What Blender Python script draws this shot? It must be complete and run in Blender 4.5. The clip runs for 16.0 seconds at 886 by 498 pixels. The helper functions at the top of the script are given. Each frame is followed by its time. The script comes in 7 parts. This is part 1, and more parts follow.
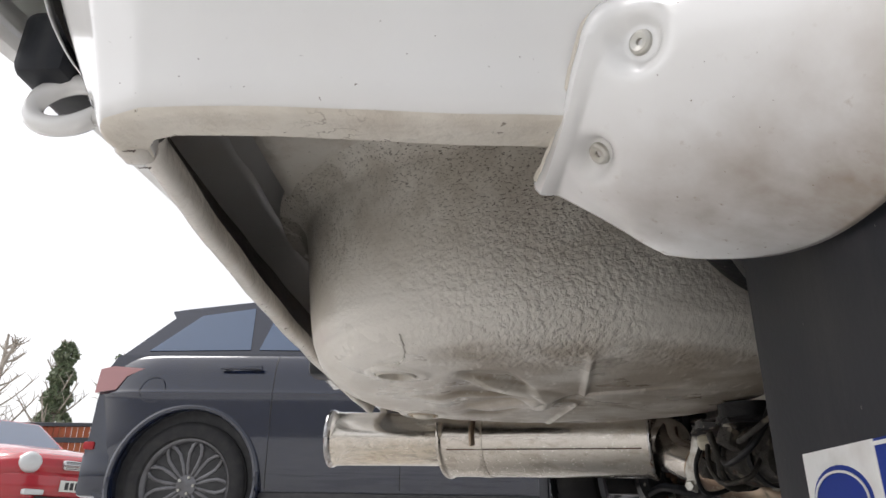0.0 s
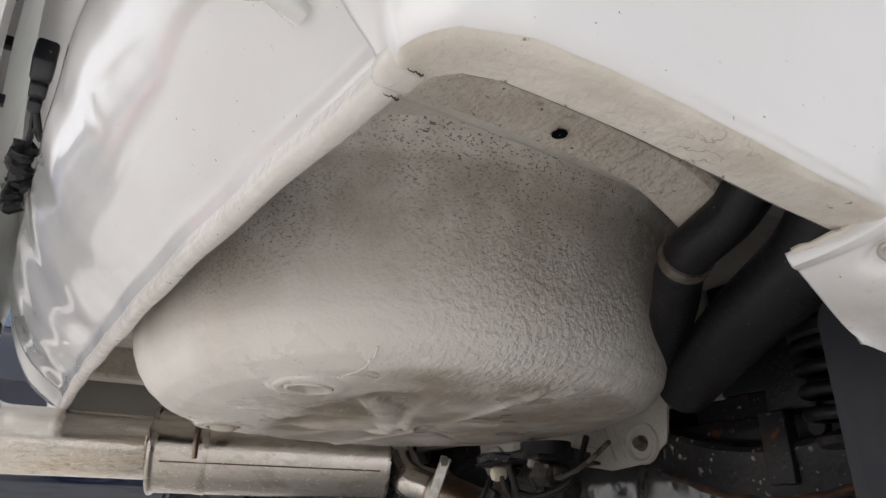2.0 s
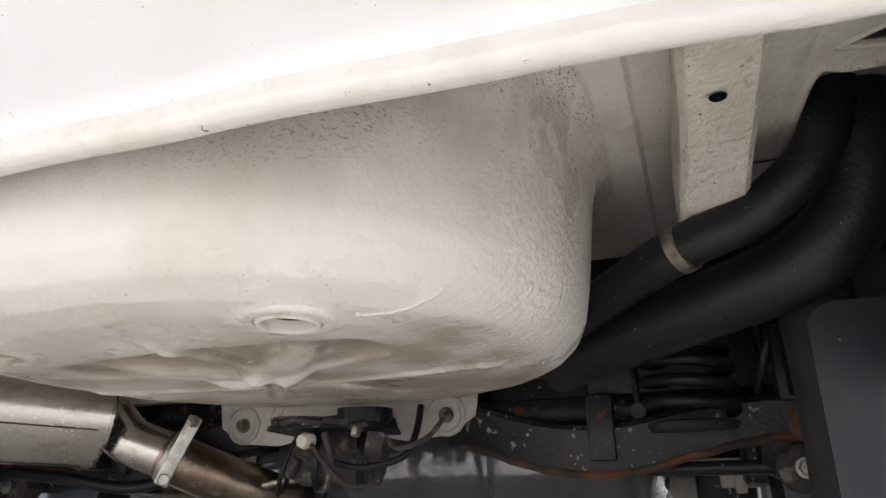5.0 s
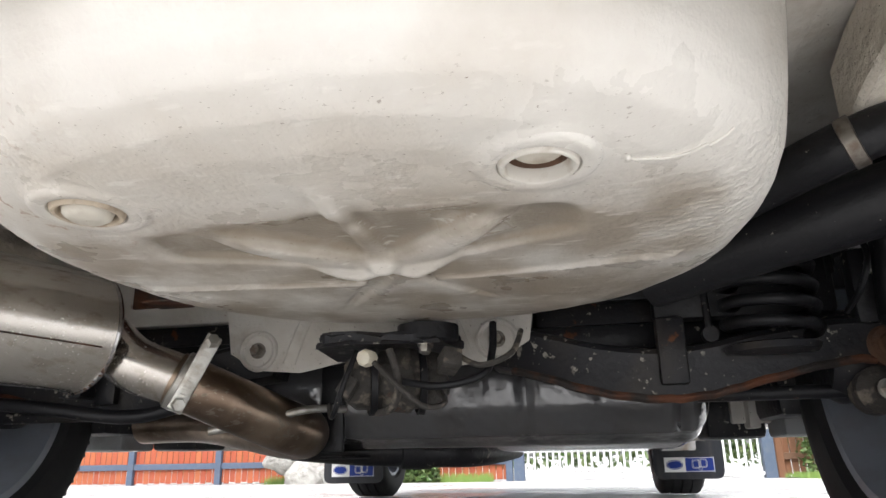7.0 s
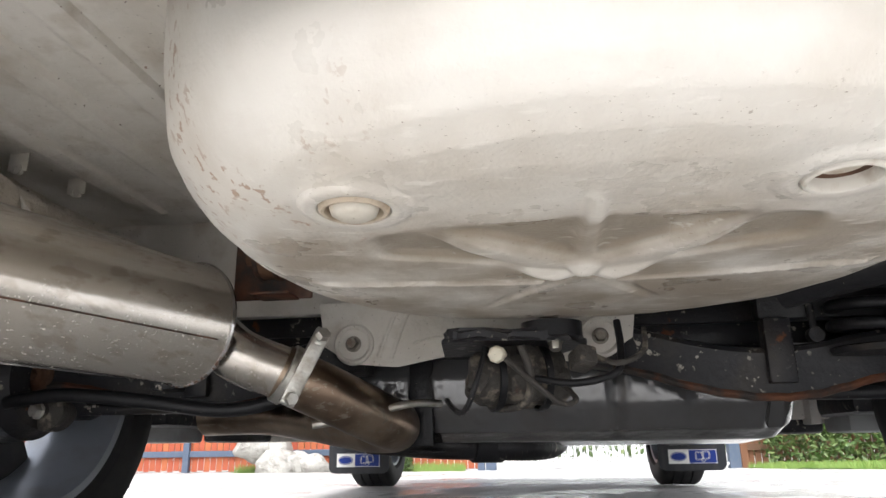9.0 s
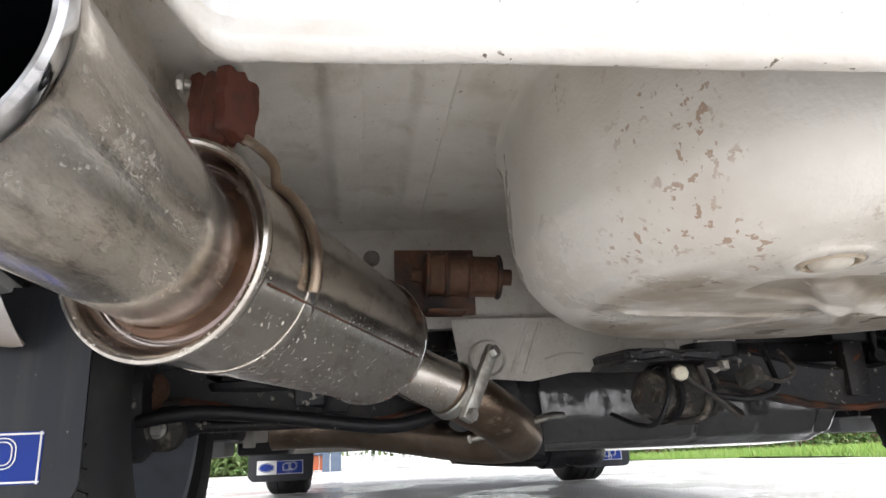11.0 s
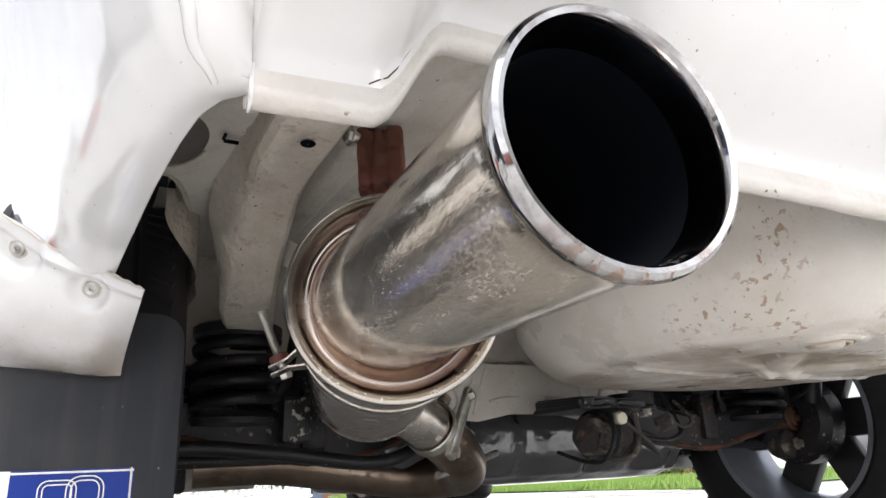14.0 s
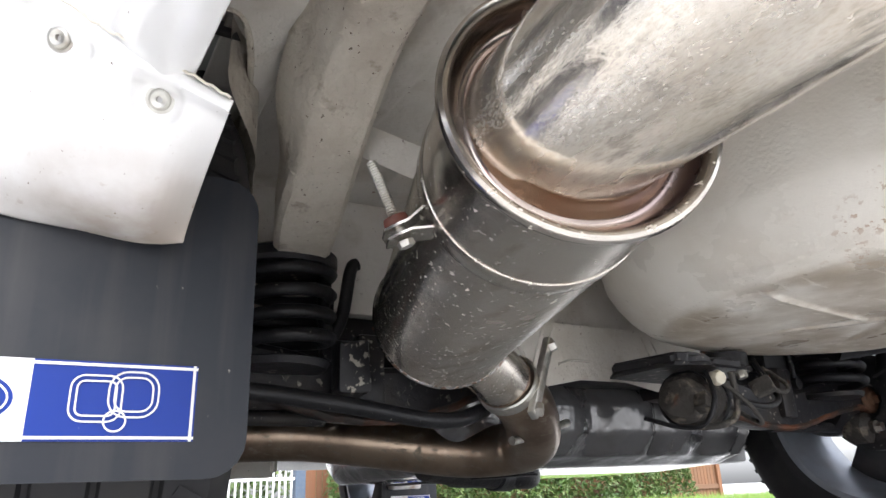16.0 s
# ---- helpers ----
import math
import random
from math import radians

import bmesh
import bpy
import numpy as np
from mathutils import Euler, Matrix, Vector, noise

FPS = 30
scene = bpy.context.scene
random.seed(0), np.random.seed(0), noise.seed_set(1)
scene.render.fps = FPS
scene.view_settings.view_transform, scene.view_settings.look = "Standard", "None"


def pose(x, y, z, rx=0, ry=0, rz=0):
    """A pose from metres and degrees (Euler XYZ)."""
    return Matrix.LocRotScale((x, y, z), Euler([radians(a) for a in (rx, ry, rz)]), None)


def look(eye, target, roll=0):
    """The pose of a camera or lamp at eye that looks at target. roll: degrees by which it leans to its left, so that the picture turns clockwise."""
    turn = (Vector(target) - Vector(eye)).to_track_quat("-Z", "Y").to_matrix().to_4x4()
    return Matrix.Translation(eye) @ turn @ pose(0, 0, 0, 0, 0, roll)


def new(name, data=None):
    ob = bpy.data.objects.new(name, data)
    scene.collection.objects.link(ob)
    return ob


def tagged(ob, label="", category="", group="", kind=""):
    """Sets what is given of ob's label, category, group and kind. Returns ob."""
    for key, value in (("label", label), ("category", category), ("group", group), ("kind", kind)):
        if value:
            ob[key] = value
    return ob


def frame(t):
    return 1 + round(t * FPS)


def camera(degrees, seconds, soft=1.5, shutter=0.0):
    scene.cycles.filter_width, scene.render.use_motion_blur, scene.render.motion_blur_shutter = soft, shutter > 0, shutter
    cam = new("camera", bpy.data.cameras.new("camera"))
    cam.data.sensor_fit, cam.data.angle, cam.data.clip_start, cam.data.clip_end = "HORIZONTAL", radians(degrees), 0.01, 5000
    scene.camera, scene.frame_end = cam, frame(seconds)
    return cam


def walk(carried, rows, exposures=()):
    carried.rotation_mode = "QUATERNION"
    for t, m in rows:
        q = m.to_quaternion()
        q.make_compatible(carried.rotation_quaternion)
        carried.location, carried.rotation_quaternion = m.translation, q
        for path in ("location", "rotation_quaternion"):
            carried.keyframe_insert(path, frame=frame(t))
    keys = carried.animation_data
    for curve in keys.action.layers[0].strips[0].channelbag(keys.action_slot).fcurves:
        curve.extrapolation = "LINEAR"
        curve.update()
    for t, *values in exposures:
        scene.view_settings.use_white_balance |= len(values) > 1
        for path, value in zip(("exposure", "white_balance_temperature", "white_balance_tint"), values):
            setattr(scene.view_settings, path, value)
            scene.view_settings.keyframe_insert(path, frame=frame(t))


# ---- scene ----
cam = camera(66.2, 16.0)
PATH = [
    (0, (0.039, -1.109, 0.177), (-0.07, 0.738, 0.934), 1.0),
    (0.5, (-0.063, -1.109, 0.185), (0.13, 0.73, 0.947), 0.7),
    (1, (-0.133, -1.071, 0.19), (0.374, 0.701, 0.967), 0.9),
    (1.5, (-0.217, -1.021, 0.2), (0.546, 0.656, 0.979), 0.6),
    (2, (-0.338, -0.947, 0.205), (0.685, 0.583, 0.988), 0.2),
    (2.5, (-0.417, -0.861, 0.206), (0.92, 0.407, 0.984), 0.2),
    (3, (-0.461, -0.77, 0.204), (1.121, 0.171, 0.985), -0.0),
    (3.5, (-0.478, -0.707, 0.205), (1.217, 0.005, 0.992), -0.3),
    (4, (-0.486, -0.661, 0.201), (1.237, -0.017, 0.985), -0.6),
    (4.5, (-0.485, -0.654, 0.201), (1.265, -0.002, 0.916), -0.5),
    (5, (-0.488, -0.564, 0.225), (1.28, 0.074, 0.908), -0.8),
    (5.2, (-0.495, -0.509, 0.231), (1.279, 0.105, 0.919), -1.1),
    (7.3, (-0.445, -0.297, 0.172), (1.442, 0.026, 0.751), -1.0),
    (7.5, (-0.448, -0.296, 0.17), (1.442, 0.009, 0.748), -1.0),
    (8, (-0.436, -0.297, 0.169), (1.46, -0.018, 0.739), -1.1),
    (8.5, (-0.466, -0.251, 0.182), (1.434, 0.016, 0.746), -1.0),
    (9, (-0.486, -0.093, 0.19), (1.418, 0.162, 0.748), -0.8),
    (9.5, (-0.498, 0.078, 0.203), (1.409, 0.316, 0.758), -0.9),
    (9.7, (-0.498, 0.134, 0.206), (1.412, 0.355, 0.758), -1.3),
    (11.8, (-0.591, 0.498, 0.226), (1.256, -0.036, 0.777), -2.0),
    (12, (-0.605, 0.517, 0.222), (1.231, -0.052, 0.776), -2.0),
    (12.5, (-0.622, 0.569, 0.231), (1.185, -0.082, 0.79), -2.2),
    (13, (-0.619, 0.633, 0.239), (1.154, -0.106, 0.796), -2.2),
    (13.5, (-0.568, 0.717, 0.24), (1.157, -0.118, 0.813), -2.3),
    (14, (-0.519, 0.766, 0.234), (1.15, -0.149, 0.845), -2.5),
    (14.5, (-0.42, 0.783, 0.227), (1.213, -0.159, 0.893), -2.6),
    (15, (-0.36, 0.799, 0.184), (1.261, -0.15, 0.869), -2.5),
    (15.5, (-0.331, 0.795, 0.156), (1.289, -0.16, 0.837), -2.5),
    (16, (-0.289, 0.797, 0.155), (1.33, -0.159, 0.838), -2.5),
]
walk(cam, [(t, look(eye, target, roll)) for t, eye, target, roll in PATH], [(0.0, 0.56, 6500, 12), (2.0, 0.66, 6500, 13), (3.0, 0.88, 6500, 13), (4.0, 1.00, 6450, 13), (5.0, 1.23, 6450, 13), (7.4, 1.42, 6350, 11), (8.5, 1.44, 6400, 10), (9.6, 1.53, 6400, 13), (11.9, 1.31, 6200, 10), (12.5, 1.19, 6150, 9), (14.5, 1.38, 6400, 13), (16.0, 1.82, 6200, 12)])

# ---- light: a bright overcast day ----
SUN_ELEVATION, SUN_ROTATION = radians(56), radians(-84)
world = bpy.data.worlds.new("overcast_sky")
scene.world = world
world.use_nodes = True
wn, wl = world.node_tree.nodes, world.node_tree.links
sky = wn.new("ShaderNodeTexSky")
sky.sky_type, sky.sun_disc = "NISHITA", False
sky.dust_density = 3.0
sky.sun_elevation, sky.sun_rotation = SUN_ELEVATION, SUN_ROTATION
grey = wn.new("ShaderNodeHueSaturation")
grey.inputs["Saturation"].default_value = 0.12
wl.new(sky.outputs[0], grey.inputs["Color"])
wl.new(grey.outputs[0], wn["Background"].inputs["Color"])
wn["Background"].inputs["Strength"].default_value = 0.15
sun = new("sun", bpy.data.lights.new("sun", "SUN"))
sun.data.energy, sun.data.angle, sun.data.color = 1.3, radians(30), (1.0, 0.98, 0.95)
sun.matrix_world = look((0, 0, 10), (0 - math.sin(SUN_ROTATION) * math.cos(SUN_ELEVATION), 0 - math.cos(SUN_ROTATION) * math.cos(SUN_ELEVATION), 10 - math.sin(SUN_ELEVATION)))


# ---- materials ----
class Mat:
    """A node material with short ways to add texture, mixes and relief."""

    def __init__(self, name, color=(0.5, 0.5, 0.5), rough=0.5, metal=0.0, coat=0.0):
        self.m = bpy.data.materials.new(name)
        self.m.use_nodes = True
        self.n, self.l = self.m.node_tree.nodes, self.m.node_tree.links
        self.b = self.n["Principled BSDF"]
        self.color, self.rough, self.height = None, None, None
        self.b.inputs["Base Color"].default_value = (*color, 1)
        self.b.inputs["Roughness"].default_value = rough
        self.b.inputs["Metallic"].default_value = metal
        self.b.inputs["Coat Weight"].default_value = coat
        self.base = color
        self.co = self.n.new("ShaderNodeTexCoord").outputs["Object"]

    def stretch(self, sx, sy, sz):
        mp = self.n.new("ShaderNodeMapping")
        mp.inputs["Scale"].default_value = (sx, sy, sz)
        self.l.new(self.co, mp.inputs["Vector"])
        return mp.outputs[0]

    def noise(self, scale, detail=4.0, low=0.4, high=0.6, co=None, rough=0.55):
        t = self.n.new("ShaderNodeTexNoise")
        t.inputs["Scale"].default_value, t.inputs["Detail"].default_value = scale, detail
        t.inputs["Roughness"].default_value = rough
        self.l.new(co or self.co, t.inputs["Vector"])
        return self.ramp(t.outputs[0], low, high)

    def cells(self, scale, low=0.0, high=0.5, co=None, feature="F1"):
        t = self.n.new("ShaderNodeTexVoronoi")
        t.feature = feature
        t.inputs["Scale"].default_value = scale
        self.l.new(co or self.co, t.inputs["Vector"])
        return self.ramp(t.outputs["Distance"], low, high)

    def ramp(self, value, low, high):
        r = self.n.new("ShaderNodeMapRange")
        r.inputs["From Min"].default_value, r.inputs["From Max"].default_value = low, high
        self.l.new(value, r.inputs["Value"])
        return r.outputs[0]

    def axis(self, k, low, high):
        s = self.n.new("ShaderNodeSeparateXYZ")
        self.l.new(self.co, s.inputs[0])
        return self.ramp(s.outputs[k], low, high)

    def math(self, op, a, b=None):
        m = self.n.new("ShaderNodeMath")
        m.operation = op
        for k, v in enumerate((a, b)):
            if v is None:
                continue
            if isinstance(v, (int, float)):
                m.inputs[k].default_value = v
            else:
                self.l.new(v, m.inputs[k])
        return m.outputs[0]

    def blend(self, mask, color, amount=1.0):
        """Lays color over what is there where mask is 1."""
        x = self.n.new("ShaderNodeMix")
        x.data_type = "RGBA"
        self.l.new(self.math("MULTIPLY", mask, amount), x.inputs[0])
        if self.color is None:
            x.inputs[6].default_value = (*self.base, 1)
        else:
            self.l.new(self.color, x.inputs[6])
        x.inputs[7].default_value = (*color, 1)
        self.color = x.outputs[2]
        self.l.new(self.color, self.b.inputs["Base Color"])
        return self

    def dull(self, mask, rough):
        x = self.n.new("ShaderNodeMix")
        self.l.new(mask, x.inputs[0])
        if self.rough is None:
            x.inputs[2].default_value = self.b.inputs["Roughness"].default_value
        else:
            self.l.new(self.rough, x.inputs[2])
        x.inputs[3].default_value = rough
        self.rough = x.outputs[0]
        self.l.new(self.rough, self.b.inputs["Roughness"])
        return self

    def relief(self, value, dist, strength=1.0):
        p = self.n.new("ShaderNodeBump")
        p.inputs["Distance"].default_value, p.inputs["Strength"].default_value = dist, strength
        self.l.new(value, p.inputs["Height"])
        if self.height is not None:
            self.l.new(self.height, p.inputs["Normal"])
        self.height = p.outputs[0]
        self.l.new(self.height, self.b.inputs["Normal"])
        return self

    def metal_off(self, mask):
        x = self.math("SUBTRACT", 1.0, mask)
        self.l.new(x, self.b.inputs["Metallic"])
        return self

    def random_tint(self, color, amount=0.6):
        oi = self.n.new("ShaderNodeObjectInfo")
        return self.blend(oi.outputs["Random"], color, amount)

    def island_tint(self, color, amount=0.8):
        g = self.n.new("ShaderNodeNewGeometry")
        return self.blend(g.outputs["Random Per Island"], color, amount)


DIRT, RUST, CHIP = (0.16, 0.13, 0.095), (0.16, 0.055, 0.02), (0.09, 0.055, 0.035)

body_paint = Mat("white_body_paint", (0.72, 0.715, 0.705), 0.12, coat=1.0)
body_paint.b.inputs["Coat Roughness"].default_value = 0.04
body_paint.blend(body_paint.noise(5, 6, 0.52, 0.80), (0.64, 0.60, 0.53), 0.35)
body_paint.blend(body_paint.noise(260, 2, 0.745, 0.76), CHIP, 0.7)
# road grime thrown up behind the wheels: brown spots and a thin film, low on the mouldings
mud = body_paint.math("MULTIPLY", body_paint.axis(2, 0.385, 0.315), body_paint.axis(0, 0.06, 0.13))
body_paint.blend(body_paint.math("MULTIPLY", body_paint.noise(10, 7, 0.34, 0.60), mud), (0.27, 0.20, 0.14), 0.9)
body_paint.blend(body_paint.math("MULTIPLY", body_paint.noise(130, 4, 0.64, 0.74), mud), (0.30, 0.21, 0.14), 0.5)
body_paint.dull(body_paint.noise(9, 5, 0.4, 0.7), 0.24)
body_paint.relief(body_paint.noise(7, 2, 0.2, 0.8), 0.0022)

flange_paint = Mat("dirty_flange_paint", (0.66, 0.62, 0.55), 0.5)
flange_paint.blend(flange_paint.noise(18, 6, 0.42, 0.75), (0.47, 0.41, 0.33), 0.7)
# thin curled cracks in patches, with a few flakes gone
crack_n = flange_paint.n.new("ShaderNodeTexNoise")
crack_n.inputs["Scale"].default_value, crack_n.inputs["Detail"].default_value = 55, 3
flange_paint.l.new(flange_paint.co, crack_n.inputs["Vector"])
curls = flange_paint.math("SUBTRACT", flange_paint.ramp(crack_n.outputs[0], 0.482, 0.494), flange_paint.ramp(crack_n.outputs[0], 0.506, 0.518))
flange_paint.blend(flange_paint.math("MULTIPLY", curls, flange_paint.noise(11, 3, 0.56, 0.66)), (0.20, 0.16, 0.12), 0.6)
flange_paint.blend(flange_paint.noise(70, 4, 0.67, 0.69), DIRT, 0.8)
flange_paint.relief(flange_paint.noise(60, 5, 0.3, 0.7), 0.0012)

under_paint = Mat("stone_chipped_underbody_paint", (0.65, 0.62, 0.57), 0.55)
under_paint.blend(under_paint.noise(7, 6, 0.42, 0.72), (0.40, 0.35, 0.27), 0.5)
under_paint.blend(under_paint.noise(210, 3, 0.70, 0.715), CHIP, 0.85)
under_paint.blend(under_paint.noise(60, 6, 0.72, 0.735), RUST, 0.7)
under_paint.blend(under_paint.noise(18, 6, 0.55, 0.72), (0.38, 0.32, 0.25), 0.5)
under_paint.relief(under_paint.noise(90, 5, 0.3, 0.7), 0.0010)

rail_paint = Mat("thick_undersealed_rail_paint", (0.62, 0.57, 0.49), 0.55)
rail_paint.blend(rail_paint.noise(14, 6, 0.45, 0.7), (0.38, 0.32, 0.25), 0.5)
rail_paint.blend(rail_paint.noise(170, 3, 0.69, 0.705), CHIP, 0.85)
rail_paint.blend(rail_paint.noise(45, 6, 0.62, 0.70), (0.30, 0.24, 0.18), 0.6)
rail_paint.relief(rail_paint.noise(70, 6, 0.3, 0.7), 0.0035)

well_paint = Mat("spare_well_paint", (0.70, 0.67, 0.615), 0.26)
# coarse underseal on the flank that faces the kerb side wheel, smooth paint elsewhere
seal = well_paint.math("MULTIPLY", well_paint.math("MULTIPLY", well_paint.axis(1, -0.30, -0.43), well_paint.axis(0, -0.08, 0.08)), well_paint.math("MULTIPLY", well_paint.axis(2, 0.53, 0.45), well_paint.noise(4, 2, 0.30, 0.55)))
well_paint.blend(well_paint.noise(6, 7, 0.42, 0.72), (0.44, 0.375, 0.29), 0.6)
well_paint.blend(well_paint.noise(3.2, 3, 0.53, 0.56, rough=0.4), (0.78, 0.75, 0.69), 0.5)
# brown road film in the dished sectors of the floor, thinner over the rest; the ribs are rubbed clean
dish = well_paint.math("MULTIPLY", well_paint.axis(2, 0.3478, 0.3515), well_paint.axis(2, 0.364, 0.358))
dish = well_paint.math("MULTIPLY", well_paint.math("MULTIPLY", dish, well_paint.axis(0, -0.06, -0.01)), well_paint.math("MULTIPLY", well_paint.axis(0, 0.16, 0.13), well_paint.math("MULTIPLY", well_paint.axis(1, -0.36, -0.31), well_paint.axis(1, 0.08, 0.03))))
film = well_paint.math("MULTIPLY", well_paint.noise(16, 7, 0.22, 0.50), dish)
well_paint.blend(film, (0.21, 0.172, 0.127), 0.85)
flat_floor = well_paint.math("MULTIPLY", well_paint.axis(2, 0.357, 0.351), well_paint.axis(2, 0.3405, 0.3452))
thin = well_paint.math("MULTIPLY", well_paint.noise(13, 8, 0.28, 0.56), well_paint.math("MULTIPLY", flat_floor, well_paint.axis(0, -0.05, 0.02)))
well_paint.blend(thin, (0.31, 0.255, 0.19), 0.85)
chips = well_paint.math("MULTIPLY", well_paint.noise(240, 3, 0.755, 0.765, well_paint.stretch(1, 0.4, 1)), well_paint.noise(5, 2, 0.42, 0.58))
well_paint.blend(chips, (0.16, 0.105, 0.07), 0.75)
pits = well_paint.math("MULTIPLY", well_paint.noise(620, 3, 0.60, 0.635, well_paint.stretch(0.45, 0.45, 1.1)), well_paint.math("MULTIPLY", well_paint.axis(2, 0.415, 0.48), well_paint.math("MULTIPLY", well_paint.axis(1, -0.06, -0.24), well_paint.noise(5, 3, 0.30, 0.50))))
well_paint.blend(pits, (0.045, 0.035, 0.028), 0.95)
# dirt and painted shade together, denser up the flank under the wing
shade_grime = well_paint.math("MULTIPLY", well_paint.noise(26, 8, 0.30, 0.62), well_paint.math("MULTIPLY", well_paint.axis(2, 0.405, 0.47), well_paint.axis(1, -0.10, -0.30)))
well_paint.blend(shade_grime, (0.42, 0.375, 0.31), 0.55)
scabs = well_paint.math("MULTIPLY", well_paint.noise(120, 6, 0.585, 0.615), well_paint.math("MULTIPLY", well_paint.noise(11, 4, 0.50, 0.60), well_paint.math("MULTIPLY", well_paint.axis(1, -0.02, 0.06), well_paint.axis(0, 0.10, 0.0))))
well_paint.blend(scabs, (0.34, 0.21, 0.13), 0.8)
flecks = well_paint.math("MULTIPLY", well_paint.noise(420, 3, 0.67, 0.70, well_paint.stretch(1, 0.5, 1)), well_paint.axis(2, 0.372, 0.356))
well_paint.blend(flecks, (0.20, 0.15, 0.10), 0.55)
scuffs = well_paint.math("MULTIPLY", well_paint.noise(90, 6, 0.60, 0.68, well_paint.stretch(1, 0.25, 1)), well_paint.axis(2, 0.385, 0.356))
well_paint.blend(scuffs, (0.80, 0.77, 0.71), 0.5)
well_paint.dull(well_paint.noise(8, 6, 0.4, 0.65), 0.45)
orange = well_paint.math("MULTIPLY", well_paint.noise(150, 3, 0.38, 0.66, well_paint.stretch(1, 0.55, 1.0), rough=0.5), seal)
well_paint.relief(orange, 0.0017)
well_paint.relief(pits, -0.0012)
well_paint.relief(well_paint.noise(240, 4, 0.3, 0.7), 0.00025)

plug_mat = Mat("rubber_drain_plug", (0.60, 0.56, 0.48), 0.45)
plug_mat.blend(plug_mat.noise(40, 4, 0.5, 0.65), (0.33, 0.26, 0.19), 0.6)
ochre = Mat("ochre_stained_rim", (0.50, 0.42, 0.32), 0.55)
ochre.blend(ochre.noise(60, 4, 0.45, 0.65), (0.20, 0.13, 0.08), 0.7)
rust_mat = Mat("rusty_steel", (0.12, 0.06, 0.032), 0.7)
rust_mat.blend(rust_mat.noise(45, 6, 0.4, 0.65), (0.07, 0.035, 0.02), 0.9)
rust_mat.relief(rust_mat.noise(90, 5, 0.3, 0.7), 0.001)

stainless = Mat("road_stained_stainless", (0.60, 0.57, 0.53), 0.12, 1.0)
stainless.blend(stainless.noise(5, 5, 0.42, 0.75), (0.50, 0.44, 0.37), 0.5)
stainless.blend(stainless.noise(60, 6, 0.54, 0.62, stainless.stretch(0.25, 1, 1)), (0.33, 0.29, 0.25), 0.5)
film = stainless.math("MULTIPLY", stainless.noise(9, 3, 0.20, 0.75), stainless.axis(2, 0.40, 0.31))
stainless.blend(film, (0.50, 0.44, 0.37), 0.5)
stainless.dull(stainless.noise(11, 6, 0.40, 0.72), 0.22)
stainless.dull(film, 0.28)
splash = stainless.math("MULTIPLY", stainless.noise(230, 5, 0.635, 0.665, stainless.stretch(0.7, 1, 1)), stainless.math("MULTIPLY", stainless.axis(2, 0.385, 0.30), stainless.noise(14, 3, 0.38, 0.60)))
stainless.blend(splash, (0.74, 0.69, 0.61), 0.95)
stainless.dull(splash, 0.85)
stainless.metal_off(stainless.math("MAXIMUM", splash, stainless.math("MULTIPLY", film, 0.12)))
stainless.relief(stainless.noise(18, 2, 0.3, 0.7), 0.0005)

chrome = Mat("polished_tail_pipe", (0.76, 0.73, 0.68), 0.06, 1.0)
tinge = chrome.math("MULTIPLY", chrome.noise(7, 4, 0.3, 0.6), chrome.axis(2, 0.40, 0.34))
chrome.blend(tinge, (0.62, 0.52, 0.39), 0.7)
streaks = chrome.stretch(0.30, 1, 1)
soot = chrome.math("MULTIPLY", chrome.noise(760, 5, 0.48, 0.66, streaks), chrome.axis(2, 0.395, 0.335))
dust = chrome.math("MULTIPLY", chrome.noise(38, 6, 0.30, 0.74, streaks), chrome.axis(2, 0.375, 0.315))
veil = chrome.math("MAXIMUM", chrome.math("MULTIPLY", soot, 0.55), chrome.math("MULTIPLY", dust, 0.42))
chrome.blend(dust, (0.60, 0.51, 0.40), 0.6)
chrome.blend(soot, (0.40, 0.33, 0.26), 0.4)
blots = chrome.math("MULTIPLY", chrome.noise(190, 6, 0.50, 0.64, streaks), chrome.math("MULTIPLY", chrome.noise(16, 3, 0.38, 0.58), chrome.axis(2, 0.392, 0.355)))
chrome.blend(blots, (0.18, 0.15, 0.12), 0.5)
chrome.dull(chrome.math("MULTIPLY", veil, 0.6), 0.5)
pitted = chrome.math("MULTIPLY", chrome.math("MULTIPLY", chrome.noise(480, 6, 0.22, 0.80, chrome.stretch(0.5, 1, 1)), chrome.noise(30, 4, 0.25, 0.65, streaks)), chrome.axis(2, 0.425, 0.400))
chrome.blend(pitted, (0.74, 0.72, 0.68), 0.5)
chrome.dull(chrome.math("MULTIPLY", pitted, 0.6), 0.34)
specks = chrome.math("MULTIPLY", chrome.noise(700, 4, 0.60, 0.72, chrome.stretch(0.35, 1, 1)), chrome.noise(22, 3, 0.46, 0.56))
chrome.dull(specks, 0.4)
chrome.blend(specks, (0.30, 0.27, 0.24), 0.35)
chrome.metal_off(chrome.math("MAXIMUM", chrome.math("MULTIPLY", dust, 0.45), chrome.math("MULTIPLY", pitted, 0.55)))
chrome.relief(chrome.noise(200, 4, 0.3, 0.7, chrome.stretch(0.35, 1, 1)), 0.00012)

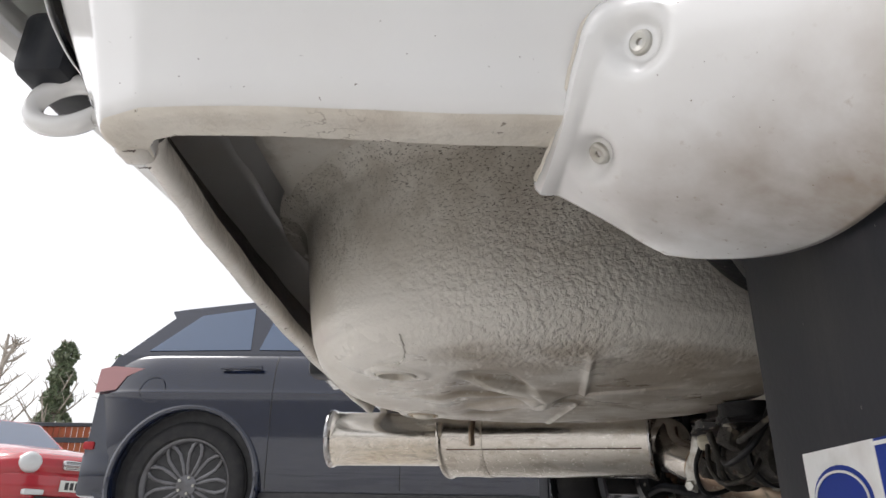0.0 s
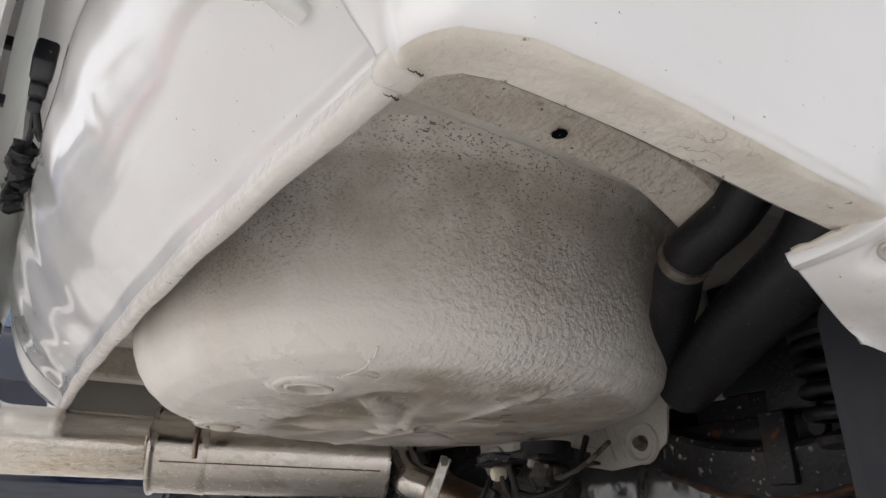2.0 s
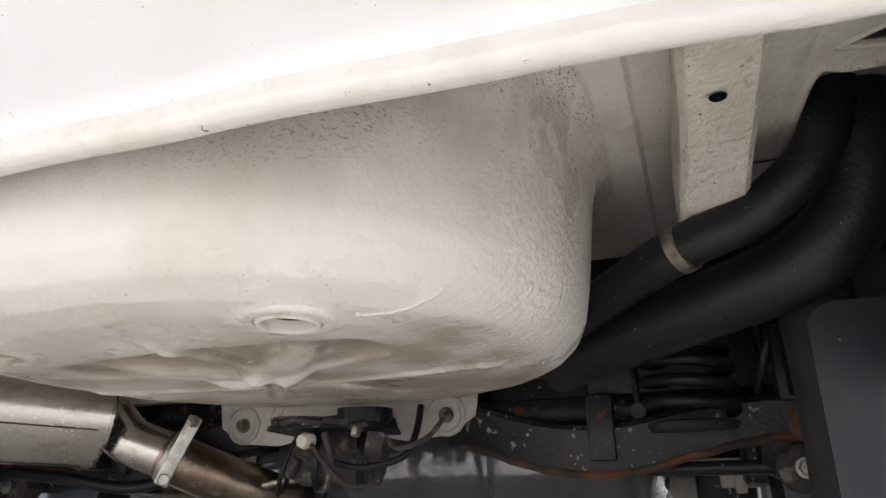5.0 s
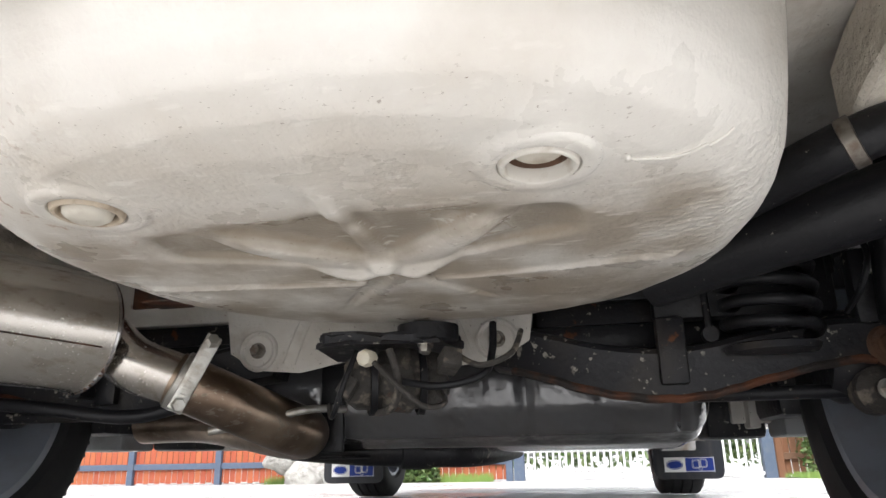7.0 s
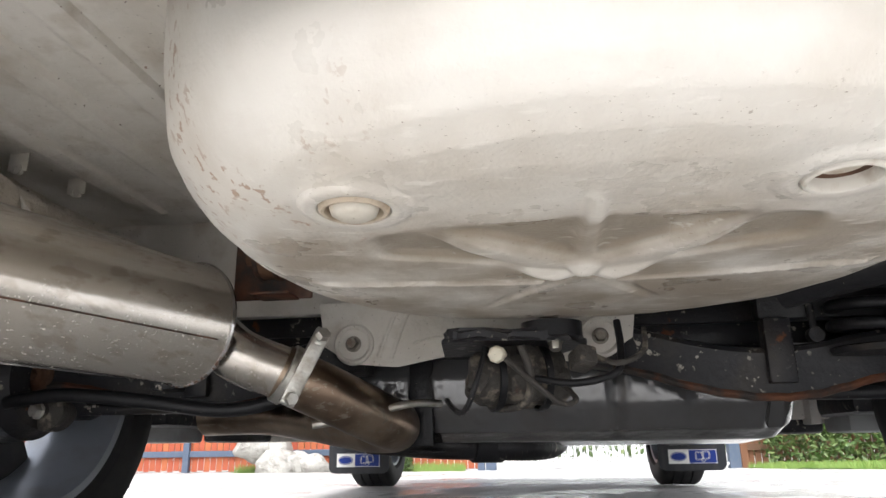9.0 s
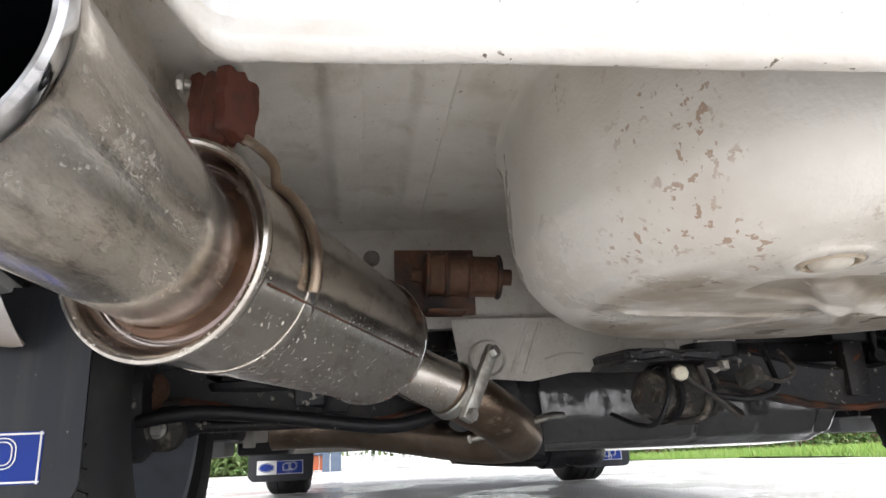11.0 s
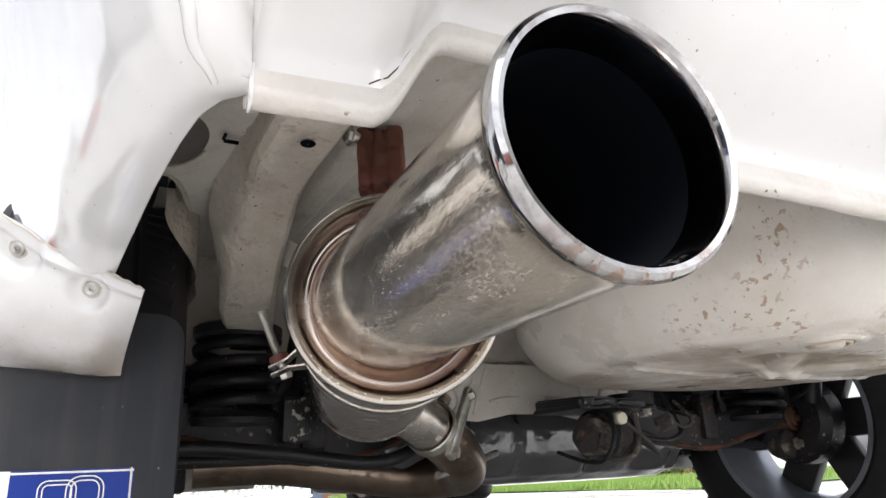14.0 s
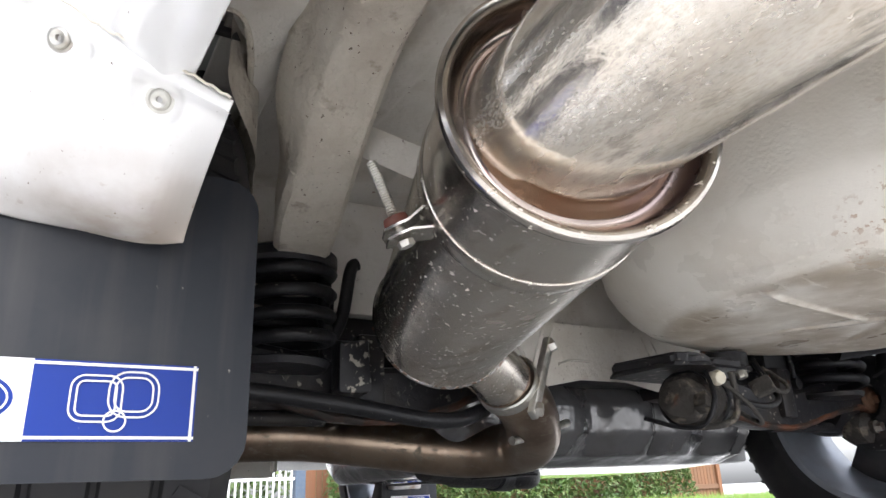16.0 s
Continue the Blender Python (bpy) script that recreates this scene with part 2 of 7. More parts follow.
rim_chrome = Mat("worn_chrome_rim", (0.47, 0.465, 0.465), 0.08, 1.0)
rim_chrome.blend(rim_chrome.noise(55, 6, 0.45, 0.65), (0.24, 0.22, 0.21), 0.75)
rim_rust = rim_chrome.math("MULTIPLY", rim_chrome.noise(150, 4, 0.48, 0.58), rim_chrome.axis(2, 0.330, 0.300))
rim_chrome.blend(rim_rust, (0.25, 0.14, 0.08), 0.8)
rim_chrome.dull(rim_rust, 0.6)
rim_chrome.dull(rim_chrome.noise(60, 4, 0.55, 0.75), 0.2)
plate_steel = Mat("dull_end_plate_steel", (0.40, 0.34, 0.30), 0.13, 1.0)
plate_steel.blend(plate_steel.noise(9, 3, 0.40, 0.65), (0.20, 0.15, 0.15), 0.8)
plate_steel.dull(plate_steel.noise(20, 3, 0.45, 0.7), 0.32)
heat = Mat("heat_tinted_stainless", (0.40, 0.27, 0.20), 0.26, 1.0)
heat.blend(heat.noise(18, 3, 0.4, 0.65), (0.52, 0.43, 0.34), 0.8)
heat.blend(heat.noise(25, 4, 0.58, 0.7), (0.24, 0.17, 0.22), 0.7)
pipe_mat = Mat("brown_exhaust_pipe", (0.36, 0.28, 0.21), 0.30, 1.0)
pipe_mat.blend(pipe_mat.noise(12, 5, 0.4, 0.65), (0.16, 0.11, 0.08), 0.8)
pmud = pipe_mat.noise(120, 4, 0.58, 0.63, pipe_mat.stretch(1, 0.35, 1))
pipe_mat.blend(pmud, (0.46, 0.41, 0.34), 0.8)
pipe_mat.dull(pmud, 0.85)
# soot in the bore; elsewhere black painted for unlit holes
soot_hole_mat = Mat("black_soot_and_hole_shade", (0.003, 0.0038, 0.0055), 0.9)
soot_hole_mat.b.inputs["Specular IOR Level"].default_value = 0.05
zinc = Mat("zinc_plated_steel", (0.55, 0.54, 0.50), 0.4, 0.9)
steel_dark = Mat("dull_steel_bolt", (0.26, 0.24, 0.21), 0.45, 0.8)
steel_dark.blend(steel_dark.noise(70, 4, 0.45, 0.65), (0.12, 0.085, 0.06), 0.8)
zinc.blend(zinc.noise(50, 5, 0.45, 0.65), (0.34, 0.30, 0.25), 0.8)

black_metal = Mat("chipped_black_suspension_paint", (0.020, 0.020, 0.023), 0.38)
black_metal.b.inputs["Specular IOR Level"].default_value = 0.25
black_metal.blend(black_metal.noise(14, 6, 0.5, 0.75), (0.045, 0.038, 0.032), 0.8)
black_metal.blend(black_metal.math("MULTIPLY", black_metal.noise(75, 6, 0.60, 0.64), black_metal.noise(12, 2, 0.52, 0.60)), (0.42, 0.385, 0.33), 0.85)
black_metal.blend(black_metal.noise(150, 4, 0.68, 0.72), (0.34, 0.31, 0.27), 0.7)
black_metal.blend(black_metal.noise(22, 5, 0.68, 0.72), RUST, 0.8)
black_metal.relief(black_metal.noise(70, 5, 0.3, 0.7), 0.0006)
rusty_black = Mat("rusting_black_paint", (0.03, 0.025, 0.022), 0.6)
rusty_black.blend(rusty_black.noise(20, 6, 0.4, 0.6), (0.14, 0.05, 0.022), 0.9)
rusty_black.relief(rusty_black.noise(90, 5, 0.3, 0.7), 0.001)
# also the black of the panels that stand for shade behind the hoses
rubber = Mat("black_rubber_and_shade", (0.011, 0.011, 0.0128), 0.40)
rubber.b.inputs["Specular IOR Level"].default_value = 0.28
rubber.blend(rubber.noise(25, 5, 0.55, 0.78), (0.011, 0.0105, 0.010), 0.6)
rubber.blend(rubber.noise(170, 3, 0.72, 0.73), (0.35, 0.32, 0.28), 0.7)
rubber.relief(rubber.noise(120, 3, 0.3, 0.7), 0.0004)
tyre_mat = Mat("tyre_rubber", (0.012, 0.012, 0.014), 0.7)
tyre_mat.blend(tyre_mat.noise(18, 5, 0.45, 0.75), (0.035, 0.033, 0.03), 0.7)
flap_mat = Mat("black_plastic_flap", (0.011, 0.013, 0.018), 0.42)
flap_mat.b.inputs["Specular IOR Level"].default_value = 0.3
flap_mat.blend(flap_mat.noise(9, 5, 0.45, 0.75), (0.035, 0.034, 0.034), 0.6)
flap_mat.blend(flap_mat.noise(38, 4, 0.50, 0.75, flap_mat.stretch(1, 1, 0.06)), (0.06, 0.056, 0.052), 0.35)
flap_mat.blend(flap_mat.noise(110, 3, 0.735, 0.75), (0.3, 0.28, 0.25), 0.5)
flap_mat.relief(flap_mat.noise(200, 2, 0.3, 0.7), 0.00004)
tank_mat = Mat("black_plastic_tank", (0.085, 0.085, 0.088), 0.12, coat=1.0)
tank_mat.b.inputs["Specular IOR Level"].default_value = 0.8
tank_mat.blend(tank_mat.noise(9, 6, 0.45, 0.7), (0.07, 0.065, 0.06), 0.7)
tank_mat.dull(tank_mat.noise(16, 5, 0.5, 0.75), 0.28)
tank_mat.relief(tank_mat.noise(11, 3, 0.3, 0.7), 0.006)
pump_mat = Mat("muddy_fuel_pump", (0.05, 0.045, 0.04), 0.7)
pump_mat.blend(pump_mat.noise(45, 6, 0.54, 0.64), (0.24, 0.205, 0.16), 0.75)
pump_mat.blend(pump_mat.noise(20, 5, 0.66, 0.72), RUST, 0.5)
pump_mat.relief(pump_mat.noise(60, 6, 0.3, 0.7), 0.003)
cap_mat = Mat("cream_plastic_cap", (0.72, 0.67, 0.54), 0.4)
alloy = Mat("brake_dusted_alloy", (0.36, 0.39, 0.44), 0.36, 0.5)
alloy.blend(alloy.noise(16, 5, 0.45, 0.75), (0.26, 0.25, 0.24), 0.6)
sooty_alloy = Mat("brake_blackened_alloy", (0.055, 0.055, 0.060), 0.45, 0.3)
sooty_alloy.blend(sooty_alloy.noise(20, 5, 0.45, 0.75), (0.11, 0.10, 0.095), 0.6)
grey_seal = Mat("grey_heat_shield", (0.33, 0.34, 0.34), 0.5)
grey_seal.blend(grey_seal.noise(12, 5, 0.45, 0.7), (0.19, 0.18, 0.17), 0.7)
red_rubber = Mat("perished_red_rubber_mount", (0.14, 0.042, 0.026), 0.6)
red_rubber.blend(red_rubber.noise(50, 5, 0.5, 0.65), (0.08, 0.03, 0.022), 0.7)
sticker_blue = Mat("blue_sticker", (0.003, 0.026, 0.215), 0.35)
sticker_blue.b.inputs["Specular IOR Level"].default_value = 0.25
sticker_blue.blend(sticker_blue.noise(60, 4, 0.68, 0.70), (0.3, 0.3, 0.3), 0.4)
sticker_white = Mat("white_sticker", (0.70, 0.70, 0.68), 0.3)
sticker_white.blend(sticker_white.noise(30, 5, 0.5, 0.7), (0.45, 0.42, 0.38), 0.5)


# ---- mesh helpers ----
WORLD_OF = {}


def part(name, bm, material, parent, label="", smooth=True, category="", kind=""):
    """Links a bmesh as one mesh object under a thing or part."""
    bmesh.ops.recalc_face_normals(bm, faces=bm.faces)
    me = bpy.data.meshes.new(name)
    bm.to_mesh(me)
    bm.free()
    me.materials.append(material.m if isinstance(material, Mat) else material)
    if smooth:
        me.polygons.foreach_set("use_smooth", [True] * len(me.polygons))
        me.set_sharp_from_angle(angle=radians(38))
    ob = new(name, me)
    if parent is not None:
        ob.parent = parent
        ob.matrix_parent_inverse = WORLD_OF.get(parent.name, Matrix.Identity(4)).inverted()
    return tagged(ob, label, category, "", kind)


def thing(name, x, y, z, label, category, group="", kind=""):
    e = new(name)
    e.empty_display_size = 0.05
    e.location = (x, y, z)
    WORLD_OF[e.name] = Matrix.Translation((x, y, z))
    return tagged(e, label, category, group, kind)


def box(bm, x0, x1, y0, y1, z0, z1, bevel=0.0, m=None, segments=2):
    r = bmesh.ops.create_cube(bm, size=1.0)
    vs = r["verts"]
    bmesh.ops.scale(bm, vec=(x1 - x0, y1 - y0, z1 - z0), verts=vs)
    bmesh.ops.translate(bm, vec=((x0 + x1) / 2, (y0 + y1) / 2, (z0 + z1) / 2), verts=vs)
    if bevel:
        es = list({e for v in vs for e in v.link_edges})
        r = bmesh.ops.bevel(bm, geom=es, offset=bevel, segments=segments, affect="EDGES", profile=0.5)
        vs = list({v for f in r["faces"] for v in f.verts} | {v for v in vs if v.is_valid})
    if m is not None:
        bmesh.ops.transform(bm, matrix=m, verts=vs)
    return vs


def frames_along(pts):
    """Points with a steady normal and binormal along a path."""
    pts = [Vector(p) for p in pts]
    out, up = [], Vector((0.031, 0.017, 1))
    for i, p in enumerate(pts):
        d = (pts[min(i + 1, len(pts) - 1)] - pts[max(i - 1, 0)]).normalized()
        if i == 0 and abs(d.dot(up.normalized())) > 0.9:
            up = Vector((1, 0.02, 0.03))
        s = d.cross(up).normalized()
        up = s.cross(d).normalized()
        out.append((p, s, up, d))
    return out


def curve(pts, n=8):
    """A smooth line through the points."""
    pts = [Vector(p) for p in pts]
    out = []
    for i in range(len(pts) - 1):
        p0, p1, p2, p3 = pts[max(i - 1, 0)], pts[i], pts[i + 1], pts[min(i + 2, len(pts) - 1)]
        for k in range(n):
            t = k / n
            out.append(0.5 * (2 * p1 + (p2 - p0) * t + (2 * p0 - 5 * p1 + 4 * p2 - p3) * t * t + (3 * p1 - p0 - 3 * p2 + p3) * t ** 3))
    return out + [pts[-1]]


def tube(bm, pts, radius, sides=16, caps=True, flat=1.0):
    """A round bar or pipe along a path; radius may be one number or one for each point."""
    rows = []
    fr = frames_along(pts)
    for i, (p, s, u, d) in enumerate(fr):
        r = radius[i] if isinstance(radius, (list, tuple)) else radius
        rows.append([bm.verts.new(p + (s * math.cos(a) + u * flat * math.sin(a)) * r) for a in [2 * math.pi * k / sides for k in range(sides)]])
    for a, b in zip(rows, rows[1:]):
        for k in range(sides):
            bm.faces.new((a[k], a[(k + 1) % sides], b[(k + 1) % sides], b[k]))
    if caps:
        bm.faces.new(rows[0])
        bm.faces.new(rows[-1])
    return rows


def lathe(bm, profile, m=None, sides=40, closed=False):
    """Turns a profile of (radius, height) round z."""
    rows, made = [], []
    for r, h in profile:
        row = [bm.verts.new((r * math.cos(a), r * math.sin(a), h)) for a in [2 * math.pi * k / sides for k in range(sides)]]
        rows.append(row)
        made += row
    pairs = list(zip(rows, rows[1:])) + ([(rows[-1], rows[0])] if closed else [])
    for a, b in pairs:
        for k in range(sides):
            bm.faces.new((a[k], a[(k + 1) % sides], b[(k + 1) % sides], b[k]))
    if m is not None:
        bmesh.ops.transform(bm, matrix=m, verts=made)
    return rows


def sheet(bm, fn, nu, nv):
    """A grid of points fn(u, v) for u and v from 0 to 1."""
    g = [[bm.verts.new(fn(i / nu, j / nv)) for j in range(nv + 1)] for i in range(nu + 1)]
    for i in range(nu):
        for j in range(nv):
            bm.faces.new((g[i][j], g[i + 1][j], g[i + 1][j + 1], g[i][j + 1]))
    return g


def solid(ob, thick, offset=-1.0):
    md = ob.modifiers.new("thickness", "SOLIDIFY")
    md.thickness, md.offset = thick, offset
    return ob


def prism(bm, outline, depth, m=None):
    """A flat outline in x and y, given a depth along z."""
    a = [bm.verts.new((x, y, 0)) for x, y in outline]
    b = [bm.verts.new((x, y, depth)) for x, y in outline]
    bm.faces.new(a)
    bm.faces.new(b)
    for k in range(len(a)):
        j = (k + 1) % len(a)
        bm.faces.new((a[k], a[j], b[j], b[k]))
    if m is not None:
        bmesh.ops.transform(bm, matrix=m, verts=a + b)
    return a + b


def rounded(x0, x1, y0, y1, r, n=5):
    """An outline of a rectangle with round corners."""
    out = []
    for cx, cy, a0 in ((x1 - r, y1 - r, 0), (x0 + r, y1 - r, 90), (x0 + r, y0 + r, 180), (x1 - r, y0 + r, 270)):
        for k in range(n + 1):
            a = radians(a0 + 90 * k / n)
            out.append((cx + r * math.cos(a), cy + r * math.sin(a)))
    return out


def aim(p, d):
    """A pose at p whose z points along d."""
    return Matrix.Translation(p) @ Vector(d).to_track_quat("Z", "Y").to_matrix().to_4x4()


def bolt(bm, p, d, r=0.009, h=0.008, washer=0.0):
    m = aim(p, d)
    if washer:
        lathe(bm, [(0.0005, 0), (washer, 0), (washer, 0.0025), (0.0005, 0.0025)], m, 24)
    lathe(bm, [(0.0005, 0.002), (r, 0.002), (r, h * 0.8), (r * 0.85, h), (0.0005, h)], m, 6)


def step(a, b, x):
    t = min(max((x - a) / (b - a), 0), 1)
    return t * t * (3 - 2 * t)


# ---- ground ----
def ground_z(x, y):
    """Level by the car, falling gently beyond it."""
    return -0.25 * step(2.2, 14.5, x)


asphalt = Mat("wet_worn_concrete", (0.63, 0.62, 0.595), 0.55)
asphalt.blend(asphalt.noise(1.2, 6, 0.4, 0.65), (0.44, 0.435, 0.43), 0.7)
asphalt.blend(asphalt.cells(150, 0.0, 0.6), (0.55, 0.54, 0.52), 0.4)
asphalt.dull(asphalt.noise(1.6, 5, 0.48, 0.56), 0.16)
asphalt.relief(asphalt.cells(110, 0.0, 0.7), 0.006)
bm = bmesh.new()
XS = [-900, -60, -10, 2.2] + [2.2 + 0.6 * k for k in range(1, 22)] + [40, 200, 900]
YS = [-900, -60, -10, 0, 10, 60, 900]
g = [[bm.verts.new((x, y, ground_z(x, y))) for y in YS] for x in XS]
for a, b in zip(g, g[1:]):
    for k in range(len(YS) - 1):
        bm.faces.new((a[k], b[k], b[k + 1], a[k + 1]))
part("ground", bm, asphalt, None, "wet pale grey concrete driveway", category="ground", kind="structure")

# ---- the white car ----
car = thing("car", 0.5, 0, 0, "white saloon car with a large tail pipe, parked on a driveway", "car")


def lift(y):
    """The cut-out in the valance for the tail pipe."""
    return 0.058 * step(0.462, 0.53, y) * (1 - step(0.588, 0.635, y))


def lip_x(y):
    return -0.218 + 0.028 * (abs(y) / 0.70) ** 2.5


VALANCE = ((0.0118, 0.4350), (0.0150, 0.4420), (0.0205, 0.4505), (0.036, 0.462), (0.055, 0.476), (0.080, 0.500), (0.107, 0.542), (0.124, 0.58), (0.130, 0.60), (0.12, 0.608), (0.05, 0.612))
LIP = ((0.001, 0.440), (-0.0012, 0.430), (-0.0008, 0.4225), (0.002, 0.4180), (0.007, 0.4162), (0.0120, 0.4170), (0.0152, 0.4205), (0.0160, 0.4245), (0.0150, 0.4285), (0.0140, 0.4325), (0.0138, 0.4365), (0.0125, 0.4400))


def smooth_at(profile, v):
    """A point of a section at v of 0 to 1, rounded through its corners."""
    k = v * (len(profile) - 1)
    i = min(int(k), len(profile) - 2)
    f = k - i
    a, b, c, d = [profile[min(max(j, 0), len(profile) - 1)] for j in (i - 1, i, i + 1, i + 2)]
    return [0.5 * (2 * b[q] + (c[q] - a[q]) * f + (2 * a[q] - 5 * b[q] + 4 * c[q] - d[q]) * f * f + (3 * b[q] - a[q] - 3 * c[q] + d[q]) * f ** 3) for q in (0, 1)]


def swept(profile, u, v):
    """A point of the valance: along the car's tail by u, up the given section by v."""
    y = -0.700 + 1.4025 * u
    o, z = smooth_at(profile, v)
    if profile is LIP:
        z += 0.014 * step(0.684, 0.708, -y)
        o -= 0.006 * step(0.684, 0.708, -y)
    z += lift(y) * max(0.0, 1 - max(0.0, z - 0.433) / 0.18)
    z += 0.0006 * noise.noise((y * 9, 0, 0)) + 0.0007 * noise.noise((y * 34, 0, 2)) * max(0.0, 1 - abs(z - 0.425) / 0.04)
    dent = 0.0025 * noise.noise((y * 5.5, z * 9, 4)) * step(0.45, 0.50, z)
    return (lip_x(y) - o + 0.0008 * math.sin(37 * y) + dent, y, z)


def valance_point(u, v):
    return swept(VALANCE, u, v)


bm = bmesh.new()
sheet(bm, valance_point, 140, 36)
valance = part("rear_valance", bm, body_paint, car, "white painted rear valance with a rolled lower lip")
solid(valance, 0.0012, 1.0)
bm = bmesh.new()
sheet(bm, lambda u, v: swept(LIP, u, v), 220, 40)
lip_paint = Mat("scuffed_cream_lip_paint", (0.64, 0.61, 0.565), 0.24)
lip_paint.blend(lip_paint.noise(18, 6, 0.45, 0.7), (0.52, 0.46, 0.38), 0.5)
lip_paint.blend(lip_paint.math("MULTIPLY", lip_paint.noise(90, 4, 0.68, 0.69), lip_paint.axis(2, 0.4195, 0.4175)), (0.11, 0.075, 0.05), 0.9)
lip_paint.relief(lip_paint.noise(45, 4, 0.3, 0.7), 0.0012)
part("lip", bm, lip_paint, valance, "scuffed cream rolled lip")
# one dark grey with browner patches, for faces inside the tail
cavity_grey = Mat("dark_grey_cavity_face", (0.10, 0.092, 0.085), 0.6)
cavity_grey.blend(cavity_grey.noise(12, 6, 0.45, 0.7), (0.17, 0.15, 0.125), 0.7)
cavity_grey.relief(cavity_grey.noise(60, 5, 0.3, 0.7), 0.0012)
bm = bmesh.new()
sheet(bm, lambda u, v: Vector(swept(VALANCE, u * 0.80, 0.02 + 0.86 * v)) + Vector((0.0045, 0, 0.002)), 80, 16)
part("inner_skin", bm, cavity_grey, valance, "dark grey inside of the valance")
# where the valance was joined to the wing: a cracked seam with a blob of filler
crack = Mat("dark_open_seam", (0.06, 0.04, 0.03), 0.8)
bm = bmesh.new()
tube(bm, [Vector(swept(VALANCE, 0.002 + 0.004 * math.sin(9 * k / 12), 0.55 * k / 12)) + Vector((-0.0006, 0, -0.0004)) for k in range(13)], 0.0011, 6)
part("seam", bm, crack, valance, "cracked seam")
for k, (u, v, r) in enumerate(((0.003, 0.16, 0.0065), (0.006, 0.30, 0.004), (0.0, 0.02, 0.005))):
    bm = bmesh.new()
    bmesh.ops.create_icosphere(bm, subdivisions=3, radius=r)
    for w in bm.verts:
        w.co *= 1 + 0.25 * noise.noise(w.co * 220)
        w.co.x *= 0.45
    bmesh.ops.translate(bm, vec=Vector(swept(VALANCE, u, v)), verts=bm.verts)
    part("filler_blob", bm, body_paint, valance, "blob of painted filler")

bm = bmesh.new()
box(bm, -0.2145, -0.190, -0.7165, -0.6935, 0.4105, 0.4300, 0.0075, segments=4)
for w in bm.verts:
    w.co += Vector((noise.noise(w.co * 90), noise.noise(w.co * 90 + Vector((7, 0, 0))), noise.noise(w.co * 90 + Vector((0, 7, 0))))) * 0.0022
part("filler_patch", bm, lip_paint, valance, "lumpy filler patch with cracked edges")
for y in (-0.6932, -0.7168):
    bm = bmesh.new()
    tube(bm, [(-0.196 - 0.009 * k / 8, y + 0.0005 * math.sin(1.3 * k), 0.4112 + 0.0005 * math.cos(3 * k)) for k in range(9)], [0.0007 - 0.00006 * k for k in range(9)], 6)
    part("patch_crack", bm, crack, valance, "dark crack")

CORNER = LIP[5:9] + LIP[10:11] + VALANCE[1:]
QUARTER = ((0.0, 0.012), (0.001, 0.002), (0.004, 0.0), (0.018, -0.002), (0.031, -0.003), (0.038, 0.002), (0.042, 0.014), (0.047, 0.034), (0.062, 0.08), (0.084, 0.14), (0.104, 0.20), (0.112, 0.28))
QUARTER_LEFT = ((0.0, 0.012), (0.001, 0.002), (0.004, 0.0), (0.015, -0.001), (0.027, 0.003), (0.039, 0.012), (0.050, 0.028), (0.061, 0.055), (0.073, 0.09), (0.088, 0.14), (0.104, 0.20), (0.112, 0.28))
EDGE = ((0.24, -0.771, 0.371, 0, -1), (0.15, -0.765, 0.378, 0, -1), (0.08, -0.757, 0.386, 0, -1), (0.017, -0.753, 0.391, 0, -1), (-0.072, -0.745, 0.402, 0, -1), (-0.13, -0.738, 0.409, -0.06, -1), (-0.160, -0.732, 0.413, -0.25, -0.97), (-0.178, -0.724, 0.415, -0.6, -0.8), (-0.187, -0.713, 0.416, -0.92, -0.4), (-0.190, -0.7005, 0.416, -1, 0))


def quarter(side):
    """The lower rear wing with its dirty turned-in flange, from the wheel arch round the corner."""
    path = []
    for i in range(len(EDGE) - 1):
        for k in range(8):
            f = k / 8
            path.append([EDGE[i][j] * (1 - f) + EDGE[i + 1][j] * f for j in range(5)])
    path.append(list(EDGE[-1]))
    def point(u, v):
        k = u * (len(path) - 1)
        i = min(int(k), len(path) - 2)
        f = k - i
        x, y, zi, nx, ny = [path[i][j] * (1 - f) + path[i + 1][j] * f for j in range(5)]
        sec = QUARTER if side < 0 else QUARTER_LEFT
        o, dz = smooth_at(sec, v)
        z = zi + dz
        o *= 1 - 0.5 * step(0.80, 1.0, u) * (1 - step(0.55, 0.95, v))
        o += 0.026 * step(0.78, 1.0, u) * step(0.45, 0.75, v)
        z += 0.0012 * noise.noise((x * 22, y * 22, side))
        if side > 0 and z > CORNER[0][1] and v > 0.34:
            k = max(j for j in range(len(CORNER) - 3) if CORNER[j][1] <= z)
            (o0, z0), (o1, z1) = CORNER[k], CORNER[k + 1]
            o += (o0 + (o1 - o0) * min(1.0, (z - z0) / (z1 - z0)) - 0.0005 - o) * step(0.84, 1.0, u)
        if side > 0:
            y, z = y + 0.013 * (1 - step(0.9, 1.0, u)), z + 0.013 * (1 - step(0.9, 1.0, u))
            x += 0.045 * step(0.45, 0.50, z) * (1 - step(0.0, 0.12, u))
        return (x + nx * o, (y + ny * o) * -side, z)
    return point


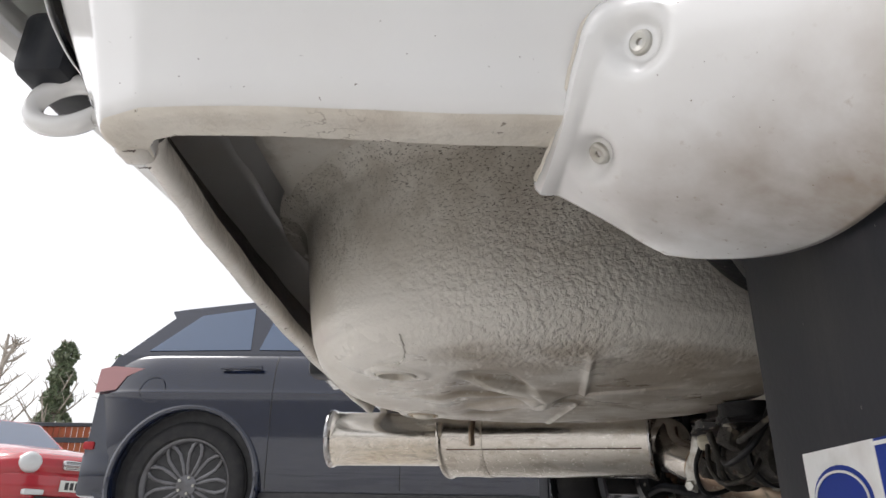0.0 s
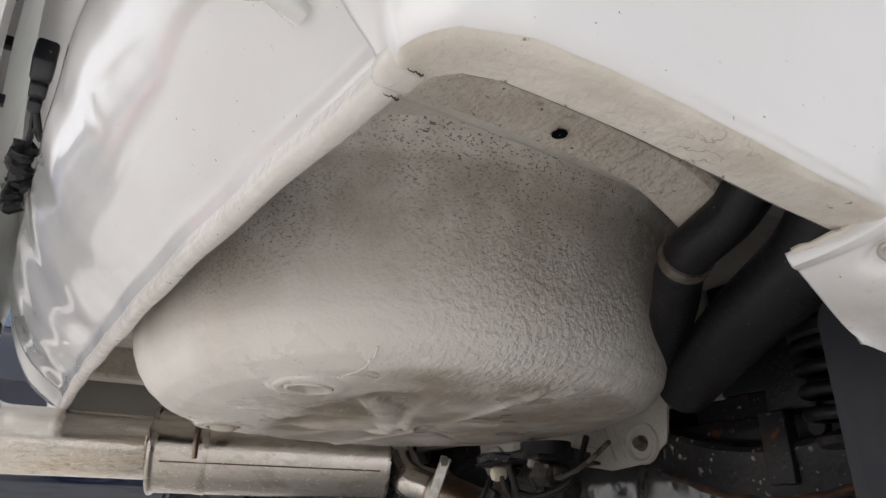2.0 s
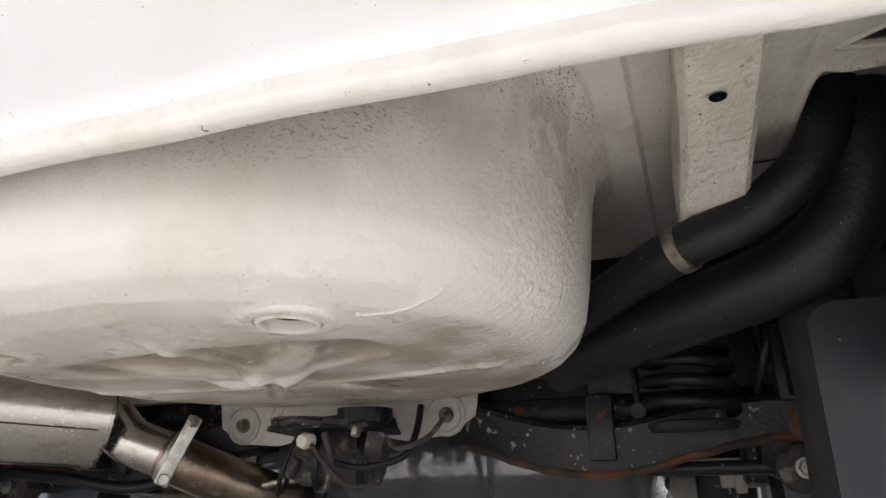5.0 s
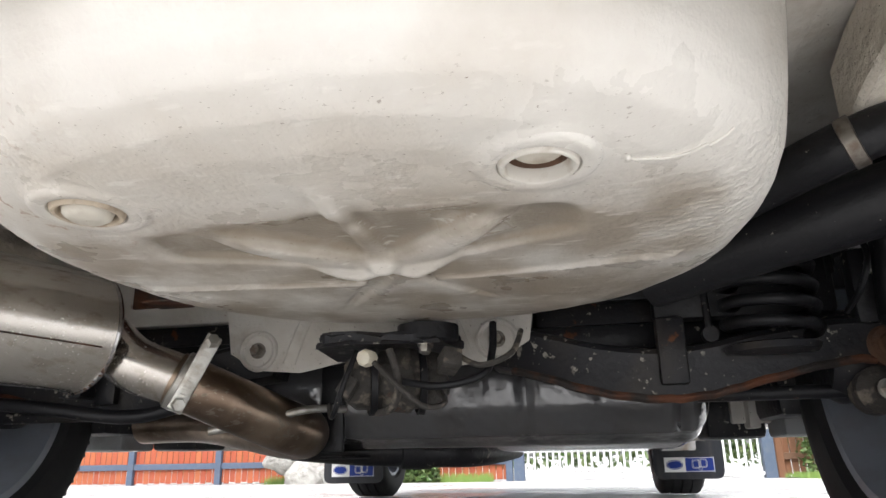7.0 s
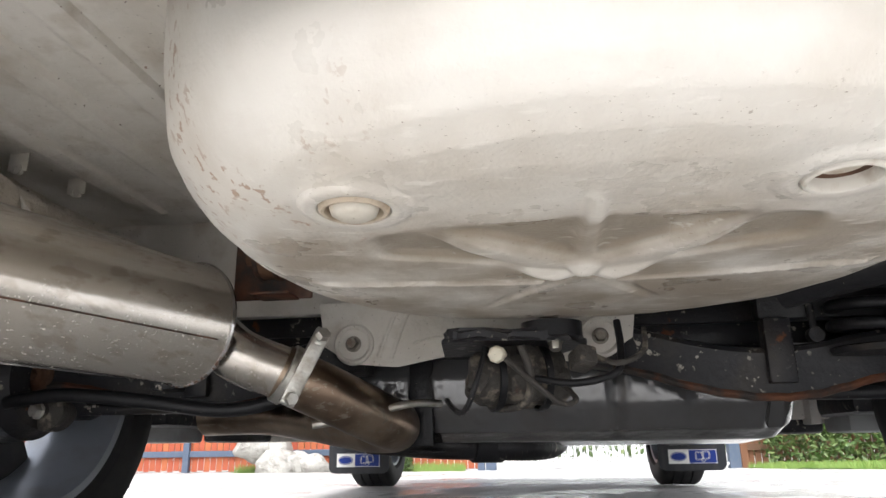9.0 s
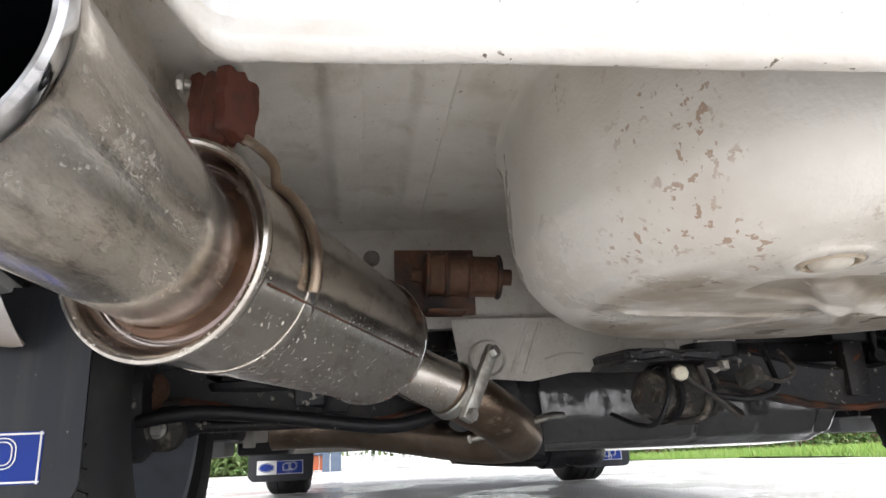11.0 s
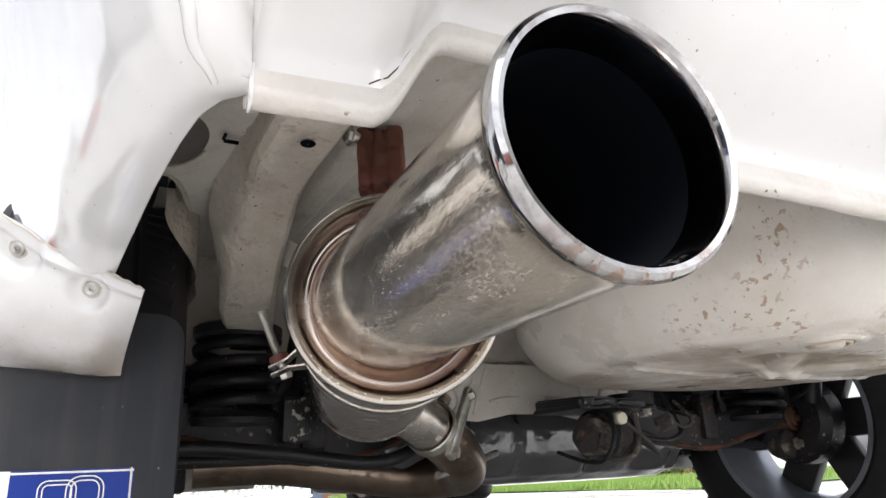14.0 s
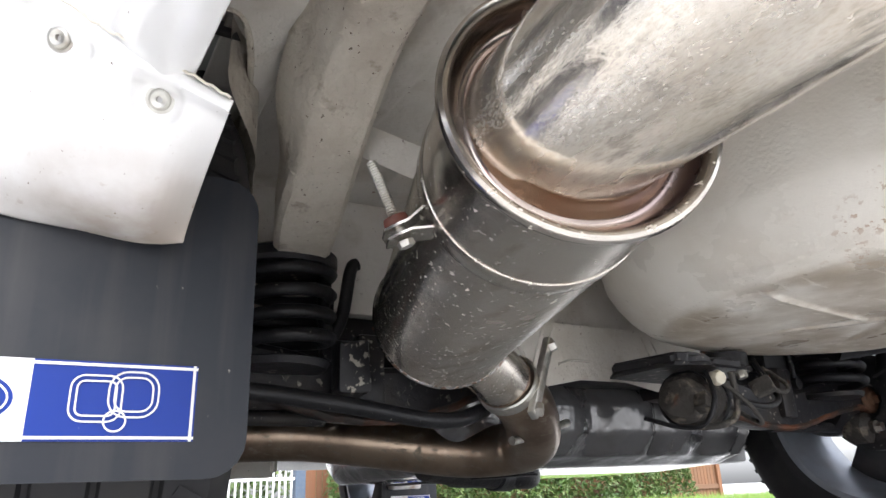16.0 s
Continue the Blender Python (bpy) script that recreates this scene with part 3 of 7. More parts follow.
for side in (-1, 1):
    bm = bmesh.new()
    sheet(bm, quarter(side), 80, 66)
    q = part("rear_wing", bm, body_paint, car, "white painted lower rear wing")
    solid(q, 0.0012, 0.0)
    f = quarter(side)
    if side > 0:
        bm = bmesh.new()
        tube(bm, [Vector(f(0.822 + 0.004 * math.sin(0.9 * k), 0.30 + 0.55 * k / 20)) + Vector((-0.0004, 0.0004, 0)) for k in range(21)], [0.0022 + 0.0018 * min(1.0, k / 8) for k in range(21)], 10)
        part("weld_bead", bm, body_paint, q, "painted-over weld bead")
        # a rusty crack along the filler above the lip
        bm = bmesh.new()
        tube(bm, [Vector(swept(VALANCE, 0.955 - 0.060 * k / 16, 0.06 + 0.14 * (k / 16) ** 0.6 + 0.008 * math.sin(1.9 * k))) + Vector((-0.0008, 0, -0.0003)) for k in range(17)], [0.0006 - 0.00003 * k for k in range(17)], 6)
        part("rusty_crack", bm, rust_mat, valance, "rusty crack in the filler")
        continue
    bm = bmesh.new()
    def strip(u, v, f=f):
        p = Vector(f(u, (1 + 3.7 * v) / (len(QUARTER) - 1)))
        p.z -= 0.0012
        return p
    sheet(bm, strip, 72, 12)
    part("flange", bm, flange_paint, q, "road-grimed turned-in flange")
    # added unseen dark lining; it cuts light bounced up onto the well
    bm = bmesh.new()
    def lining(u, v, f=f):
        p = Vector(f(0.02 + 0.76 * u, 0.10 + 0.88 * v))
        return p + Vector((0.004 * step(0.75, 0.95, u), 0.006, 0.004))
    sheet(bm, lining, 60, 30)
    part("added_wing_lining", bm, cavity_grey, q, "dark lining added in the wing to cut bounced light")


SCREWS = {-1: ((0.200, 0.22), (0.490, 0.20)), 1: ((0.28, 0.13), (0.585, 0.11))}


def guard(side):
    """The wheel arch corner moulding, with two screws, that carries the mud flap."""
    if side < 0:
        rear = [(0.077, -0.731, 0.377), (0.085, -0.765, 0.383), (0.0900, -0.792, 0.394), (0.0945, -0.808, 0.412), (0.106, -0.816, 0.436), (0.150, -0.816, 0.456), (0.198, -0.817, 0.472), (0.232, -0.821, 0.508)]
        mid = [(0.124, -0.730, 0.349), (0.126, -0.765, 0.344), (0.136, -0.802, 0.347), (0.146, -0.838, 0.362), (0.155, -0.868, 0.382), (0.175, -0.885, 0.405), (0.198, -0.885, 0.437), (0.220, -0.860, 0.485)]
        low = [(0.148, -0.731, 0.327), (0.194, -0.750, 0.322), (0.211, -0.785, 0.316), (0.213, -0.840, 0.311), (0.213, -0.890, 0.316), (0.213, -0.925, 0.345), (0.213, -0.920, 0.400), (0.222, -0.880, 0.460)]
    else:
        rear = [(0.080, -0.722, 0.386), (0.082, -0.748, 0.398), (0.087, -0.780, 0.412), (0.095, -0.817, 0.433), (0.125, -0.905, 0.51), (0.16, -0.93, 0.60)]
        mid = [(0.139, -0.727, 0.352), (0.132, -0.755, 0.344), (0.137, -0.795, 0.352), (0.148, -0.850, 0.380), (0.168, -0.935, 0.44), (0.18, -0.955, 0.54)]
        low = [(0.180, -0.729, 0.327), (0.196, -0.755, 0.328), (0.199, -0.795, 0.333), (0.199, -0.852, 0.340), (0.199, -0.945, 0.37), (0.20, -0.96, 0.48)]
    rear, mid, low = [curve(w, 6) for w in (rear, mid, low)]
    def point(u, v, bare=False):
        k = u * (len(rear) - 1)
        i = min(int(k), len(rear) - 2)
        f = k - i
        a, b, c = [w[i].lerp(w[i + 1], f) for w in (rear, mid, low)]
        p = a * (1 - v) * (1 - 2 * v) + b * 4 * v * (1 - v) + c * v * (2 * v - 1)
        p = p + Vector((-0.0045, -0.0015, -0.0040)) * math.exp(-((v - 0.045) / 0.035) ** 2)
        if bare:
            return p
        for sy, sv in SCREWS[side]:
            d = math.hypot((u - sy) / (0.070 if side < 0 else 0.090), (v - sv) / 0.11)
            if d < 2:
                p = p - facing(sy, sv) * 0.0085 / (1 + math.exp(9 * (d - 0.9)))
        return (p.x, -p.y if side > 0 else p.y, p.z)
    def facing(u, v):
        """The outward normal, before the screws are dished in."""
        c = point(u, v, True)
        n = (point(u + 0.02, v, True) - c).cross(point(u, v + 0.02, True) - c).normalized()
        return n if n.z < 0 else -n
    bm = bmesh.new()
    sheet(bm, point, 110, 64)
    g = part("arch_moulding", bm, body_paint, car, "white arch corner moulding with two dished screws")
    solid(g, 0.004, 1.0 if side < 0 else -1.0)
    # grimy sealant along the edge that lies on the wing
    bm = bmesh.new()
    thick = 0.0028 if side < 0 else 0.0009
    tube(bm, [Vector(point(0.03 + 0.9 * k / 40, 0.0)) + Vector((-0.0030, 0, -0.0012 + 0.0008 * math.sin(k * 2.1))) for k in range(41)], thick, 8)
    part("sealant", bm, flange_paint, g, "grimy brown line of sealant")
    for sy, sv in SCREWS[side]:
        p = Vector(point(sy, sv))
        bm = bmesh.new()
        n = facing(sy, sv)
        if side > 0:
            n.y = -n.y
        m = aim(p + n * (0.0045 if side < 0 else 0.0015), n)
        lathe(bm, [(0.0018, -0.001), (0.0020, 0.0012), (0.0048, 0.0022), (0.0062, 0.0012), (0.0068, -0.001), (0.0085, -0.0012), (0.009, -0.003)], m, 20)
        part("screw", bm, zinc, g)
    return g


def wave(pts, width, bm, m):
    """A line of even width laid flat, with a little depth."""
    fr = []
    for i, p in enumerate(pts):
        a, b = pts[max(i - 1, 0)], pts[min(i + 1, len(pts) - 1)]
        d = Vector((b[0] - a[0], b[1] - a[1])).normalized()
        fr.append((Vector(p), Vector((-d.y, d.x)) * width / 2))
    rows = []
    for p, s in fr:
        rows.append([bm.verts.new(m @ Vector((q.x, q.y, h))) for q, h in ((p + s, 0), (p + s, 0.0006), (p - s, 0.0006), (p - s, 0))])
    for a, b in zip(rows, rows[1:]):
        for k in range(4):
            bm.faces.new((a[k], a[(k + 1) % 4], b[(k + 1) % 4], b[k]))
    bm.faces.new(rows[0])
    bm.faces.new(rows[-1])


def mud_flap(x, side, inner, outer, z0, z1, scale=1.0, margin=0.036):
    """A flat flap with a blue and white sticker: an oval on white, two linked loops on blue."""
    bm = bmesh.new()
    w = outer - inner
    m = Matrix(((0, 0, 1, x), (side, 0, 0, side * inner), (0, 1, 0, 0), (0, 0, 0, 1)))
    prism(bm, rounded(0, w, z0, z1, 0.026 * scale), 0.004, m)
    flap = part("mud_flap", bm, flap_mat, car, "black plastic mud flap with a blue and white sticker", smooth=False)
    back = m @ Matrix.Translation((0, 0, -0.0009))
    s0, z2, h, wide = margin * scale, z0 + 0.024 * scale, 0.050 * scale, 0.098 * scale
    total = 2 * s0 + wide + 0.072 * scale
    def across(x):
        return x if side > 0 else total - x
    def flat(pts, name, mat, label, mm, depth):
        bm = bmesh.new()
        prism(bm, [(across(x), z) for x, z in pts], depth, mm)
        return part(name, bm, mat, flap, label, smooth=False)
    flat([(s0, z2), (s0 + wide, z2), (s0 + wide, z2 + h), (s0, z2 + h)], "sticker", sticker_blue, "blue sticker with white shapes", back, 0.0008)
    back = m @ Matrix.Translation((0, 0, -0.0013))
    flat([(s0 + wide, z2), (s0 + wide + 0.072 * scale, z2), (s0 + wide + 0.072 * scale, z2 + h), (s0 + wide, z2 + h)], "white_sticker", sticker_white, "white sticker panel", back, 0.0012)
    front = m @ Matrix.Translation((0, 0, -0.0016)) @ Matrix.Scale(1, 4)
    bm = bmesh.new()
    e = 0.0022 * scale
    drawn = [0]
    def line(pts, w):
        drawn[0] += 1
        wave([(across(x), z) for x, z in pts], w * scale, bm, front @ Matrix.Translation((0, 0, -0.00009 * drawn[0])))
    for a, b in (((s0, z2 + e), (s0 + wide, z2 + e)), ((s0, z2 + h - e), (s0 + wide, z2 + h - e)), ((s0 + e, z2), (s0 + e, z2 + h))):
        line([a, b], 0.0018)
    def loop(cx, cz, rx, rz, a0, a1, n=18):
        return [(cx + rx * math.cos(radians(a0 + (a1 - a0) * k / n)), cz + rz * math.sin(radians(a0 + (a1 - a0) * k / n))) for k in range(n + 1)]
    def mark(pts):
        line([(s0 + x * scale, z2 + z * scale) for x, z in pts], 0.0011)
    # two overlapping rounded blocks in double lines over a small ring
    for r in (0.0, 0.0036):
        mark([(0.098 - x, z) for x, z in rounded(0.022 + r, 0.052 - r, 0.012 + r, 0.041 - r, 0.008 - r) + [(0.052 - r, 0.033)]])
        mark([(0.098 - x, z) for x, z in rounded(0.044 + r, 0.074 - r, 0.015 + r, 0.044 - r, 0.011 - r) + [(0.074 - r, 0.033)]])
    mark(loop(0.049, 0.0125, 0.0065, 0.0065, 0, 360))
    part("emblem", bm, sticker_white, flap, "white linked double-line shapes", smooth=False)
    bm = bmesh.new()
    oval = [(across(s0 + wide + (0.037 + 0.029 * math.cos(a)) * scale), z2 + (0.025 + 0.0165 * math.sin(a)) * scale) for a in [2 * math.pi * k / 32 for k in range(32)]]
    prism(bm, oval, 0.0006, front)
    part("oval", bm, sticker_blue, flap, "blue oval", smooth=False)
    bm = bmesh.new()
    front2 = m @ Matrix.Translation((0, 0, -0.0024))
    oval = [(across(s0 + wide + (0.037 + 0.026 * math.cos(a)) * scale), z2 + (0.025 + 0.0135 * math.sin(a)) * scale) for a in [2 * math.pi * k / 32 for k in range(33)]]
    wave(oval, 0.0012 * scale, bm, front2)
    part("oval_rim", bm, sticker_white, flap, smooth=False)
    return flap


for side in (-1, 1):
    guard(side)
    mud_flap(0.202 if side > 0 else 0.216, side, 0.672, 0.925, 0.172 if side > 0 else 0.143, 0.392, margin=0.036 if side > 0 else 0.040)

# spare wheel well
WX, WY, WS = 0.142, -0.140, 1.075
WELL = ((0.0, 0.3470), (0.04, 0.3465), (0.10, 0.3465), (0.18, 0.3470), (0.235, 0.3485), (0.265, 0.353), (0.288, 0.363), (0.303, 0.379), (0.311, 0.400), (0.316, 0.43), (0.322, 0.48), (0.3265, 0.525), (0.331, 0.550), (0.343, 0.565), (0.366, 0.5735))


def well_point(u, v):
    k = v * (len(WELL) - 1)
    i = min(int(k), len(WELL) - 2)
    f = k - i
    r = WELL[i][0] * (1 - f) + WELL[i + 1][0] * f
    z = WELL[i][1] * (1 - f) + WELL[i + 1][1] * f
    r *= WS
    a = 2 * math.pi * u
    c, s = math.cos(a), math.sin(a)
    e = 2.35
    q = 1.0 / (abs(c) ** e + abs(s) ** e) ** (1 / e)
    r *= 1 + (q - 1) * 0.8 * min(1, r / 0.3)
    if s > 0:
        r += s ** 0.5 * (0.02 * min(1.0, max(0.0, (z - 0.37) / 0.05)) - 0.75 * max(0.0, r - 0.343 * q))
    x, y = r * c, r * s
    # the pressed star: three broad ribs to the rear, two low ones ahead, and a long crease
    flat = 1 - step(0.20, 0.27, r)
    for ang, wide, deep, far in ((136, 0.029, 0.013, 0.20), (-136, 0.029, 0.013, 0.20), (180, 0.013, 0.007, 0.23), (32, 0.012, -0.004, 0.2), (-32, 0.012, -0.004, 0.2)):
        along = x * math.cos(radians(ang)) + y * math.sin(radians(ang))
        off = -x * math.sin(radians(ang)) + y * math.cos(radians(ang))
        if along > 0:
            w = wide * (1 - 0.6 * min(1, along / far))
            z -= 1.0 * deep * math.exp(-abs(off / w) ** 3.5) * flat * step(0, 0.03, along) * (1 - step(far * 0.6, far, along))
    # the rear sectors between the ribs are dished upwards
    z += 0.0085 * step(0.004, 0.022, -x - 0.35 * abs(y)) * (1 - step(0.128, 0.166, -x + 0.12 * abs(y))) * flat * (1 - step(0.155, 0.185, abs(y)))
    if abs(y) > 0.035:
        z -= 0.0042 * math.exp(-((x - 0.035 + 0.10 * (abs(y) - 0.05)) / 0.0042) ** 2) * (1 - step(0.24, 0.28, abs(y)))
    z -= 0.003 * math.exp(-(r / 0.02) ** 2)
    for px, py in ((-0.206, -0.148), (-0.198, 0.166)):
        d = math.hypot(x - px, y - py)
        z += -0.0025 * (1 - step(0.036, 0.044, d)) + 0.016 * math.exp(-(d / 0.026) ** 10)
    z += 0.0012 * noise.noise((x * 14, y * 14, z * 14)) + 0.0006 * noise.noise((x * 45, y * 45, z * 45))
    return (WX + x, WY + y, z)


bm = bmesh.new()
rows = []
NU = 440
STEPS = []
for k in range(1, 124):
    r = 0.00223 * k
    i = max(j for j in range(len(WELL)) if WELL[j][0] <= r)
    STEPS.append((i + (r - WELL[i][0]) / (WELL[i + 1][0] - WELL[i][0])) / (len(WELL) - 1))
STEPS += [STEPS[-1] + (1 - STEPS[-1]) * k / 40 for k in range(1, 41)]
for v in STEPS:
    rows.append([bm.verts.new(well_point(i / NU, v)) for i in range(NU)])
for a, b in zip(rows, rows[1:]):
    for k in range(NU):
        bm.faces.new((a[k], a[(k + 1) % NU], b[(k + 1) % NU], b[k]))
bm.faces.new(rows[0])
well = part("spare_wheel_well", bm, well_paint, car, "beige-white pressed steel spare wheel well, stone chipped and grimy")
ring_mat = Mat("plug_seat_paint", (0.68, 0.65, 0.59), 0.4)
ring_mat.blend(ring_mat.noise(45, 5, 0.5, 0.68), (0.36, 0.28, 0.20), 0.7)
for k, (px, py) in enumerate(((-0.206, -0.148), (-0.198, 0.166))):
    zz = 0.3515
    at = Matrix.Translation((WX + px, WY + py, zz)) @ pose(0, 0, 0, 0, 1.5, 0) @ Matrix.Translation((0, 0, -zz))
    bm = bmesh.new()
    lathe(bm, [(0.0320, zz + 0.0050), (0.0295, zz + 0.0020), (0.0280, zz + 0.0012), (0.0268, zz + 0.0030), (0.0262, zz + 0.010), (0.0005, zz + 0.011)], at, 48)
    part("plug_seat", bm, well_paint, well, "pressed ring round a drain plug")
    bm = bmesh.new()
    lathe(bm, [(0.0252, zz - 0.0020), (0.0262, zz - 0.0050), (0.0290, zz - 0.0058), (0.0345, zz - 0.0054), (0.0372, zz - 0.0044), (0.0388, zz - 0.0022), (0.0400, zz + 0.0012), (0.0425, zz + 0.0055), (0.0440, zz + 0.0095)], at, 64)
    part("boss", bm, well_paint, well, "pressed boss round a drain plug")
    bm = bmesh.new()
    if k == 0:
        lathe(bm, [(0.0005, zz + 0.0035), (0.0135, zz + 0.0030), (0.0152, zz + 0.0042), (0.0156, zz + 0.0090)], at, 40)
    else:
        lathe(bm, [(0.0005, zz - 0.0105), (0.0120, zz - 0.0100), (0.0158, zz - 0.0075), (0.0174, zz - 0.003), (0.0178, zz + 0.006)], at, 40)
    part("drain_plug", bm, plug_mat, well, "recessed rubber drain plug" if k == 0 else "domed rubber drain plug")
    bm = bmesh.new()
    if k == 0:
        lathe(bm, [(0.0202, zz + 0.009), (0.0203, zz - 0.0040), (0.0210, zz - 0.0064), (0.0224, zz - 0.0070), (0.0240, zz - 0.0062), (0.0252, zz - 0.0035), (0.0258, zz + 0.004)], at, 48)
    else:
        lathe(bm, [(0.0192, zz + 0.004), (0.0194, zz - 0.0040), (0.0206, zz - 0.0066), (0.0226, zz - 0.0070), (0.0244, zz - 0.0052), (0.0258, zz + 0.003)], at, 48)
    part("collar", bm, ring_mat if k == 0 else ochre, well, "raised white collar" if k == 0 else "ochre-stained collar")
    bm = bmesh.new()
    lathe(bm, [(0.0150, zz + 0.0075), (0.0185, zz + 0.0070), (0.0201, zz + 0.0030)] if k == 0 else [(0.0165, zz + 0.0040), (0.0185, zz + 0.0042), (0.0205, zz + 0.0036)], at, 40)
    part("rusty_gap", bm, rust_mat, well, "rust-brown gap")

bm = bmesh.new()
run = []
for k in range(15):
    f = k / 14
    x = WX - 0.196 + 0.010 * math.sin(2.4 * f)
    y = -0.340 - 0.066 * f
    best = min((well_point(math.atan2(y - WY, x - WX) / (2 * math.pi), v) for v in STEPS), key=lambda p: (p[0] - x) ** 2 + (p[1] - y) ** 2)
    run.append(Vector(best) + Vector((-0.0006, -0.0006, -0.0004)))
tube(bm, run, 0.0010, 8)
bmesh.ops.create_icosphere(bm, subdivisions=2, radius=0.0024, matrix=Matrix.Translation(run[0]))
part("paint_run", bm, well_paint, well, "hardened run of underseal")

# boot floor with long ribs
bm = bmesh.new()


def floor_point(u, v):
    x, y = -0.21 + 0.80 * u, -0.70 + 1.40 * v
    z = 0.571
    for c in (0.299, 0.395, 0.503, -0.545):
        z -= 0.0085 * step(c - 0.002, c + 0.003, y) * (1 - step(c + 0.030, c + 0.048, y)) * step(-0.17, -0.15, x) * (1 - step(0.50, 0.52, x))
    return (x, y, z + 0.0015 * noise.noise((x * 8, y * 8, 0)))


g = sheet(bm, floor_point, 44, 560)
hole = [f for f in bm.faces if math.hypot(f.calc_center_median().x - WX, f.calc_center_median().y - WY) < 0.30]
bmesh.ops.delete(bm, geom=hole, context="FACES")
floor_part = part("boot_floor", bm, under_paint, car, "beige-white ribbed boot floor underside")
solid(floor_part, 0.003, 1.0)

# cabin floor and sills ahead, closing the underside
bm = bmesh.new()
box(bm, 0.60, 3.75, -0.70, 0.70, 0.33, 0.37, 0.01)
part("cabin_floor", bm, black_metal, car, "dark undersealed cabin floor")
for side in (-1, 1):
    bm = bmesh.new()
    box(bm, 0.95, 2.62, side * 0.80 - 0.05, side * 0.80 + 0.05, 0.24, 0.42, 0.02)
    part("sill", bm, body_paint, car, "white painted sill")
    bm = bmesh.new()
    box(bm, 0.80, 0.98, side * 0.70 - 0.07, side * 0.70 + 0.07, 0.235, 0.40, 0.012)
    part("jacking_bracket", bm, black_metal, car)
    bm = bmesh.new()
    box(bm, 0.90, 1.02, side * 0.72 - 0.06, side * 0.72 + 0.06, 0.205, 0.30, 0.008)
    part("sill_end", bm, grey_seal, car, "pale grey sill end")
    bm = bmesh.new()
    box(bm, 1.00, 1.14, side * 0.60 - 0.055, side * 0.60 + 0.055, 0.205, 0.31, 0.010)
    part("jack_block", bm, black_metal, car)
    bm = bmesh.new()
    box(bm, 0.985, 1.005, side * 0.665 - 0.075, side * 0.665 + 0.075, 0.232, 0.285, 0.004)
    box(bm, 0.955, 1.10, side * 0.625 - 0.010, side * 0.625 + 0.010, 0.222, 0.285, 0.003)
    box(bm, 0.955, 1.10, side * 0.690 - 0.008, side * 0.690 + 0.008, 0.226, 0.285, 0.003)
    box(bm, 0.955, 1.10, side * 0.60 - 0.10, side * 0.60 + 0.10, 0.278, 0.286, 0.003)
    part("jacking_channel", bm, under_paint, car, "cream pressed jacking channel")
    bm = bmesh.new()
    box(bm, 1.15, 1.75, side * 0.47 - 0.10, side * 0.47 + 0.10, 0.245, 0.26, 0.004)
    for q in (-0.10, 0.0, 0.09):
        box(bm, 1.15, 1.75, side * 0.47 + q - 0.006, side * 0.47 + q + 0.006, 0.215, 0.25, 0.003)
    box(bm, 1.16, 1.19, side * 0.47 - 0.10, side * 0.47 + 0.10, 0.205, 0.25, 0.004)
    part("floor_channel", bm, under_paint, car, "cream ribbed floor channel")
# upper body that closes the view above
bm = bmesh.new()
outline = [(-0.27, 0.612), (-0.29, 0.80), (-0.30, 0.98), (0.15, 1.02), (0.75, 1.36), (1.85, 1.38), (2.60, 1.02), (3.70, 0.86), (3.85, 0.60), (3.80, 0.42), (0.60, 0.42), (0.58, 0.60)]
prism(bm, outline, 1.69, Matrix(((1, 0, 0, 0), (0, 0, 1, -0.845), (0, 1, 0, 0), (0, 0, 0, 1))))
part("body", bm, body_paint, car, "white painted upper body", smooth=False)


def chassis_rail(side):
    """A boxed rail that kinks down ahead of the wheel."""
    spine = curve([(-0.19, 0.613, 0.520), (-0.08, 0.613, 0.522), (0.09, 0.612, 0.520), (0.16, 0.608, 0.505), (0.24, 0.602, 0.468), (0.33, 0.585, 0.448), (0.40, 0.568, 0.444), (0.46, 0.553, 0.446)], 6)
    if side < 0:
        spine = [p for p in spine if p.x < 0.215]
    bm = bmesh.new()
    rows = []
    for p in spine:
        w = 0.031 + 0.004 * step(0.1, 0.3, p.x)
        ring = []
        lean = 0.016 * step(0.07, 0.12, p.x) * (1 - step(0.24, 0.36, p.x)) if side > 0 else 0.0
        for y, z in ((-w, 0.06), (-w, -0.008), (-w + 0.006, -0.0145), (0, -0.0150), (w - 0.006 - 0.55 * lean, -0.0145), (w - 0.4 * lean, -0.008), (w + lean, 0.06)):
            ring.append(bm.verts.new((p.x, side * (p.y + y), p.z + z + 0.0012 * noise.noise((p.x * 30, y * 40, side)))))
        rows.append(ring)
    for a, b in zip(rows, rows[1:]):
        for k in range(6):
            bm.faces.new((a[k], a[k + 1], b[k + 1], b[k]))
    bm.faces.new(rows[0])
    bm.faces.new(rows[-1])
    rail = part("chassis_rail", bm, rail_paint, car, "beige-white boxed chassis rail, thickly undersealed")
    # a black disc paints the unlit inside of the hole
    bm = bmesh.new()
    lathe(bm, [(0.0005, 0.5042), (0.0062, 0.5042), (0.0068, 0.5052)], Matrix.Translation((0.0, side * 0.61, 0)), 24)
    part("drain_hole", bm, soot_hole_mat, rail, "dark drain hole")
    return rail


for side in (-1, 1):
    chassis_rail(side)

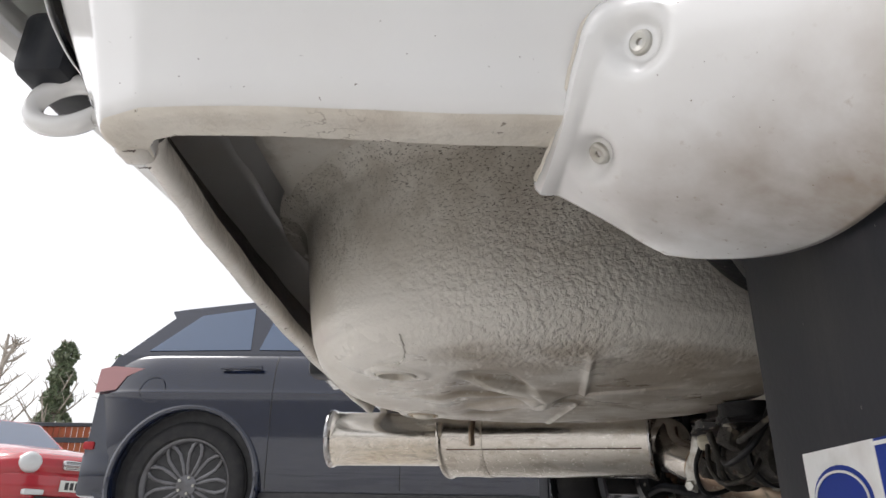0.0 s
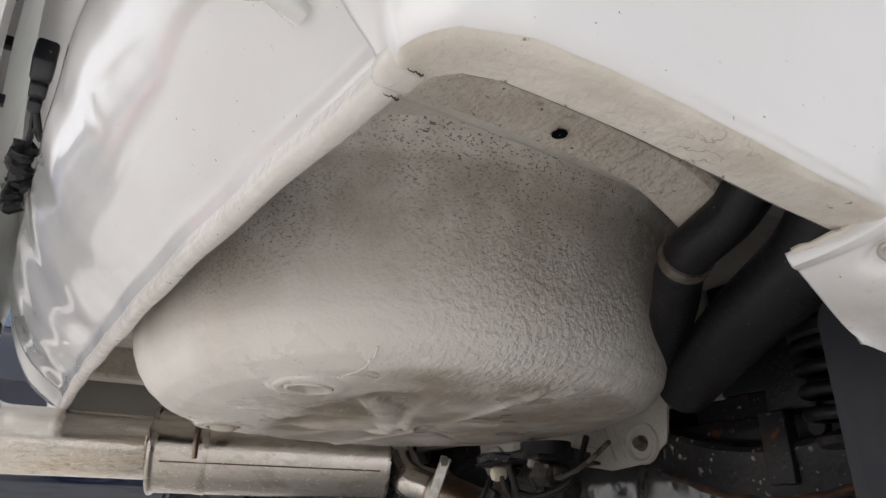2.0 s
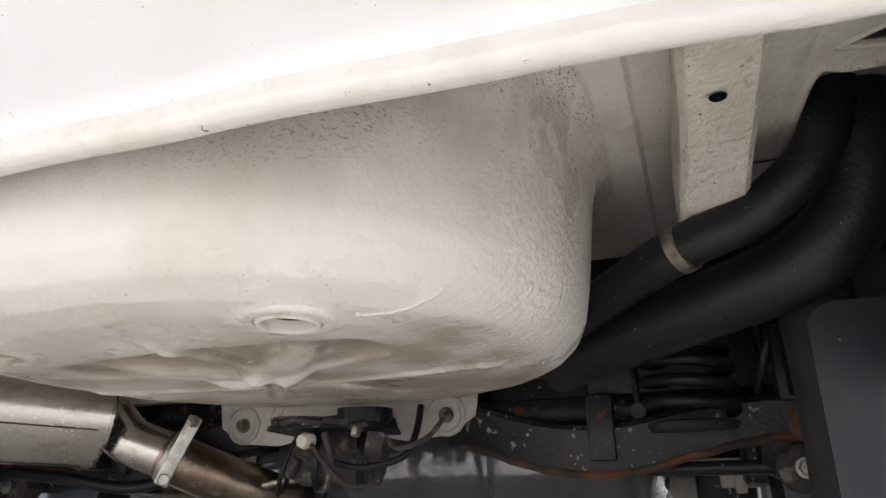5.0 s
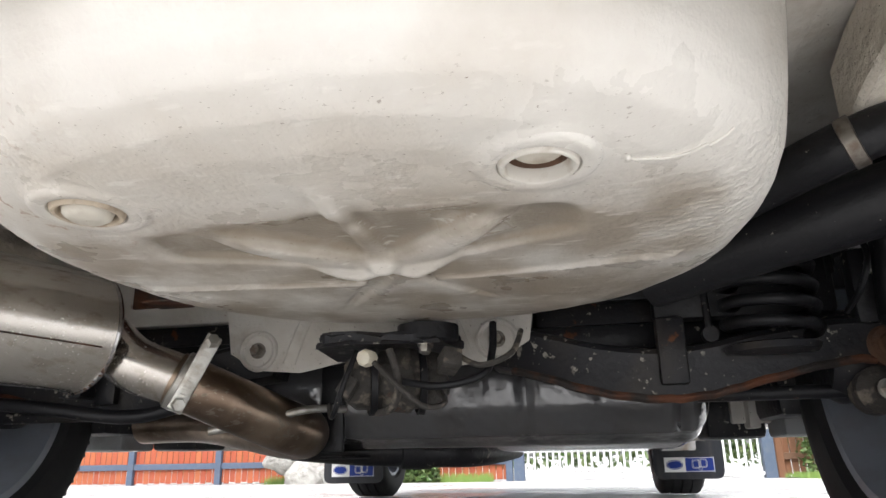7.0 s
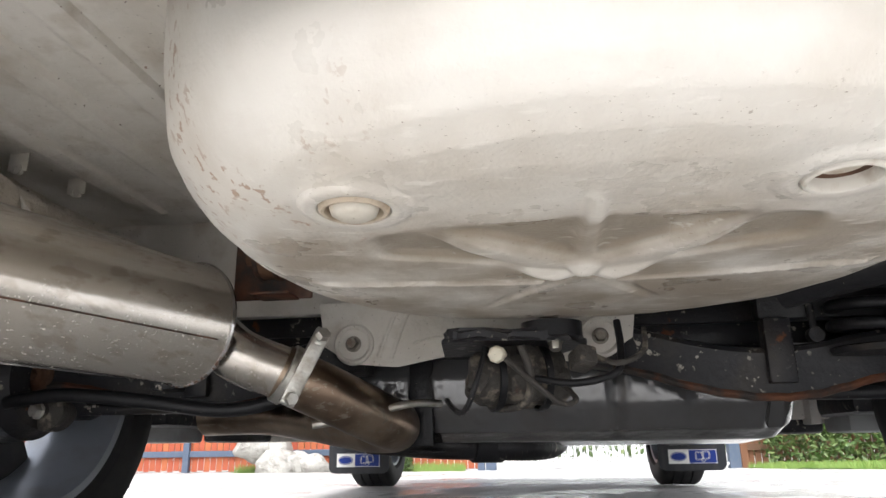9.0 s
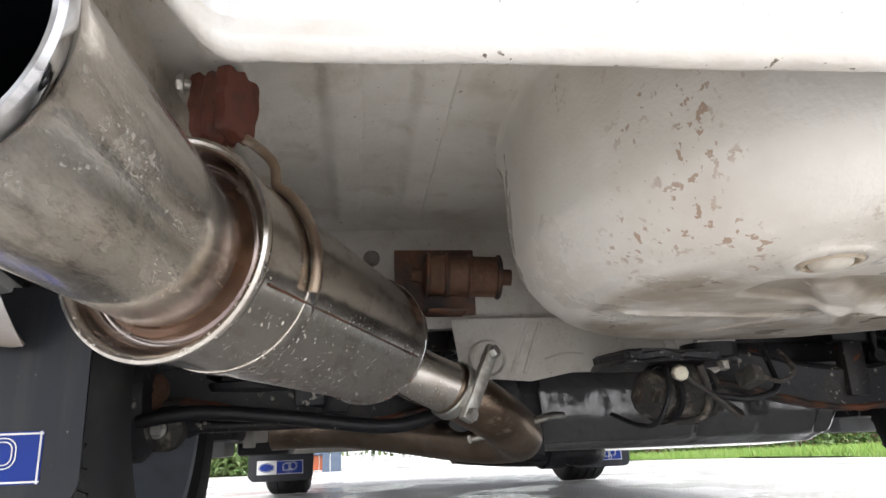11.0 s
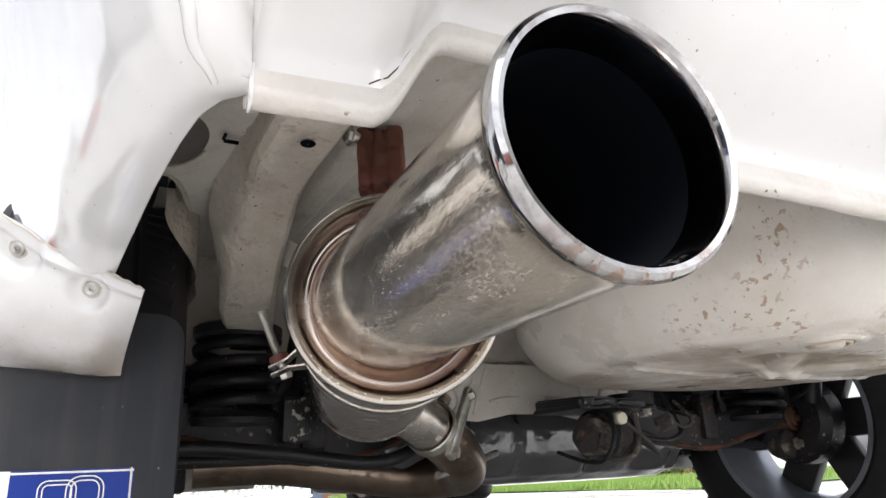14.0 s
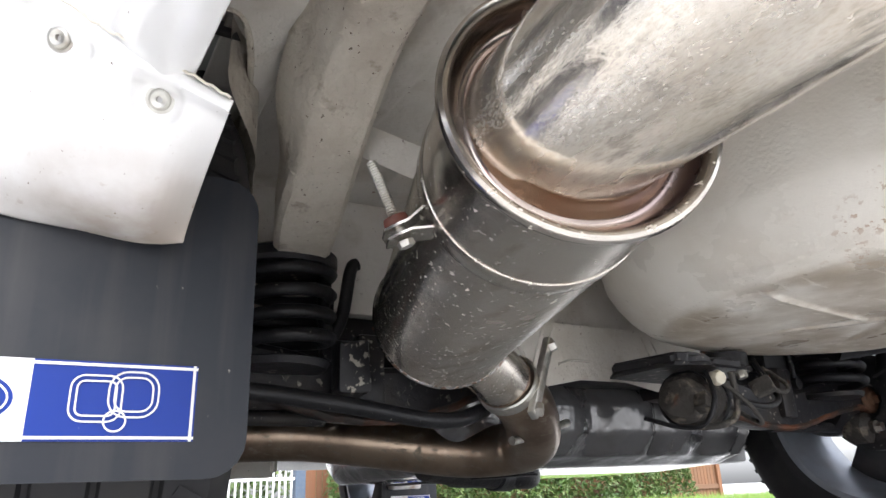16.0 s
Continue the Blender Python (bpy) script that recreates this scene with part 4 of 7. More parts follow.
for x, y in ((0.262, 0.572), (0.352, 0.552)):
    bm = bmesh.new()
    box(bm, x - 0.0015, x + 0.0015, y - 0.014, y + 0.014, 0.545, 0.574, 0.001)
    lathe(bm, [(0.004, -0.003), (0.0075, -0.003), (0.0075, 0.003), (0.004, 0.003)], aim((x, y, 0.548), (1, 0, 0)), 16, True)
    part("floor_tab", bm, under_paint, car, "small welded tab with a hole")
# black strips paint the unlit inside of a torn slot
bm = bmesh.new()
box(bm, 0.094, 0.099, 0.650, 0.664, 0.541, 0.5435, 0.0008)
box(bm, 0.082, 0.0945, 0.6635, 0.6665, 0.541, 0.5435, 0.0008)
part("slot", bm, soot_hole_mat, car, "dark torn slot in the side floor")
bm = bmesh.new()
bolt(bm, (0.574, 0.376, 0.521), (-1, 0, 0), 0.011, 0.010, 0.014)
part("bulkhead_bolt", bm, steel_dark, car, "dull steel bolt")

# front wall of the boot, with its bolted plate
bm = bmesh.new()
box(bm, 0.575, 0.60, -0.325, 0.70, 0.40, 0.58, 0.004)
part("rear_bulkhead", bm, under_paint, car, "beige-white seat bulkhead")
# added black panel in place of the shade at this end
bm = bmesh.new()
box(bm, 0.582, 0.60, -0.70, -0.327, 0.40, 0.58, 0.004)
part("bulkhead_shade_panel", bm, rubber, car, "black panel added for the dark end of the seat bulkhead")
# another added panel: its black is the shade behind the filler hoses
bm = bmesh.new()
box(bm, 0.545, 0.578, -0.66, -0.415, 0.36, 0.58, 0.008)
part("hose_shade_panel", bm, rubber, car, "black panel added for the shade behind the filler hoses")
bm = bmesh.new()
plate = [(-0.245, 0.41), (-0.235, 0.345), (-0.19, 0.318), (-0.12, 0.312), (-0.05, 0.325), (0.05, 0.325), (0.12, 0.312), (0.19, 0.318), (0.235, 0.345), (0.245, 0.41)]
prism(bm, plate, 0.012, Matrix(((0, 0, 1, 0.555), (1, 0, 0, 0), (0, 1, 0, 0), (0, 0, 0, 1))))
bmesh.ops.bevel(bm, geom=bm.edges, offset=0.003, segments=2, affect="EDGES")
cross = part("crossmember_plate", bm, under_paint, car, "beige-white crossmember plate with two large bolts")
for side in (-1, 1):
    for a, b in (((0.150, 0.325), (0.118, 0.405)), ((0.130, 0.322), (0.098, 0.405)), ((0.095, 0.345), (0.030, 0.352))):
        bm = bmesh.new()
        tube(bm, curve([(0.5545, side * a[0], a[1]), (0.5535, side * (a[0] + b[0]) / 2, (a[1] + b[1]) / 2 + 0.004), (0.5545, side * b[0], b[1])], 6), 0.0032, 8, True, 0.6)
        part("pressed_rib", bm, under_paint, cross)
for y in (-0.19, 0.19):
    bm = bmesh.new()
    lathe(bm, [(0.010, -0.003), (0.024, -0.003), (0.0255, -0.0065), (0.0285, -0.0085), (0.0315, -0.0065), (0.033, 0.001)], aim((0.556, y, 0.346), (1, 0, 0)), 36)
    part("bolt_pad", bm, under_paint, cross)
    bm = bmesh.new()
    bolt(bm, (0.553, y, 0.346), (-1, 0, 0), 0.0095, 0.014, 0.0125)
    part("bolt", bm, steel_dark, cross, "dull steel bolt")

# ---- exhaust ----
REAR, FRONT, TIP = Vector((-0.031, 0.5445, 0.369)), Vector((0.404, 0.3885, 0.3605)), Vector((-0.314, 0.563, 0.3705))
d = (FRONT - REAR).normalized()
LONG = (FRONT - REAR).length
m = aim(REAR, d)
bm = bmesh.new()
R = 0.0838
lathe(bm, [(R - 0.0042, 0.006), (R - 0.0036, 0.000), (R - 0.001, -0.0035), (R + 0.0015, -0.0045), (R + 0.0040, -0.0032), (R + 0.0050, 0.0005), (R + 0.0040, 0.0042), (R + 0.0015, 0.0062), (R, 0.0100), (R, 0.014), (R, LONG - 0.012), (R + 0.003, LONG - 0.008), (R + 0.0035, LONG), (R - 0.002, LONG + 0.002), (R - 0.01, LONG - 0.004), (0.036, LONG - 0.004)], m, 64)
silencer = part("exhaust_silencer", bm, stainless, car, "road-stained stainless steel rear silencer")
bm = bmesh.new()
lathe(bm, [(0.0650, 0.0150), (0.0680, 0.0178), (0.0715, 0.0182), (0.0750, 0.0168), (0.0774, 0.0140), (R - 0.0052, 0.0095), (R - 0.0042, 0.0030)], m, 72)
part("end_plate", bm, plate_steel, silencer, "dished steel end plate of the silencer")
bm = bmesh.new()
lathe(bm, [(0.0590, 0.0010), (0.0612, 0.0030), (0.0622, 0.0065), (0.0632, 0.0110), (0.0650, 0.0140), (0.0672, 0.0160)], m, 72)
part("weld", bm, heat, silencer, "heat-tinted weld round the tail pipe")
dt = (TIP - REAR).normalized()
mt = aim(REAR, dt)
TL = (TIP - REAR).length
bm = bmesh.new()
lathe(bm, [(0.060, -0.05), (0.0605, 0.02), (0.0610, TL * 0.5), (0.0620, TL - 0.02), (0.0628, TL - 0.010), (0.0640, TL - 0.0060)], mt, 96)
part("tail_pipe", bm, chrome, silencer, "large polished tail pipe with a rolled rim")
bm = bmesh.new()
lathe(bm, [(0.0630, TL - 0.0070), (0.0652, TL - 0.0048), (0.0668, TL - 0.0015), (0.0675, TL + 0.003), (0.0665, TL + 0.0068), (0.0642, TL + 0.0085), (0.0615, TL + 0.0074), (0.0597, TL + 0.0035), (0.0590, TL - 0.002), (0.0586, TL - 0.009), (0.0584, TL - 0.018)], mt, 96)
part("pipe_rim", bm, rim_chrome, silencer, "rolled chrome rim, rusting at the bottom")
bm = bmesh.new()
lathe(bm, [(0.0584, TL - 0.0175), (0.0570, TL - 0.05), (0.050, TL - 0.16), (0.036, 0.05), (0.016, -0.05), (0.0005, -0.075)], mt, 64)
part("bore", bm, soot_hole_mat, silencer, "sooty black bore")
# strap round the silencer with its hanger rod and bolt
bm = bmesh.new()
ms = aim(REAR + d * 0.095, d)
lathe(bm, [(R - 0.0005, -0.0105), (R + 0.0010, -0.0100), (R + 0.0014, -0.0085), (R + 0.0014, 0.0085), (R + 0.0010, 0.0100), (R - 0.0005, 0.0105)], ms, 72)
part("strap", bm, stainless, silencer, "stainless strap")
bm = bmesh.new()
side_dir = Vector((0, 0, 1)).cross(d).normalized()
seam = []
for k in range(13):
    a = radians(202)
    seam.append(REAR + d * (0.02 + (LONG - 0.04) * k / 12) + (side_dir * math.cos(a) + Vector((0, 0, 1)) * math.sin(a)) * (R + 0.0008))
tube(bm, seam, 0.0011, 6)
part("seam", bm, rusty_black, silencer)
bm = bmesh.new()
lathe(bm, [(R + 0.0005, LONG - 0.006), (R + 0.0040, LONG - 0.0045), (R + 0.0052, LONG - 0.0015), (R + 0.0042, LONG + 0.0018), (R + 0.0005, LONG + 0.003)], m, 72)
part("front_bead", bm, rim_chrome, silencer, "rolled bead at the front of the silencer")
bm = bmesh.new()
hang = [REAR + d * 0.082 + (side_dir * math.cos(radians(q)) + Vector((0, 0, 1)) * math.sin(radians(q))) * (R + 0.0055) for q in range(196, 118, -6)]
hang = hang + curve([hang[-1], Vector((0.040, 0.475, 0.468)), Vector((0.044, 0.500, 0.492)), Vector((0.046, 0.521, 0.505))], 6)[1:]
tube(bm, hang, 0.0048, 12)
part("hanger_rod", bm, pipe_mat, silencer, "bent hanger rod")
bm = bmesh.new()
tab = Vector((0.105, 0.600, 0.327))
axis_at = REAR + d * 0.0935
out = (tab - axis_at).normalized()
tang = d.cross(out).normalized()
if tang.z < 0:
    tang = -tang
ear = Matrix((out, d, tang)).transposed().to_4x4()
ear.translation = axis_at
for k, off in enumerate((-0.0035, 0.0035)):
    bm = bmesh.new()
    rows = []
    for q in range(9):
        f = q / 8
        r0 = R - 0.001 + 0.034 * f
        lean = off * (2.6 - 1.6 * min(1, f * 2))
        w = 0.0115 * (1 - 0.25 * max(0, f - 0.7) / 0.3)
        rows.append([bm.verts.new(ear @ Vector((r0, yy, lean + tt))) for yy, tt in ((-w, -0.0009), (w, -0.0009), (w, 0.0009), (-w, 0.0009))])
    for a, b in zip(rows, rows[1:]):
        for j in range(4):
            bm.faces.new((a[j], a[(j + 1) % 4], b[(j + 1) % 4], b[j]))
    bm.faces.new(rows[0])
    bm.faces.new(rows[-1])
    part("strap_ear", bm, stainless, silencer)
pin = ear @ Vector((R + 0.021, 0, 0))
shank = Vector((0.004, 0.021, 0.052)).normalized()
bm = bmesh.new()
bolt(bm, pin - shank * 0.0045, -shank, 0.0062, 0.0065)
tube(bm, [pin, pin + shank * 0.056], 0.0036, 12)
for k in range(22):
    lathe(bm, [(0.0036, -0.0009), (0.0043, 0), (0.0036, 0.0009)], aim(pin + shank * (0.014 + 0.0019 * k), shank), 12)
part("strap_bolt", bm, zinc, silencer, "long zinc strap bolt")
bm = bmesh.new()
lathe(bm, [(0.003, 0), (0.0085, 0), (0.0095, 0.003), (0.0085, 0.007), (0.003, 0.008)], aim(pin + shank * 0.005, shank), 20)
part("washer", bm, red_rubber, silencer, "perished red washer")
# rubber mount above
bm = bmesh.new()
c = Vector((0.046, 0.521, 0.522))
outline = []
for k in range(64):
    a = 2 * math.pi * k / 64
    q = 1 / (abs(math.cos(a)) ** 4 + abs(math.sin(a)) ** 4) ** 0.25
    rr = q * (1 + 0.05 * math.cos(8 * a) + 0.03 * math.cos(3 * a))
    outline.append((0.033 * rr * math.cos(a), 0.024 * rr * math.sin(a)))
mm = Matrix.Translation(c) @ pose(0, 0, 0, 0, 90, 62)
rings = []
for h, g in ((-0.022, 0.86), (-0.020, 0.97), (-0.017, 1.0), (-0.010, 1.0), (-0.007, 0.90), (-0.003, 0.88), (0.001, 0.98), (0.004, 0.98), (0.007, 0.88), (0.010, 0.90), (0.013, 1.0), (0.019, 1.0), (0.022, 0.90)):
    rings.append([bm.verts.new(mm @ Vector((x * g, y * g, h))) for x, y in outline])
for a, b in zip(rings, rings[1:]):
    for k in range(64):
        bm.faces.new((a[k], a[(k + 1) % 64], b[(k + 1) % 64], b[k]))
bm.faces.new(rings[0])
bm.faces.new(rings[-1])
for w in bm.verts:
    w.co += Vector((noise.noise(w.co * 70), noise.noise(w.co * 70 + Vector((4, 0, 0))), noise.noise(w.co * 70 + Vector((0, 4, 0))))) * 0.0022
mount = part("exhaust_mount", bm, red_rubber, car, "perished reddish ribbed rubber exhaust mount")
bm = bmesh.new()
tube(bm, [c + Vector((-0.004, 0.010, 0.018)), c + Vector((-0.008, 0.034, 0.020))], 0.0055, 12)
bolt(bm, c + Vector((-0.008, 0.034, 0.020)), (-0.1, 1, 0), 0.0085, 0.007, 0.0105)
part("mount_pin", bm, zinc, mount, "zinc mount pin")

# connecting pipe, clamp and over-axle pipe
bm = bmesh.new()
J = Vector((0.462, 0.262, 0.292))
up_pipe = curve([FRONT - d * 0.02, FRONT + d * 0.03, Vector((0.432, 0.325, 0.318)), J], 8)
tube(bm, up_pipe, 0.038, 28)
part("link_pipe", bm, stainless, silencer, "stained link pipe")
bm = bmesh.new()
axle_pipe = curve([J - Vector((0.004, -0.01, -0.004)), J + Vector((0.03, -0.05, -0.025)), Vector((0.565, 0.150, 0.232)), Vector((0.635, 0.140, 0.222)), Vector((0.70, 0.20, 0.222)), Vector((0.76, 0.31, 0.240)), Vector((0.81, 0.43, 0.256)), Vector((0.83, 0.56, 0.256))], 8)
tube(bm, axle_pipe, 0.040, 28)
over = part("axle_pipe", bm, pipe_mat, car, "brown stained exhaust pipe bent under the axle")
jd = Vector((0.5, -0.75, -0.42)).normalized()
bm = bmesh.new()
lathe(bm, [(0.041, -0.009), (0.0435, -0.007), (0.0435, 0.007), (0.041, 0.009)], aim(J, jd), 32)
part("clamp", bm, zinc, over, "zinc clamp ring")
bm = bmesh.new()
a, b = Vector((0.440, 0.207, 0.342)), Vector((0.430, 0.246, 0.256))
bar = Matrix.Translation((a + b) / 2) @ Matrix((Vector((-0.75, -0.62, 0.1)).normalized(), (b - a).normalized().cross(Vector((-0.75, -0.62, 0.1))).normalized(), (b - a).normalized())).transposed().to_4x4()
L = (b - a).length / 2
box(bm, -0.005, 0.005, -0.011, 0.011, -L - 0.010, L + 0.010, 0.002, bar)
for q in range(7):
    box(bm, 0.003, 0.0055, -0.005, 0.005, -L * 0.75 + q * L * 0.25 - 0.003, -L * 0.75 + q * L * 0.25 + 0.003, 0.0008, bar)
bolt(bm, a, (-0.6, -0.6, 0.3), 0.010, 0.012)
bolt(bm, b, (-0.6, -0.6, -0.1), 0.010, 0.012)
part("clamp_bar", bm, zinc, over, "zinc clamp saddle with two nuts")
bm = bmesh.new()
tube(bm, curve([(0.50, 0.235, 0.222), (0.52, 0.18, 0.232), (0.545, 0.10, 0.252), (0.60, 0.06, 0.255)], 6), 0.006, 12)
part("hook", bm, zinc, over, "steel hanger hook")
# second pipe running forward with its joint
bm = bmesh.new()
tube(bm, curve([(0.78, 0.22, 0.205), (0.82, 0.12, 0.195), (0.86, 0.02, 0.190), (0.93, -0.10, 0.188), (1.3, -0.14, 0.20)], 8), 0.026, 24)
fwd = part("forward_pipe", bm, black_metal, car, "dark forward exhaust pipe")
bm = bmesh.new()
lathe(bm, [(0.027, -0.03), (0.031, -0.028), (0.031, 0.03), (0.027, 0.032)], aim((0.865, 0.01, 0.190), (0.45, -0.88, -0.02)), 24)
part("sleeve", bm, black_metal, fwd)

# ---- suspension ----
def suspension(side):
    s = side
    bm = bmesh.new()
    rows = []
    line = curve([(0.60, 0.18, 0.338), (0.570, 0.24, 0.326), (0.550, 0.33, 0.298), (0.545, 0.41, 0.286), (0.545, 0.48, 0.290), (0.540, 0.55, 0.305), (0.535, 0.65, 0.320), (0.53, 0.72, 0.315)], 5)
    for k, p in enumerate(line):
        h = 0.031 + 0.004 * math.sin(math.pi * k / (len(line) - 1)) - 0.005 * step(0.50, 0.68, abs(p.y))
        rows.append([bm.verts.new((p.x + ox, s * p.y, p.z + oz)) for ox, oz in ((-0.014, h - 0.010), (-0.010, h - 0.003), (-0.002, h), (0.05, h), (0.055, h - 0.006), (0.055, -h + 0.006), (0.05, -h), (-0.004, -h), (-0.012, -h + 0.004), (-0.010, 0.0))])
    for a, b in zip(rows, rows[1:]):
        for k in range(10):
            bm.faces.new((a[k], a[(k + 1) % 10], b[(k + 1) % 10], b[k]))
    bm.faces.new(rows[0])
    bm.faces.new(rows[-1])
    arm = part("trailing_arm", bm, black_metal, car, "chipped black pressed steel trailing arm")
    bm = bmesh.new()
    low = []
    for k, p in enumerate(line[3:-3]):
        low.append((p.x - 0.006, s * p.y, p.z - 0.031 - 0.004 * math.sin(math.pi * (k + 3) / (len(line) - 1)) + 0.005 * step(0.50, 0.68, abs(p.y)) + 0.001 * math.sin(2.1 * k)))
    tube(bm, low, 0.0085, 10, True, 0.8)
    part("lower_seam", bm, rusty_black, arm, "rusting lower seam")
    bm = bmesh.new()
    box(bm, 0.522, 0.55, s * 0.433 - 0.019, s * 0.433 + 0.019, 0.268, 0.360, 0.004)
    part("bracket", bm, black_metal, arm)
    bm = bmesh.new()
    lathe(bm, [(0.0005, -0.02), (0.026, -0.02), (0.028, 0.0), (0.024, 0.004), (0.016, 0.005), (0.014, 0.010), (0.0005, 0.011)], aim((0.520, s * 0.702, 0.308), (-1, 0, 0)), 26)
    bolt(bm, (0.511, s * 0.702, 0.308), (-1, 0, 0), 0.009, 0.012)
    part("pivot_bolt", bm, rust_mat, arm, "rusty pivot bolt")
    bm = bmesh.new()
    lathe(bm, [(0.0005, -0.03), (0.026, -0.03), (0.031, -0.02), (0.031, 0.012), (0.022, 0.018), (0.013, 0.020), (0.013, 0.030), (0.0005, 0.031)], aim((0.540, s * 0.685, 0.252), (-1, 0, 0)), 28)
    part("bush", bm, pump_mat, arm, "muddy rubber bush")
    bm = bmesh.new()
    bolt(bm, (0.512, s * 0.685, 0.252), (-1, 0, 0), 0.010, 0.014, 0.013)
    part("bush_bolt", bm, zinc, arm, "dull zinc bolt")
    for q, z in ((0.698, 0.412), (0.704, 0.348)):
        bm = bmesh.new()
        bolt(bm, (0.512, s * q, z), (-1, 0, 0.1), 0.010, 0.014, 0.013)
        part("hub_bolt", bm, zinc, arm, "dull zinc bolt")
    bm = bmesh.new()
    box(bm, 0.512, 0.545, s * 0.703 - 0.036, s * 0.703 + 0.036, 0.335, 0.440, 0.010)
    part("hub_bracket", bm, black_metal, arm, "black hub bracket")
    bm = bmesh.new()
    coil = []
    for k in range(16 * 4 + 1):
        a = 2 * math.pi * k / 16
        coil.append((0.505 + 0.056 * math.cos(a), s * (0.558 + 0.056 * math.sin(a)), 0.322 + 0.108 * k / 64))
    tube(bm, coil, 0.0085, 12)
    part("coil_spring", bm, rubber, car, "black coil spring")
    bm = bmesh.new()
    lathe(bm, [(0.0005, 0.425), (0.060, 0.425), (0.064, 0.430), (0.064, 0.442), (0.058, 0.446), (0.0005, 0.446)], Matrix.Translation((0.505, s * 0.558, 0)), 36)
    part("spring_seat", bm, black_metal, car, "black spring seat")
    bm = bmesh.new()
    lathe(bm, [(0.0005, 0.302), (0.056, 0.304), (0.060, 0.312), (0.057, 0.314), (0.052, 0.309), (0.0005, 0.308)], Matrix.Translation((0.515, s * 0.558, 0)), 36)
    part("spring_pan", bm, black_metal, arm)
    bm = bmesh.new()
    tube(bm, [(0.47, s * 0.70, 0.34), (0.44, s * 0.695, 0.46), (0.40, s * 0.69, 0.62)], 0.024, 20)
    part("shock_absorber", bm, rubber, car, "black shock absorber")
    bm = bmesh.new()
    tube(bm, curve([(0.455, s * 0.665, 0.44), (0.42, s * 0.655, 0.40), (0.43, s * 0.645, 0.365), (0.47, s * 0.64, 0.345)], 6), 0.004, 8)
    part("brake_hose", bm, rubber, car, "thin black brake hose")
    bm = bmesh.new()
    tube(bm, [(0.538, s * 0.487, 0.335), (0.54, s * 0.485, 0.415)], 0.005, 10)
    lathe(bm, [(0.0005, -0.008), (0.011, -0.008), (0.011, 0.008), (0.0005, 0.008)], aim((0.538, s * 0.487, 0.335), (1, 0, 0)), 16)
    part("drop_link", bm, black_metal, car, "thin steel drop link")
    bm = bmesh.new()
    tube(bm, [(0.60, s * 0.47, 0.258), (0.575, s * 0.68, 0.256)], 0.010, 12)
    part("toe_link", bm, black_metal, car)
    bm = bmesh.new()
    lathe(bm, [(0.0005, -0.05), (0.055, -0.05), (0.065, -0.03), (0.065, 0.02), (0.05, 0.04), (0.0005, 0.04)], aim((0.60, s * 0.69, 0.305), (0, s, 0)), 30)
    part("hub_carrier", bm, black_metal, car, "black hub carrier")
    bm = bmesh.new()
    box(bm, 0.62, 0.70, s * 0.40 - 0.16, s * 0.40 + 0.16, 0.34, 0.42, 0.02)
    part("subframe", bm, black_metal, car, "black rear subframe")


for side in (-1, 1):
    suspension(side)

bm = bmesh.new()
tube(bm, curve([(0.46, 0.70, 0.262), (0.47, 0.62, 0.272), (0.475, 0.50, 0.262), (0.48, 0.36, 0.245), (0.50, 0.28, 0.262), (0.52, 0.24, 0.29)], 8), 0.0105, 12)
part("anti_roll_bar", bm, rubber, car, "black curved anti-roll bar")

bm = bmesh.new()
tube(bm, curve([(0.5, 0.507, 0.425), (0.5, 0.509, 0.373), (0.5, 0.499, 0.348), (0.5, 0.484, 0.375), (0.5, 0.473, 0.437), (0.5, 0.464, 0.447)], 6), 0.0085, 12)
part("stabiliser_link", bm, rubber, car, "bent black stabiliser link")
bm = bmesh.new()
box(bm, 0.49, 0.53, 0.449, 0.488, 0.277, 0.345, 0.006)
for w in bm.verts:
    w.co += Vector((noise.noise(w.co * 50), noise.noise(w.co * 50 + Vector((9, 0, 0))), noise.noise(w.co * 50 + Vector((0, 9, 0))))) * 0.006
part("link_bracket", bm, black_metal, car, "muddy black link bracket")

# fuel tank, pump and rear axle case
bm = bmesh.new()


def tank_point(u, v):
    y = 0.255 - 0.765 * u
    prof = ((0.70, 0.345), (0.672, 0.33), (0.665, 0.30), (0.668, 0.25), (0.69, 0.212), (0.74, 0.196), (0.90, 0.188), (1.18, 0.186), (1.22, 0.21), (1.22, 0.33))
    k = v * (len(prof) - 1)
    i = min(int(k), len(prof) - 2)
    f = k - i
    x = prof[i][0] * (1 - f) + prof[i + 1][0] * f
    z = prof[i][1] * (1 - f) + prof[i + 1][1] * f
    e = min(u, 1 - u)
    if e < 0.06:
        q = math.sqrt(max(0, 1 - (1 - e / 0.06) ** 2))
        x = 0.94 + (x - 0.94) * (0.72 + 0.28 * q)
        z = 0.345 - (0.345 - z) * (0.55 + 0.45 * q)
    for c, w in ((0.20, 0.016), (0.42, 0.050), (0.62, 0.016), (0.80, 0.050), (0.93, 0.012)):
        x += 0.016 * math.exp(-((u - c) / w) ** 2) * (1 - step(0.42, 0.55, v))
    x -= 0.018 * math.sin(math.pi * min(1, v / 0.5)) * (1 - step(0.5, 0.6, v))
    return (x, y, z)


g = sheet(bm, tank_point, 140, 54)
bm.faces.new([r[0] for r in g] + [r[-1] for r in reversed(g)])
bm.faces.new([v for v in g[0]])
bm.faces.new([v for v in g[-1]])
tank = part("fuel_tank", bm, tank_mat, car, "glossy black moulded fuel tank")
bm = bmesh.new()
